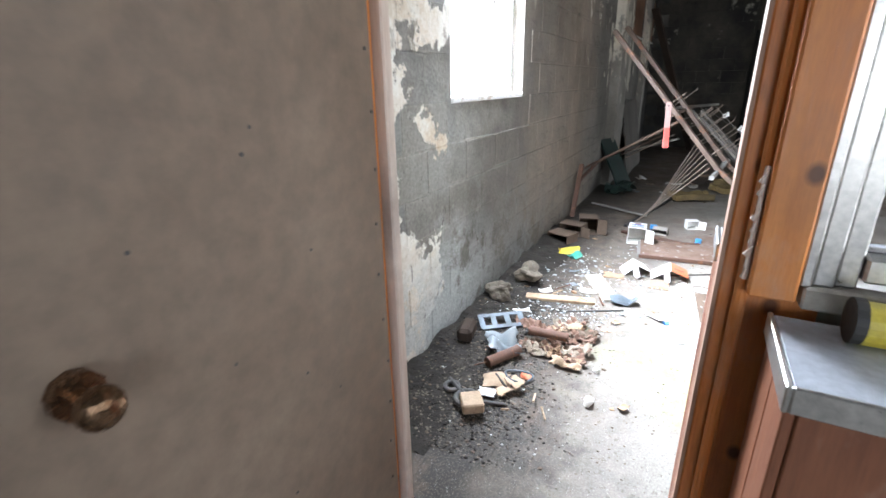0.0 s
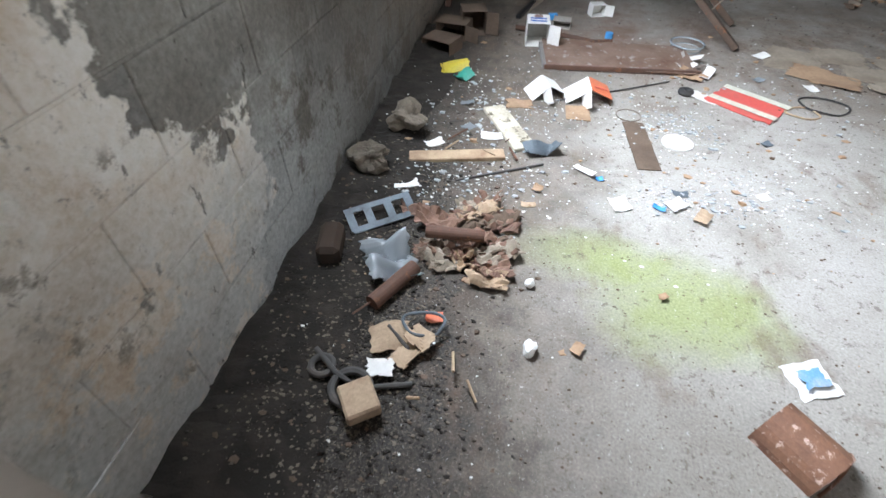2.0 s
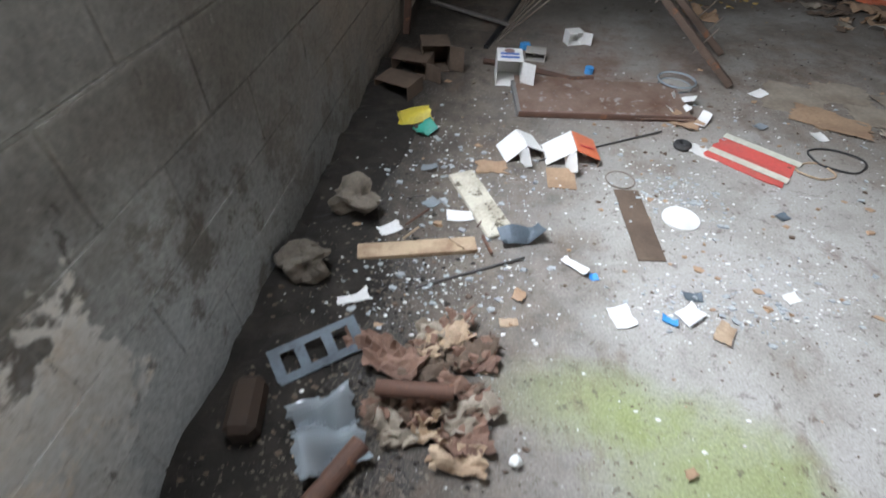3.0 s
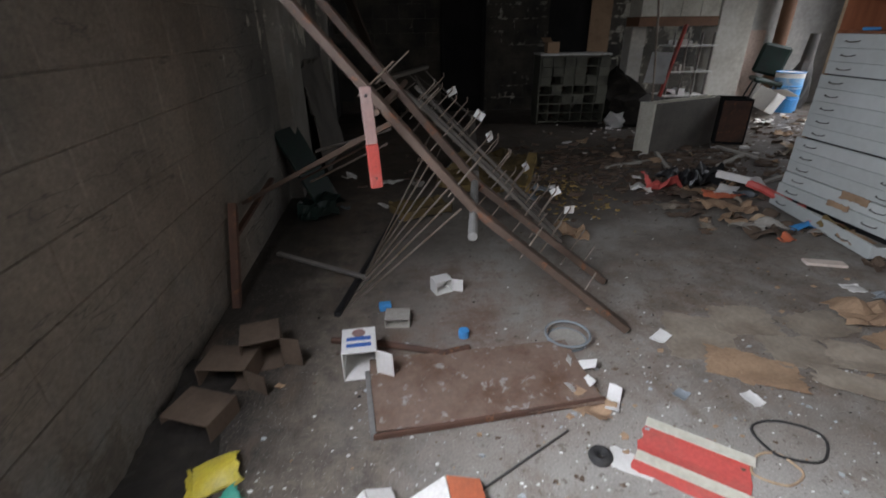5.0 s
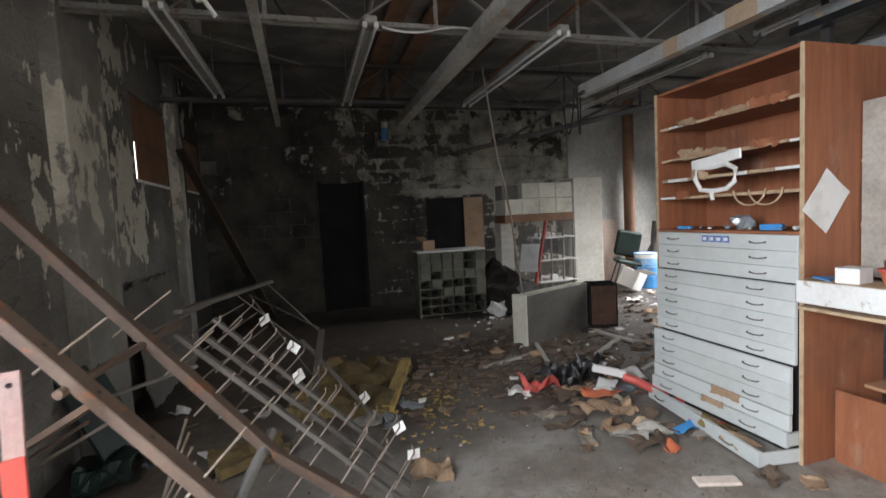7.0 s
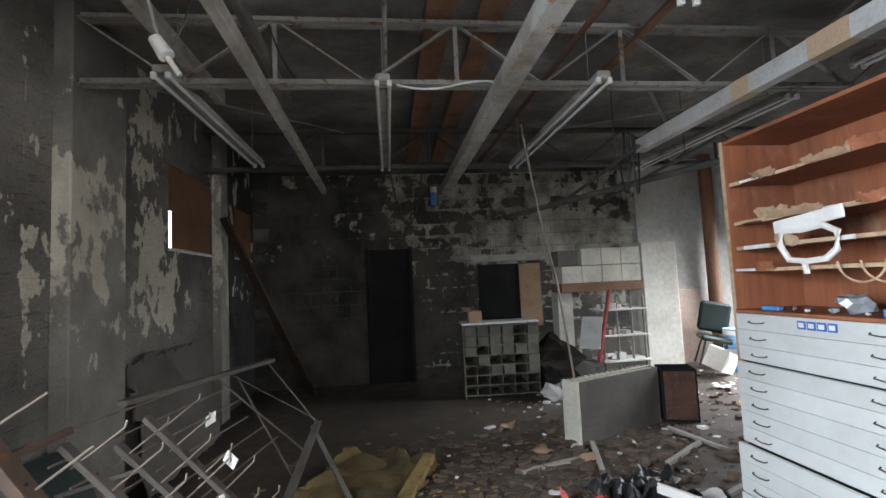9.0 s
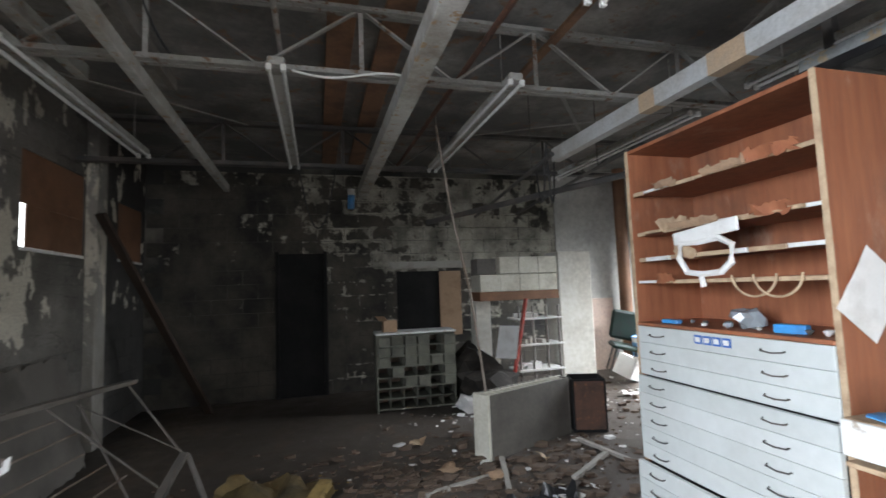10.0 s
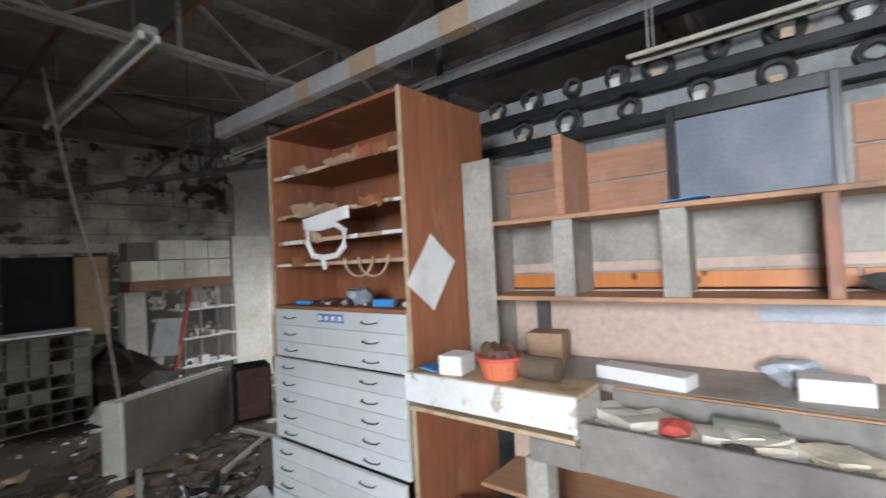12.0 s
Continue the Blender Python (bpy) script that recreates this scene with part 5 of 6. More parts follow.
single("blue_rag", sheet(0.12, 0.07, 0.004, 0.02, 5), "blue", "blue rag on the bench end", "rag", pose(2.93, 4.58, 1.018, 0, 0, 20))
single("long_white_box", box(-0.05, 0.05, -0.17, 0.17, 0, 0.05, 0.003), "white_card", "long white box on the bench", "box", pose(3.27, 3.84, 0.975, 0, 0, -12))
single("printed_packet", box(-0.05, 0.05, -0.09, 0.09, 0, 0.07, 0.003), "white_card", "white packet with faint print on the bench", "packet", pose(3.32, 3.3, 0.975, 0, 0, 6))
single("grey_cushion", lump(0.07, 0.11, 0.045, 8, 0.3, 3), "counter", "grey cloth bundle on the bench", "cloth", pose(3.46, 3.4, 0.975))
rnd = random.Random(12)
for k in range(80):
    y = 2.2 + 1.68 * rnd.random()
    p = pose(2.97 + 0.08 * rnd.random(), y, 0.832 + 0.014 * (k % 6), rnd.uniform(-6, 6), rnd.uniform(-6, 6), rnd.uniform(0, 180))
    single("folded_paper", sheet(0.11 + 0.1 * rnd.random(), 0.08 + 0.05 * rnd.random(), 0.012 + 0.02 * rnd.random(), 0.01, k, 4, 4, 0.006), ("paper", "white_card", "paper", "glaze", "paper", "cream")[k % 6], "loose yellowed folded paper in the bench trough", "paper", p, "papers in the trough")
single("red_rag", lump(0.06, 0.05, 0.035, 5, 0.4), "red", "crumpled red wrapper in the bench trough", "wrapper", pose(2.98, 3.68, 0.9))
single("black_cup", rod((0, 0, 0), (0.0, 0, 0.07), 0.03, seg=16, r2=0.038), "black", "black plastic cup in the bench trough", "cup", pose(2.9, 3.5, 0.86))
single("green_bottle", rod((0, -0.08, 0.03), (0, 0.08, 0.03), 0.03, seg=14), "pigeon", "pale green bottle lying in the trough", "bottle", pose(3.05, 3.5, 0.9))
single("blue_sheet", sheet(0.16, 0.05, 0.003, 0.01, 4), "blue", "pale blue strip lying on the upper shelf", "strip", pose(3.34, 3.68, 1.631, 0, 0, 90))
single("blue_strip", box(3.588, 3.5965, 3.0, 3.5, 1.17, 1.262, 0.002), "counter", "pale blue strip fixed to the pink panel", "strip")
single("shelf_clutter", lump(0.05, 0.1, 0.035, 14, 0.5), "dark_steel", "small dark fittings on the shelf", "fittings", pose(3.36, 3.12, 1.286))
single("pipe_bracket", box(3.55, 3.587, 4.36, 4.42, 1.0, 1.262, 0.004), "dark_steel", "dark iron bracket behind the bench", "bracket")
for k in range(12):
    s = 0.012 + 0.02 * rnd.random()
    single("small_part", lump(s * 0.9, s * 0.7, s * 0.6, k + 30, 0.5, 1), ("glaze", "dark_steel", "poly", "wire")[k % 4], "small loose fitting on the drawer cabinet", "fitting", pose(CX + 0.06 + 0.1 * rnd.random(), CY0 + 0.1 + 0.07 * k, CD + 0.0), "small fittings")
single("blue_tube", box(-0.02, 0.02, -0.06, 0.06, 0, 0.035, 0.004), "blue", "blue and white tube on the cabinet", "tube", pose(CX + 0.08, 4.9, CD, 0, 0, 10))
single("blue_tube", box(-0.02, 0.02, -0.05, 0.05, 0, 0.02, 0.004), "blue", "blue strip on the cabinet top", "tube", pose(CX + 0.06, 5.52, CD, 0, 0, 4))
single("clear_bag", lump(0.06, 0.07, 0.05, 3, 0.5), "poly", "crumpled clear bag on the cabinet", "bag", pose(CX + 0.13, 5.13, CD))

# belt racks high behind the partition
br = thing("belt_rack", "tall rack of pale boards hung with black belts, rails blackened as shaded gaps", "rack")
for z in (2.0, 2.185, 2.365, 2.72):
    part("board", box(4.12, 4.14, 1.3, 5.6, z, z + 0.1, 0.003), "pale_board", br)
    # dark rails set to black, painting in the shade of the gaps below the boards
    part("rail", box(4.02, 4.119, 1.3, 5.6, z - 0.065, z - 0.012, 0.003), "black", br)
for y in (1.6, 3.2, 5.4):
    part("post", box(4.145, 4.2, y, y + 0.06, 0, ZC, 0.003), "dark_steel", br)
rnd = random.Random(31)
for z0, step, first in ((2.425, 0.262, 4.94), (2.24, 0.33, 4.74)):
    for k in range(11):
        y = first - step * k + rnd.uniform(-0.04, 0.04)
        r = rnd.uniform(0.045, 0.066)
        t = thing("drive_belt", "coiled black rubber belt hanging on the rack", "belt", pose(4.085, y, z0 + rnd.uniform(-0.015, 0.01), 0, 90, rnd.uniform(-12, 12)), "belts on the rack")
        part("coil", ring(r, rnd.uniform(0.012, 0.02), -0.012, rnd.uniform(0.85, 1.15), 0.003, k), "rubber", t)
        if rnd.random() < 0.6:
            part("coil", ring(r * 0.9, 0.011, -0.04, rnd.uniform(0.9, 1.1), 0.005, k + 40), "rubber", t)
        if k % 3 != 2:
            part("label", box(0.02, 0.065, -0.025, 0.025, -0.045, -0.042), "glaze" if k % 2 else "tape", t, "small card label")
t = thing("ceiling_pipes", "yellowed pair of pipes under the roof above the bench", "pipe")
for x in (3.85, 3.95):
    part("tube", rod((x, 1.02, 2.42), (x, 4.0, 2.42), 0.012), "cream", t)
    part("hanger", rod((x, 3.9, 2.42), (x, 3.9, 2.85), 0.005), "steel", t)

# ---- litter on the floor ----
def strewn(name, label, cat, b, material, x, y, turn=0.0, z=0.0, group="litter on the floor"):
    if len(label.split()) < 5:
        label += " on the concrete floor"
    return single(name, b, material, label, cat, pose(x, y, z, 0, 0, turn), group)


def carton(name, label, w, d, h, material, m, open_end=True, flaps=1, band=""):
    """An open carton lying on its side with its mouth towards -y."""
    t = thing(name, label, "box", m, "cartons on the floor")
    e = 0.004
    part("top", box(-w / 2, w / 2, 0, d, h - e, h, 0.001), material, t)
    part("bottom", box(-w / 2, w / 2, 0, d, 0, e, 0.001), material, t)
    part("side", box(-w / 2, -w / 2 + e, 0.001, d, e, h - e), material, t)
    part("side", box(w / 2 - e, w / 2, 0.001, d, e, h - e), material, t)
    part("back", box(-w / 2 + e, w / 2 - e, d - e, d, e, h - e), material, t)
    if flaps:
        part("flap", bar((w / 2, 0.01, h * 0.5), (w / 2 + w * 0.45, -0.03, h * 0.52), h * 0.9, e, roll=90), material, t)
    if band:
        for k in range(2):
            part("print_bar", box(-w * 0.36, w * 0.36, d * (0.22 + 0.26 * k), d * (0.36 + 0.26 * k), h, h + 0.0012), band, t, "blue printed bar")
        part("print_bar", rod((0, d * 0.78, h), (0, d * 0.78, h + 0.0012), w * 0.2, seg=16), "faded", t, "faded red printed disc")
    return t


carton("white_carton", "small white carton lying on its side, printed in blue", 0.14, 0.17, 0.14, "white_card", pose(-0.35, 3.98, 0, 0, 0, 4), band="ink")
carton("brown_carton", "brown carton lying open by the wall", 0.2, 0.16, 0.1, "dark_card", pose(-0.9, 3.98, 0, 0, 0, -8))
carton("brown_carton", "brown carton crushed by the wall", 0.16, 0.16, 0.15, "dark_card", pose(-0.76, 4.08, 0, 0, 0, 14))
carton("brown_carton", "flattened brown carton by the wall", 0.2, 0.16, 0.08, "dark_card", pose(-0.95, 3.74, 0, 0, 0, -20), flaps=0)
carton("grey_carton", "grey dusty carton on the concrete", 0.12, 0.1, 0.05, "grey_wood", pose(-0.2, 4.33, 0, 0, 0, -4), flaps=0)
carton("torn_carton", "small pale carton with torn flaps", 0.1, 0.08, 0.08, "white_card", pose(0.06, 4.62, 0, 0, 0, 20))
def tent(name, label, w, h, n, left, right, m):
    """A carton folded into a low roof along y, with one end flap hanging to the floor."""
    t = thing(name, label, "box", m, "cartons on the floor")
    part("panel", bar((-w, n / 2, 0.003), (-0.002, n / 2, h), 0.004, n, roll=90), left, t)
    part("panel", bar((w * 0.9, n / 2, h * 0.45), (0.002, n / 2, h), 0.004, n, roll=90), right, t)
    part("end_flap", bar((-w * 0.25, -0.004, h * 0.9), (-w * 0.15, -0.05, 0.004), 0.004, w * 0.9, roll=0), left, t)
    part("side", box(w * 0.9 - 0.004, w * 0.9, 0.0, n, 0, h * 0.44), "dark_card", t)
    return t


tent("white_carton", "white carton torn open into a folded roof", 0.09, 0.075, 0.14, "white_card", "white_card", pose(-0.25, 3.28, 0, 0, 0, 22))
rt = tent("red_white_carton", "folded white carton with an orange-red panel", 0.12, 0.08, 0.16, "white_card", "orange_card", pose(-0.04, 3.27, 0, 0, 0, 6))
part("print_bar", bar((0.085, 0.05, 0.0605), (0.02, 0.05, 0.079), 0.001, 0.012, roll=90), "red_ink", rt, "dark red printed bar")
strewn("brown_flap", "square of brown cardboard", "card", sheet(0.12, 0.14, 0.003, 0.004, 3), "card", -0.1, 3.17, 2)
strewn("brown_flap", "scrap of brown cardboard", "card", sheet(0.12, 0.08, 0.003, 0.01, 8, ragged=0.03), "card", -0.4, 3.2, 12)
tr = thing("rusty_tray", "rusty shallow metal tray upside down on the concrete", "tray", pose(0.1, 3.9, 0, 0, 0, 3))
plate = part("plate", sheet(0.88, 0.4, 0.004, 0.006, 5, 14, 8), "dusty_rust", tr)
plate.location = (0.03, 0.0, 0.016)
part("lip", bar((-0.4, -0.22, 0.016), (0.48, -0.18, 0.02), 0.012, 0.026, bev=0.002), "rust", tr)
part("lip", bar((-0.42, 0.12, 0.016), (-0.4, -0.22, 0.016), 0.02, 0.03, bev=0.002), "grey_rail", tr)
strewn("iron_bar", "rusty flat iron bar", "bar", sweep([(-0.5, 4.24, 0.02), (-0.3, 4.2, 0.02), (-0.1, 4.13, 0.02), (0.0, 4.09, 0.02), (0.12, 4.12, 0.02)], 0.015), "rust", 0, 0)
ds = thing("glass_dish", "round clear dish on the concrete", "dish", pose(0.58, 4.15, 0))
part("rim", ring(0.1, 0.006, 0.03), "poly", ds)
part("base", rod((0, 0, 0.0), (0, 0, 0.003), 0.088, seg=24), "grey_wood", ds, "dusty clouded glass base")
part("foot_ring", ring(0.088, 0.004, 0.0), "poly", ds)
strewn("orange_card", "torn orange-brown carton flap", "card", sheet(0.15, 0.11, 0.003, 0.03, 6, ragged=0.03), "card", 0.53, 3.73, -40)
for k, (x, y, r) in enumerate(((0.52, 3.83, 20), (0.62, 3.74, 60), (0.57, 3.95, -30))):
    strewn("paper_strip", "curled strip of white paper", "paper", sheet(0.12, 0.05, 0.002, 0.03, k + 11, curl=0.02), "white_card", x, y, r)
rc = thing("red_panel_card", "flattened red carton with grey stripes", "card", pose(0.77, 3.45, 0, 0, 0, -38), "litter on the floor")
part("panel", sheet(0.34, 0.26, 0.003, 0.006, 7, 10, 8, 0.02), "red_card", rc)
for s in (-0.07, 0.1):
    stripe = part("stripe", sheet(0.34, 0.045, 0.002, 0.0, 7, 8, 2), "cream", rc)
    stripe.location = (0, s, 0.012)
strewn("white_flap", "scrap of white carton", "card", sheet(0.14, 0.09, 0.003, 0.01, 9, ragged=0.02), "white_card", 0.57, 3.47, -30)
strewn("white_disk", "white plastic disc", "disc", rod((0, 0, 0), (0, 0, 0.008), 0.07, seg=32), "glaze", 0.35, 2.98)
strewn("brown_strip", "strip of brown hardboard", "strip", sheet(0.1, 0.4, 0.004, 0.004, 10), "dark_card", 0.18, 2.93, 5)
strewn("hose_loop", "black hose coiled in a loop", "hose", ring(0.115, 0.0045, 0, 0.8, 0.012, 3), "rubber", 1.15, 3.5)
strewn("hose_loop", "thin brown hose loop", "hose", ring(0.08, 0.004, 0, 0.7, 0.01, 5), "raw_edge", 1.02, 3.4)
strewn("rubber_roll", "small black ribbed roll", "roll", ring(0.025, 0.016, 0), "rubber", 0.47, 3.5)
strewn("wire_ring", "thin wire ring", "ring", ring(0.06, 0.003, 0), "wire", 0.15, 3.2)
for k, (x, y, w, d, r) in enumerate(((1.2, 4.1, 0.3, 0.36, -22), (1.48, 4.2, 0.28, 0.24, -16), (1.28, 3.86, 0.34, 0.2, -30), (1.55, 3.95, 0.26, 0.22, -10), (1.8, 4.12, 0.3, 0.2, 8), (1.82, 3.85, 0.34, 0.18, -20), (2.05, 3.92, 0.24, 0.22, 14), (1.62, 3.72, 0.3, 0.14, -34))):
    strewn("floor_mat", "torn rotten piece of floor mat", "mat", sheet(w, d, 0.003, 0.004 + 0.005 * (k % 3), 21 + k, 14, 14, 0.035, freq=5), ("mat", "mat", "card", "mat")[k % 4], x, y, r, 0.002 * k)
# things lying in the pulled out bottom drawer
TRAY = Matrix.Translation((CX, CY1, 0)) @ Matrix.Rotation(radians(-8), 4, "Z")


def in_tray(u, v, z, turn):
    return TRAY @ pose(u, v, z, 0, 0, turn)


single("cardboard_tube", rod((0, -0.2, 0), (0, 0.2, 0), 0.022, seg=16), "white_card", "long white tube lying in the open drawer", "tube", in_tray(-0.03, -0.42, TZ + 0.03, 6))
single("red_packet", sheet(0.12, 0.2, 0.004, 0.05, 81, 8, 8, 0.02), "red_card", "crumpled red packet in the open drawer", "packet", in_tray(-0.035, -0.56, TZ + 0.004, 20))
single("brown_flap", sheet(0.14, 0.26, 0.004, 0.06, 82, 8, 8, 0.03), "card", "crumpled brown card in the open drawer", "card", in_tray(-0.04, -0.78, TZ + 0.006, -8))
single("red_packet", sheet(0.1, 0.14, 0.004, 0.06, 83, 8, 8, 0.02), "red_card", "crumpled dark red packet in the open drawer", "packet", in_tray(-0.04, -0.24, TZ + 0.004, -15))
single("litter_scrap", sheet(0.1, 0.18, 0.004, 0.06, 84, 8, 8, 0.03), "foam", "yellowed paper scrap in the open drawer", "paper", in_tray(-0.05, -0.66, TZ + 0.02, 30))
strewn("brown_flap", "crumpled brown cardboard", "card", sheet(0.3, 0.22, 0.004, 0.06, 23, ragged=0.05), "card", 2.1, 4.15, -15, 0.01)
strewn("clear_wrap", "crumpled clear wrapping", "wrapping", sheet(0.35, 0.2, 0.002, 0.07, 24, ragged=0.05), "poly", 2.38, 4.15, -20)
yw = strewn("yellow_wrapper", "crumpled yellow packet", "packet", sheet(0.16, 0.13, 0.004, 0.05, 12, ragged=0.02), "yellow", -0.8, 3.56, 20)
strewn("green_wrapper", "crumpled green packet", "packet", sheet(0.1, 0.08, 0.004, 0.04, 13, ragged=0.02), "green", -0.72, 3.44, 40)
strewn("bottle_top", "blue plastic cap", "cap", rod((0, 0, 0), (0, 0, 0.035), 0.025, seg=16), "blue", 0.11, 4.23)
strewn("bottle_top", "blue carton end", "cap", box(-0.03, 0.03, -0.02, 0.02, 0, 0.04, 0.004), "blue", -0.26, 4.5, 10)
strewn("white_card", "small white card", "card", sheet(0.1, 0.04, 0.002, 0.002, 14), "white_card", -0.01, 3.99, -4)
bl = thing("blue_label_sheet", "torn paper with a blue patch", "paper", pose(0.52, 1.78, 0, 0, 0, 20), "litter on the floor")
part("sheet", sheet(0.12, 0.11, 0.002, 0.008, 15, ragged=0.012), "white_card", bl)
patch = part("patch", sheet(0.07, 0.055, 0.002, 0.0, 15, ragged=0.014), "pale_blue", bl)
patch.location = (0, 0, 0.014)
# along the block wall
bp = thing("punched_plate", "galvanised plate with square holes", "plate", pose(-0.84, 2.2, 0.03, 24, 0, 38), "litter on the floor")
b = bmesh.new()
for x0, x1, y0, y1 in ((-0.13, 0.13, -0.05, -0.03), (-0.13, 0.13, 0.03, 0.05), (-0.13, -0.1, -0.03, 0.03), (-0.06, -0.03, -0.03, 0.03), (0.02, 0.05, -0.03, 0.03), (0.1, 0.13, -0.03, 0.03)):
    box(x0, x1, y0, y1, 0.0, 0.006, bm=b)
part("plate", b, "galv", bp)
part("flange", box(-0.13, 0.13, -0.054, -0.0505, -0.03, 0.006), "galv", bp)
strewn("plastic_bag", "crumpled clear plastic bag", "bag", sheet(0.16, 0.2, 0.003, 0.06, 9, 20, 20, 0.02, freq=10), "poly", -0.74, 1.97, 30)
strewn("iron_pipe", "short rusty iron pipe", "pipe", rod((-0.1, 0, 0.022), (0.1, 0.0, 0.022), 0.022, seg=16), "rust", -0.54, 2.09, 4, 0.055)
strewn("iron_pipe", "rusty pipe stub", "pipe", rod((-0.1, 0, 0.026), (0.1, 0.0, 0.026), 0.026, seg=16), "rust", -0.7, 1.87, 62)
rnd = random.Random(17)
for k in range(30):
    u = rnd.random()
    x, y = (-0.72 + 0.34 * rnd.random(), 2.18 + 0.2 * rnd.random()) if k < 13 else (-0.66 + 0.3 * rnd.random(), 1.95 + 0.2 * rnd.random())
    w = 0.05 + 0.11 * rnd.random()
    strewn("rotten_fabric", "torn piece of rotten brown fabric", "fabric", sheet(w, w * rnd.uniform(0.4, 0.9), 0.004, 0.03, 40 + k, 10, 8, 0.022, rnd.uniform(0, 0.012), freq=26),
           ("leather", "leather", "dark_card", "beige", "leather", "mat")[k % 6], x, y, rnd.uniform(-25, 40), 0.004 * (k % 5))
strewn("timber_offcut", "split pale timber batten", "batten", box(-0.21, 0.21, -0.035, 0.035, 0, 0.02, 0.003), "raw_edge", -0.63, 2.66, 14)
strewn("gypsum_board", "mouldy off-white board", "board", box(-0.055, 0.055, -0.2, 0.2, 0, 0.02, 0.004), "mould_board", -0.43, 2.95, 28)
strewn("metal_scrap", "bent grey metal scrap", "scrap", sheet(0.16, 0.07, 0.003, 0.05, 31, curl=0.03), "galv", -0.27, 2.77, 20)
strewn("steel_rod", "thin black steel rod", "rod", rod((-0.2, 0, 0.006), (0.2, 0, 0.008), 0.005, seg=8), "dark_steel", -0.43, 2.58, 28)
strewn("steel_rod", "thin black steel rod", "rod", rod((-0.35, 0, 0.006), (0.35, 0, 0.008), 0.004, seg=8), "dark_steel", 0.1, 3.45, 30)
strewn("block_lump", "broken lump of concrete", "rubble", lump(0.07, 0.06, 0.055, 1, 0.55, 4), "dirty_stone", -0.97, 2.5)
strewn("block_lump", "broken lump of concrete", "rubble", lump(0.08, 0.06, 0.05, 2, 0.55, 4), "dirty_stone", -0.9, 2.83)
strewn("brown_bottle", "brown glass-like jar on its side", "jar", box(-0.04, 0.04, -0.08, 0.08, 0, 0.08, 0.018), "char", -0.96, 2.0, 12)
strewn("white_stone", "white stone chip", "stone", lump(0.02, 0.026, 0.02, 3, 0.3), "glaze", -0.255, 1.72)
strewn("white_stone", "white stone chip", "stone", lump(0.016, 0.016, 0.015, 4, 0.3), "glaze", -0.27, 1.97)
for k, (x, y, w, r) in enumerate(((-0.66, 1.68, 0.15, 20), (-0.6, 1.63, 0.1, 60), (-0.66, 1.57, 0.09, 10), (-0.57, 1.68, 0.1, -30))):
    strewn("paper_scrap", "muddy scrap of paper", "paper", sheet(w * 0.8, w * 0.6, 0.004, 0.02, 60 + k, ragged=0.015), "beige" if k != 2 else "white_card", x, y, r, 0.01 * k)
strewn("wooden_block", "small dirty wooden block", "block", box(-0.045, 0.045, -0.05, 0.05, 0, 0.045, 0.006), "beige", -0.68, 1.46, 35, 0.02)
strewn("iron_ring", "rusty iron ring", "ring", ring(0.05, 0.012, 0), "dark_steel", -0.72, 1.5, 0, 0.01)
strewn("iron_ring", "rusty iron ring", "ring", ring(0.03, 0.01, 0), "dark_steel", -0.82, 1.55, 0, 0.01)
strewn("cable_loop", "grey cable loop", "cable", ring(0.06, 0.005, 0, 0.8, 0.008, 2), "galv", -0.57, 1.73, 0, 0.03)
strewn("iron_strap", "bent rusty strap", "strap", sweep([(-0.12, 0.1, 0.02), (-0.05, 0.02, 0.03), (0.02, -0.02, 0.02), (0.16, 0.0, 0.01)], 0.008), "dark_steel", -0.72, 1.52, 10)
strewn("copper_can", "rusty orange tin", "tin", sweep([(0.07 * math.cos(a), -0.08, 0.07 * math.sin(a)) for a in (math.pi * k / 10 for k in range(11))], 0.004, 6), "bright_rust", 0.415, 1.565, 50)
curl = bmesh.new()
rows = [[curl.verts.new(((0.075 + o) * math.cos(math.pi * k / 12), y, (0.075 + o) * math.sin(math.pi * k / 12))) for k in range(13)] for o in (0, 0.004) for y in (-0.08, 0.08)]
for k in range(12):
    for a, c in ((0, 1), (3, 2), (2, 0), (1, 3)):
        curl.faces.new((rows[a][k], rows[a][k + 1], rows[c][k + 1], rows[c][k]))
strewn("rusty_sheet", "curled rust-orange sheet metal", "sheet metal", curl, "bright_rust", 0.415, 1.565, 40)
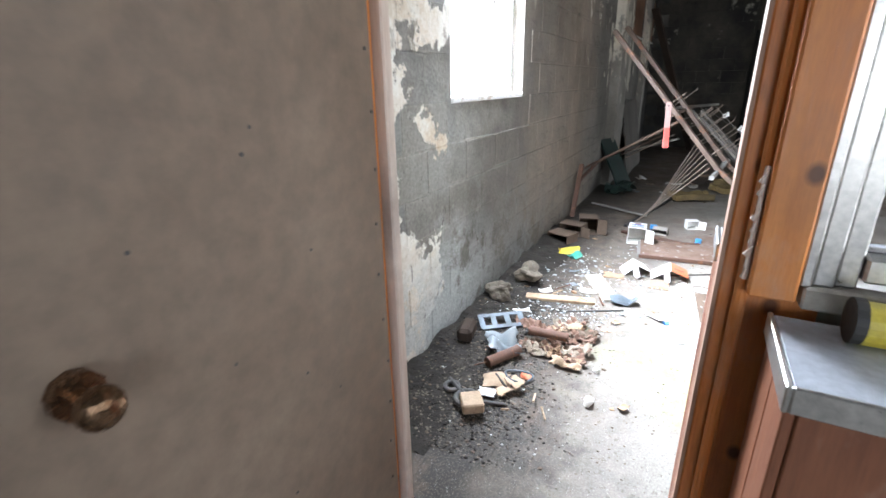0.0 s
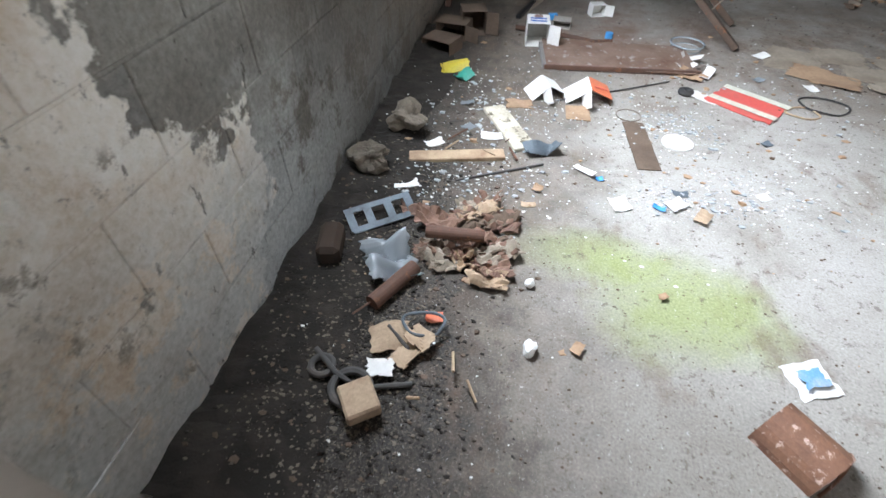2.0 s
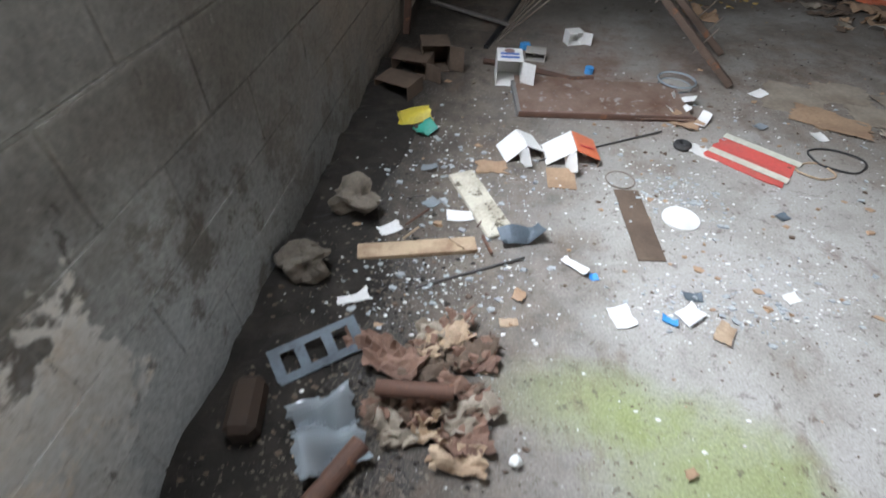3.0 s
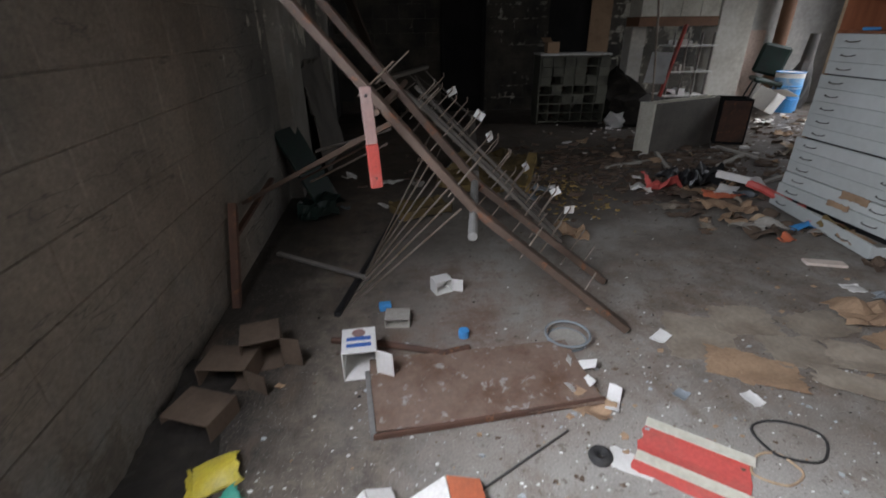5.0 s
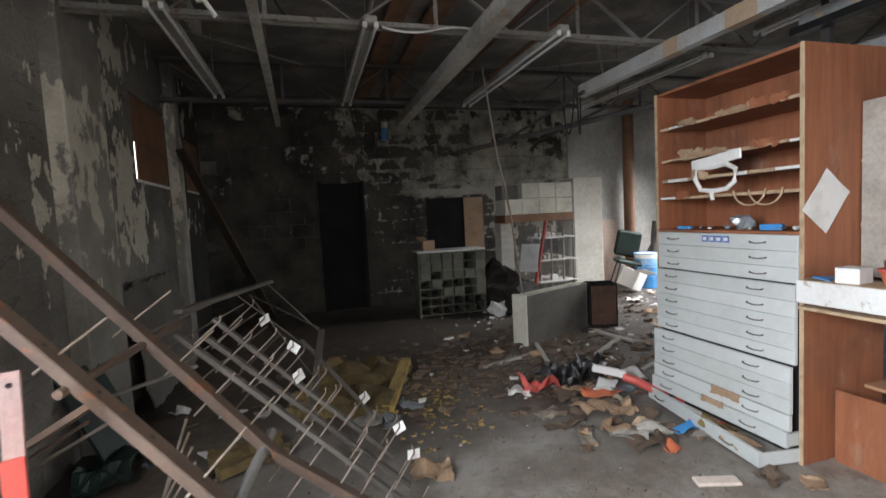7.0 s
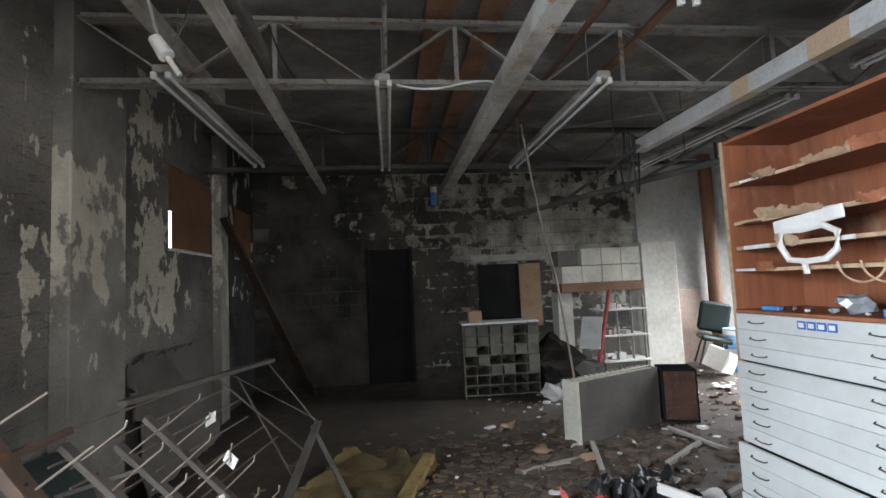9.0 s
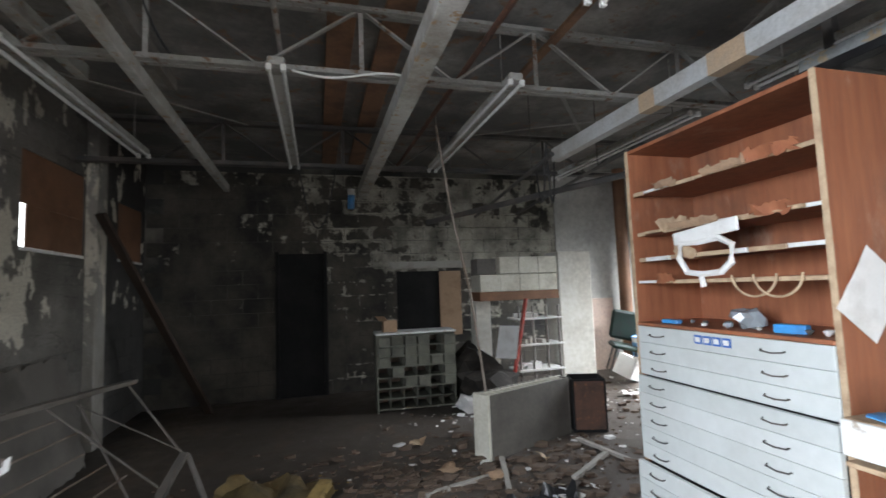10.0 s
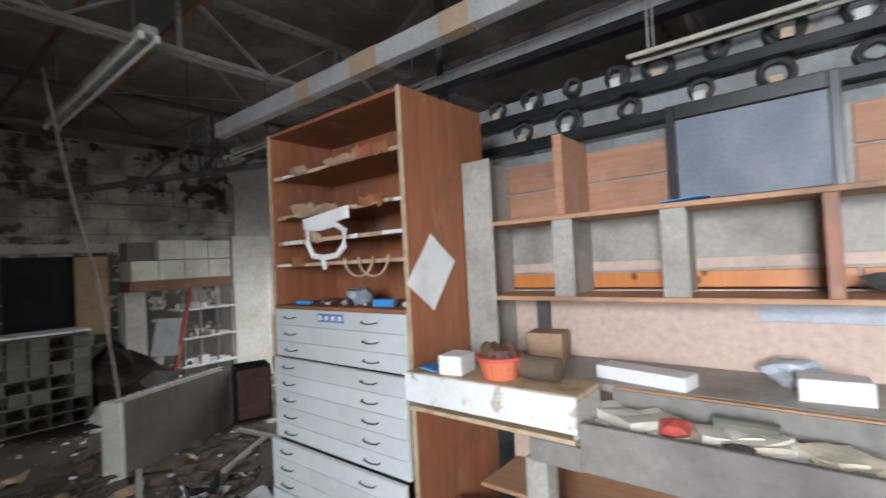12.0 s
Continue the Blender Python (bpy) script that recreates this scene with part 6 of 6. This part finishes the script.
for k, (x, y, w, d, r, mt) in enumerate(((-0.08, 2.66, 0.1, 0.035, -40, "white_card"), (-0.02, 2.62, 0.03, 0.03, 10, "blue"), (0.05, 2.46, 0.07, 0.08, 20, "white_card"), (0.2, 2.47, 0.05, 0.03, -20, "blue"), (0.27, 2.5, 0.09, 0.06, 40, "white_card"), (0.3, 2.58, 0.06, 0.04, 0, "galv"), (0.36, 2.44, 0.08, 0.05, 60, "beige"), (-0.3, 2.39, 0.06, 0.03, 10, "beige"), (-0.27, 2.5, 0.05, 0.04, 70, "card"), (-0.36, 2.22, 0.07, 0.03, 10, "beige"), (0.62, 2.62, 0.06, 0.04, 25, "white_card"), (0.75, 3.05, 0.05, 0.04, 25, "galv"), (0.15, 2.0, 0.03, 0.02, 25, "card"), (-0.12, 1.75, 0.04, 0.03, 60, "card"), (-0.55, 1.78, 0.05, 0.04, 10, "orange_card"), (-0.5, 2.86, 0.1, 0.05, 10, "white_card"), (-0.62, 2.92, 0.06, 0.05, 50, "poly"), (-0.75, 2.75, 0.08, 0.05, 35, "white_card"), (-0.66, 3.15, 0.07, 0.04, 5, "poly"), (-0.8, 2.42, 0.1, 0.06, 25, "white_card"), (1.16, 3.7, 0.06, 0.07, 15, "white_card"), (1.01, 4.11, 0.09, 0.06, 30, "white_card"), (0.9, 3.75, 0.05, 0.05, 30, "poly"))):
    strewn("paper_scrap", "small torn scrap of litter", "litter", sheet(w, d, 0.002, 0.012, 400 + k, 5, 5, 0.008, 0.006), mt, x, y, r)
for k in range(14):
    p0 = Vector((-0.85 + 0.5 * rnd.random(), 1.4 + 1.7 * rnd.random(), 0.02))
    q0 = p0 + Vector((rnd.uniform(-0.1, 0.1), rnd.uniform(-0.1, 0.1), 0.012))
    single("twig", rod(p0, q0, 0.003 + 0.003 * rnd.random(), seg=6), ("dark_steel", "raw_edge", "rust")[k % 3], "thin twig or wire in the dirt", "twig", None, "twigs in the dirt")
# towards the cabinet
fm = thing("foam_slab", "rotten yellow foam slab", "foam", pose(0.72, 6.78, 0, 0, 0, -21))
part("slab", sheet(0.78, 1.1, 0.06, 0.06, 51, 20, 26, 0.07, freq=4), "foam", fm)
part("edge", bar((0.38, -0.5, 0.05), (0.36, 0.46, 0.11), 0.09, 0.05), "foam_edge", fm, "torn yellow foam edge")
strewn("foam_slab", "piece of yellow foam", "foam", sheet(0.4, 0.3, 0.06, 0.04, 52, 8, 8, 0.06), "foam", 0.0, 5.85, 20)
strewn("brown_flap", "curled brown cardboard", "card", sheet(0.22, 0.18, 0.004, 0.07, 53, ragged=0.03), "card", 1.0, 5.3, -10)
strewn("rubbish_bag", "torn black rubbish bag", "bag", sheet(0.62, 0.36, 0.004, 0.14, 54, 18, 12, 0.06, freq=9), "black", 2.56, 6.28, 4)
strewn("red_cloth", "orange-red plastic sheet", "sheet", sheet(0.3, 0.16, 0.004, 0.1, 55, ragged=0.04), "red_card", 2.13, 6.17, -10)
t = thing("red_handle_saw", "red plastic handled tool by the drawers", "tool", pose(2.78, 5.75, 0.02, 0, 0, -62))
part("handle", sweep([(-0.16, 0, 0.1), (-0.06, 0.02, 0.08), (0.04, 0.0, 0.06), (0.12, -0.03, 0.05), (0.15, 0.03, 0.04)], 0.032, 8), "red_card", t)
part("blade", box(-0.42, -0.14, -0.012, 0.012, 0.09, 0.15, 0.002), "white_card", t)
strewn("blue_wrapper", "bright blue plastic wrapper", "wrapper", sheet(0.22, 0.1, 0.003, 0.05, 56, ragged=0.02), "blue", 2.66, 5.2, 10)
strewn("orange_scrap", "orange-red plastic scrap", "scrap", sheet(0.11, 0.08, 0.004, 0.05, 57, ragged=0.02), "orange_card", 2.4, 5.05, 30)
strewn("timber_offcut", "short pale batten", "batten", box(-0.11, 0.11, -0.035, 0.035, 0, 0.018, 0.003), "pale_wood", 2.36, 4.7, -18)
strewn("white_scrap", "crumpled white scrap", "paper", sheet(0.1, 0.08, 0.003, 0.03, 58, ragged=0.02), "white_card", 2.28, 4.42, 0)
for k, (x, y, w, d, r, mt) in enumerate(((2.3, 5.72, 0.24, 0.18, 12, "card"), (2.46, 5.6, 0.18, 0.2, -20, "card"), (2.2, 5.95, 0.26, 0.14, 30, "dark_card"), (2.5, 5.9, 0.3, 0.12, -12, "orange_card"), (2.62, 6.0, 0.2, 0.15, 40, "white_card"), (2.38, 6.05, 0.2, 0.14, -35, "card"), (2.12, 5.62, 0.2, 0.1, 60, "dark_card"), (2.68, 5.86, 0.2, 0.1, 10, "galv"), (2.55, 5.42, 0.14, 0.1, 25, "dark_card"), (2.0, 5.3, 0.16, 0.07, 80, "card"), (2.6, 4.6, 0.16, 0.1, 10, "dark_card"), (2.75, 4.5, 0.12, 0.09, 50, "card"))):
    strewn("flattened_box", "flattened printed box among the litter", "box", sheet(w, d, 0.004, 0.035, 500 + k, 7, 6, 0.03, 0.015), mt, x, y, r, 0.003 * (k % 4))
rnd = random.Random(77)
for k in range(70):
    u = rnd.random()
    if k < 34:
        x, y = 1.9 + 1.1 * rnd.random(), 5.0 + 1.5 * rnd.random()
        if x > 2.68 and y < 5.8:
            x -= 0.5
    elif k < 55:
        x, y = 2.0 + 2.6 * rnd.random(), 6.5 + 2.2 * rnd.random()
        if 2.2 < x < 4.05 and 7.2 < y < 8.2:
            y -= 0.9
    else:
        x, y = 4.6 + 2.2 * rnd.random(), 7.6 + 1.6 * rnd.random()
    w = 0.06 + 0.16 * rnd.random()
    strewn("litter_scrap", "dirty scrap of cardboard and paper on the floor", "litter", sheet(w, w * rnd.uniform(0.4, 0.9), 0.003, 0.05, 100 + k, 5, 5, 0.03),
           ("card", "dark_card", "grey_wood", "dark_card", "mat", "white_card", "dark_card", "raw_edge", "mat")[k % 9], x, y, 360 * rnd.random(), 0.002 * (k % 5))
for k in range(22):
    x, y = -0.9 + 2.2 * rnd.random(), 5.9 + 1.4 * rnd.random()
    s = 0.02 + 0.05 * rnd.random()
    strewn("litter_scrap", "pale scrap among the rack rubbish", "litter", sheet(s * 3, s * 2, 0.004, 0.04, 300 + k, 4, 4, 0.02), ("glaze", "poly", "grey_wood", "galv")[k % 4], x, y, 360 * rnd.random(), 0.002 * (k % 4))
for k, (x, y, r) in enumerate(((2.2, 6.9, 10), (2.6, 7.0, 70), (3.3, 6.9, 30), (3.6, 7.2, 100), (3.4, 6.3, 20))):
    strewn("broken_batten", "short broken batten among the litter", "batten", bar((-0.3, 0, 0.015), (0.3, 0.03, 0.03), 0.04, 0.025), "grey_wood", x, y, r)
t = thing("plaster_sheet", "broken grey plasterboard sheet leaning at the wall foot", "plasterboard")
pb = sheet(1.45, 1.0, 0.014, 0.012, 93, 26, 16, 0.12, freq=2)
pb.transform(Matrix.Translation((-0.94, 7.75, 0.5)) @ Matrix.Rotation(radians(-9), 4, "Y") @ Euler((radians(90), 0, radians(90))).to_matrix().to_4x4())
part("board", pb, "dim_steel", t)
t = thing("green_tarp", "dark green crumpled tarpaulin", "tarpaulin", pose(-0.78, 5.95, 0))
part("sheet", sheet(0.3, 0.4, 0.01, 0.1, 71, 10, 10, 0.05), "dark_green", t)
t = thing("leaning_sheet_metal", "dark panel leaning at the wall", "panel")
part("board", bar((-0.74, 6.15, 0.0), (-1.04, 6.25, 0.6), 0.34, 0.02), "dark_green", t)
part("stiffener", bar((-0.71, 6.3, 0.03), (-1.02, 6.4, 0.6), 0.03, 0.03), "dark_steel", t)

# ---- chips, crumbs and soil that nobody could count ----
def bank_width(y):
    return 0.36 + 0.12 * noise.noise(Vector((0, y * 2.2, 0))) - 0.05 * max(0, y - 2.2)


def bank_height(u, y):
    h = (0.05 + 0.05 * max(0, 1.65 - y)) * (1 - u) ** 1.5 * (0.7 + 0.8 * noise.noise(Vector((u * 3, y * 6, 2)))) + 0.012 * noise.noise(Vector((u * 9, y * 25, 5))) * (1 - u)
    return max(h, 0.0)


def lift(x, y):
    """The height of the soil at a place."""
    u = (x - XL + 0.005) / bank_width(y)
    return bank_height(u, y) if u < 1 and 1.15 < y < 4.15 else 0.0


def chips(name, label, spots, sizes, material, seed):
    r = np.random.default_rng(seed)
    verts, faces = [], []
    for (x, y), s in zip(spots, sizes):
        a = r.random() * 6.28
        n = 4 + int(r.integers(0, 2))
        base = len(verts)
        h = s * (0.12 + 0.4 * r.random())
        tilt = (r.random() - 0.5) * 0.6 * s
        z = lift(x, y)
        for lvl in (0, 1):
            for k in range(n):
                q = a + 6.28 * k / n
                d = s * (0.45 + 0.9 * r.random())
                verts.append((x + d * math.cos(q), y + d * 0.7 * math.sin(q), z + 0.001 + lvl * (h + tilt * math.cos(q) * 0.5 + abs(tilt) * 0.5)))
        faces.append(tuple(base + n + k for k in range(n)))
        for k in range(n):
            faces.append((base + k, base + (k + 1) % n, base + n + (k + 1) % n, base + n + k))
    me = bpy.data.meshes.new(name)
    me.from_pydata(verts, [], faces)
    me.materials.append(M[material])
    return tagged(new(name, me), label, "debris", "", "stuff")


g = np.random.default_rng(5)


def cloud(n, cx, cy, sx, sy):
    return np.stack([g.normal(cx, sx, n), g.normal(cy, sy, n)], 1)


def keep(p):
    return p[(p[:, 0] > XL + 0.02) & (p[:, 1] > 1.2) & (p[:, 1] < YF - 0.1) & ~((p[:, 0] > 2.55) & (p[:, 1] < 5.8))]


s = keep(np.concatenate([cloud(450, -0.66, 2.3, 0.2, 0.6), cloud(1100, 0.3, 3.0, 0.5, 0.4), cloud(600, 1.2, 3.6, 0.5, 0.4), cloud(260, 0.2, 3.85, 0.3, 0.15), cloud(300, 0.3, 2.6, 0.7, 0.8), cloud(350, 2.2, 6.4, 1.0, 1.2), cloud(250, 1.2, 6.6, 0.25, 0.5), cloud(400, 4.4, 8.4, 1.2, 0.8), cloud(350, 0.35, 3.12, 0.09, 0.1), cloud(300, 0.28, 2.52, 0.1, 0.06), cloud(350, 0.66, 2.62, 0.14, 0.1), cloud(500, -0.45, 3.2, 0.2, 0.25), cloud(400, -0.5, 2.5, 0.15, 0.1)]))
chips("white_crumbs", "white crumbs of plaster and paper on the floor", s, 0.001 + 0.0075 * g.random(len(s)) ** 6, "glaze", 1)
s = keep(np.concatenate([cloud(5000, -0.86, 1.85, 0.15, 0.45), cloud(2200, -0.72, 1.5, 0.16, 0.2), cloud(500, 1.8, 4.0, 0.5, 0.5), cloud(700, 2.2, 6.8, 1.1, 1.1), cloud(300, 0, 5.0, 0.8, 0.8)]))
chips("dark_crumbs", "dark crumbs of soil and bark on the floor", s, 0.002 + 0.007 * g.random(len(s)) ** 5, "soil", 2)
s = keep(np.concatenate([cloud(500, -0.8, 1.75, 0.25, 0.45), cloud(250, 0.4, 3.3, 0.7, 0.6), cloud(300, 2.3, 6.0, 0.7, 0.8)]))
chips("brown_crumbs", "brown wood and rust flakes on the floor", s, 0.0025 + 0.011 * g.random(len(s)) ** 4, "dark_card", 3)
s = keep(cloud(260, 1.25, 6.4, 0.2, 0.45))
chips("foam_crumbs", "crumbs of yellow foam", s, 0.008 + 0.02 * g.random(len(s)) ** 2, "foam_edge", 4)
s = keep(np.concatenate([cloud(60, 2.7, 7.0, 0.9, 0.6), cloud(160, 5.1, 8.6, 0.8, 0.8), cloud(50, 2.8, 8.8, 0.4, 0.3)]))
chips("pale_rubble", "pale flat rubble and paper on the far floor", s, 0.012 + 0.05 * g.random(len(s)) ** 3, "white_card", 6)
s = keep(np.concatenate([cloud(1100, 2.2, 6.95, 0.9, 0.5), cloud(260, 4.6, 8.2, 1.2, 0.8)]))
chips("dark_rubble", "dark damp rubble on the far floor", s, 0.015 + 0.06 * g.random(len(s)) ** 3, "dark_card", 7)
s = keep(np.concatenate([cloud(2200, -0.82, 1.6, 0.17, 0.3), cloud(900, -0.78, 2.3, 0.14, 0.4)]))
chips("grey_grit", "grey grit and leaf crumbs in the damp soil", s, 0.0015 + 0.007 * g.random(len(s)) ** 5, "dirty_stone", 8)
s = keep(np.concatenate([cloud(600, -0.82, 1.65, 0.16, 0.35), cloud(350, -0.72, 2.2, 0.14, 0.35)]))
chips("leaf_litter", "rotten brown leaf and bark litter in the soil", s, 0.003 + 0.01 * g.random(len(s)) ** 4, "soil", 9)
s = keep(np.concatenate([cloud(1800, 0.3, 2.6, 0.6, 0.8), cloud(900, 1.4, 3.9, 0.6, 0.5), cloud(500, 0.1, 1.6, 0.35, 0.25)]))
chips("floor_specks", "tiny dark flakes of dirt and rust on the concrete", s, 0.001 + 0.0045 * g.random(len(s)) ** 4, "dark_card", 10)
s = keep(np.concatenate([cloud(160, 0.35, 3.1, 0.14, 0.14), cloud(120, 0.3, 2.52, 0.14, 0.07), cloud(90, 0.66, 2.62, 0.15, 0.1), cloud(200, -0.5, 3.1, 0.2, 0.25), cloud(150, -0.55, 2.5, 0.16, 0.12), cloud(120, 0.1, 3.9, 0.25, 0.12), cloud(80, 1.5, 3.6, 0.5, 0.3)]))
chips("glass_shards", "bluish broken glass and plastic shards on the concrete", s, 0.003 + 0.013 * g.random(len(s)) ** 3, "shard", 11)
s = keep(np.concatenate([cloud(120, 0.3, 2.9, 0.6, 0.6), cloud(100, 1.6, 4.0, 0.5, 0.4)]))
chips("card_shreds", "brown shreds of card on the concrete", s, 0.004 + 0.018 * g.random(len(s)) ** 3, "card", 12)
s = keep(np.concatenate([cloud(1500, -0.66, 1.5, 0.17, 0.22), cloud(1300, -0.6, 1.95, 0.16, 0.3), cloud(500, -0.62, 2.5, 0.16, 0.3)]))
chips("pale_grit", "pale grit and mortar crumbs scattered over the damp soil", s, 0.0015 + 0.006 * g.random(len(s)) ** 5, "dirty_stone", 13)
# bank of soil along the foot of the block wall
b = bmesh.new()
NY, NX = 110, 8
vs = {}
for j in range(NY + 1):
    y = 1.15 + 3.0 * j / NY
    wd = bank_width(y)
    for i in range(NX + 1):
        u = i / NX
        hgt = bank_height(u, y)
        vs[i, j] = b.verts.new((XL - 0.005 + wd * u, y, max(hgt, 0.0) + (0.002 if i < NX else -0.003)))
for j in range(NY):
    for i in range(NX):
        b.faces.new((vs[i, j], vs[i + 1, j], vs[i + 1, j + 1], vs[i, j + 1]))
tagged(new("soil_bank", put(b, "soil_bank", "soil")), "black damp soil banked along the wall foot", "soil", "", "stuff")


# ---- blocks of the walls ----
def block_mesh(name, w, material):
    b = box(-w / 2, w / 2, -0.03, 0.0, -0.099, 0.099, 0.003)
    return put(b, name, material)


def lay(parent, meshes, u0, u1, z1, place, skip, limit):
    n, row = 0, 0
    z = 0.1015
    while z < z1:
        u = u0 - (0.2 if row % 2 else 0.0)
        while u < u1:
            if u >= u0 - 0.001 and not skip(u, u + 0.406, z - 0.1, z + 0.1):
                m = place(u + 0.203, z) @ Matrix.Rotation(random.uniform(-0.004, 0.004), 4, "Z")
                ob = new("block", meshes)
                ob.parent = parent
                ob.matrix_basis = m
                n += 1
            u += 0.406
        z, row = z + 0.203, row + 1
    return n


def hits_window(u0, u1, z0, z1):
    return any(u1 > y0 + 0.004 and u0 < y1 - 0.004 and z1 > a + 0.004 and z0 < c - 0.004 for y0, y1, a, c in WIN)


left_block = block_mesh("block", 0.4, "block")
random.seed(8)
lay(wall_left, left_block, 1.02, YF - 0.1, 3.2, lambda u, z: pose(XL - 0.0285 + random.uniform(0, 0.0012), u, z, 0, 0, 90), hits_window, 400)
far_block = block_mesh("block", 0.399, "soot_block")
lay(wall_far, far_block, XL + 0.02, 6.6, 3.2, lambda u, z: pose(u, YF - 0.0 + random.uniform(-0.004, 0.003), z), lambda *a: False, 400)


# mortar squeezed proud of the blocks along the beds near the doorway
def bed(z, y0, y1, seed):
    b = bmesh.new()
    n = max(4, int((y1 - y0) / 0.05))
    rows = []
    for i in range(n + 1):
        y = y0 + (y1 - y0) * i / n
        hh = 0.004 + 0.006 * abs(noise.noise(Vector((y * 5, z * 9, seed))))
        o = max(0.0, 0.0015 - 0.0012 * max(0, y - 2) + 0.005 * noise.noise(Vector((y * 9, z * 7, seed + 4))))
        w = 0.004 * noise.noise(Vector((y * 3, z * 5, seed + 9)))
        rows.append([b.verts.new((XL - 0.0015 + d, y, z + w + s * hh)) for d, s in ((0.0, -1), (o, -0.5), (o, 0.5), (0.0, 1))])
    for a, c in zip(rows, rows[1:]):
        for k in range(3):
            b.faces.new((a[k], c[k], c[k + 1], a[k + 1]))
    return b


for k in range(1, 12):
    z = 0.203 * k
    spans = [(1.03, 2.9 + 0.5 * random.random())] if z < WIN[0][2] else [(1.03, WIN[0][0] - 0.01)]
    for y0, y1 in spans:
        part("mortar_bed", bed(z, y0, y1, k), "block", wall_left)
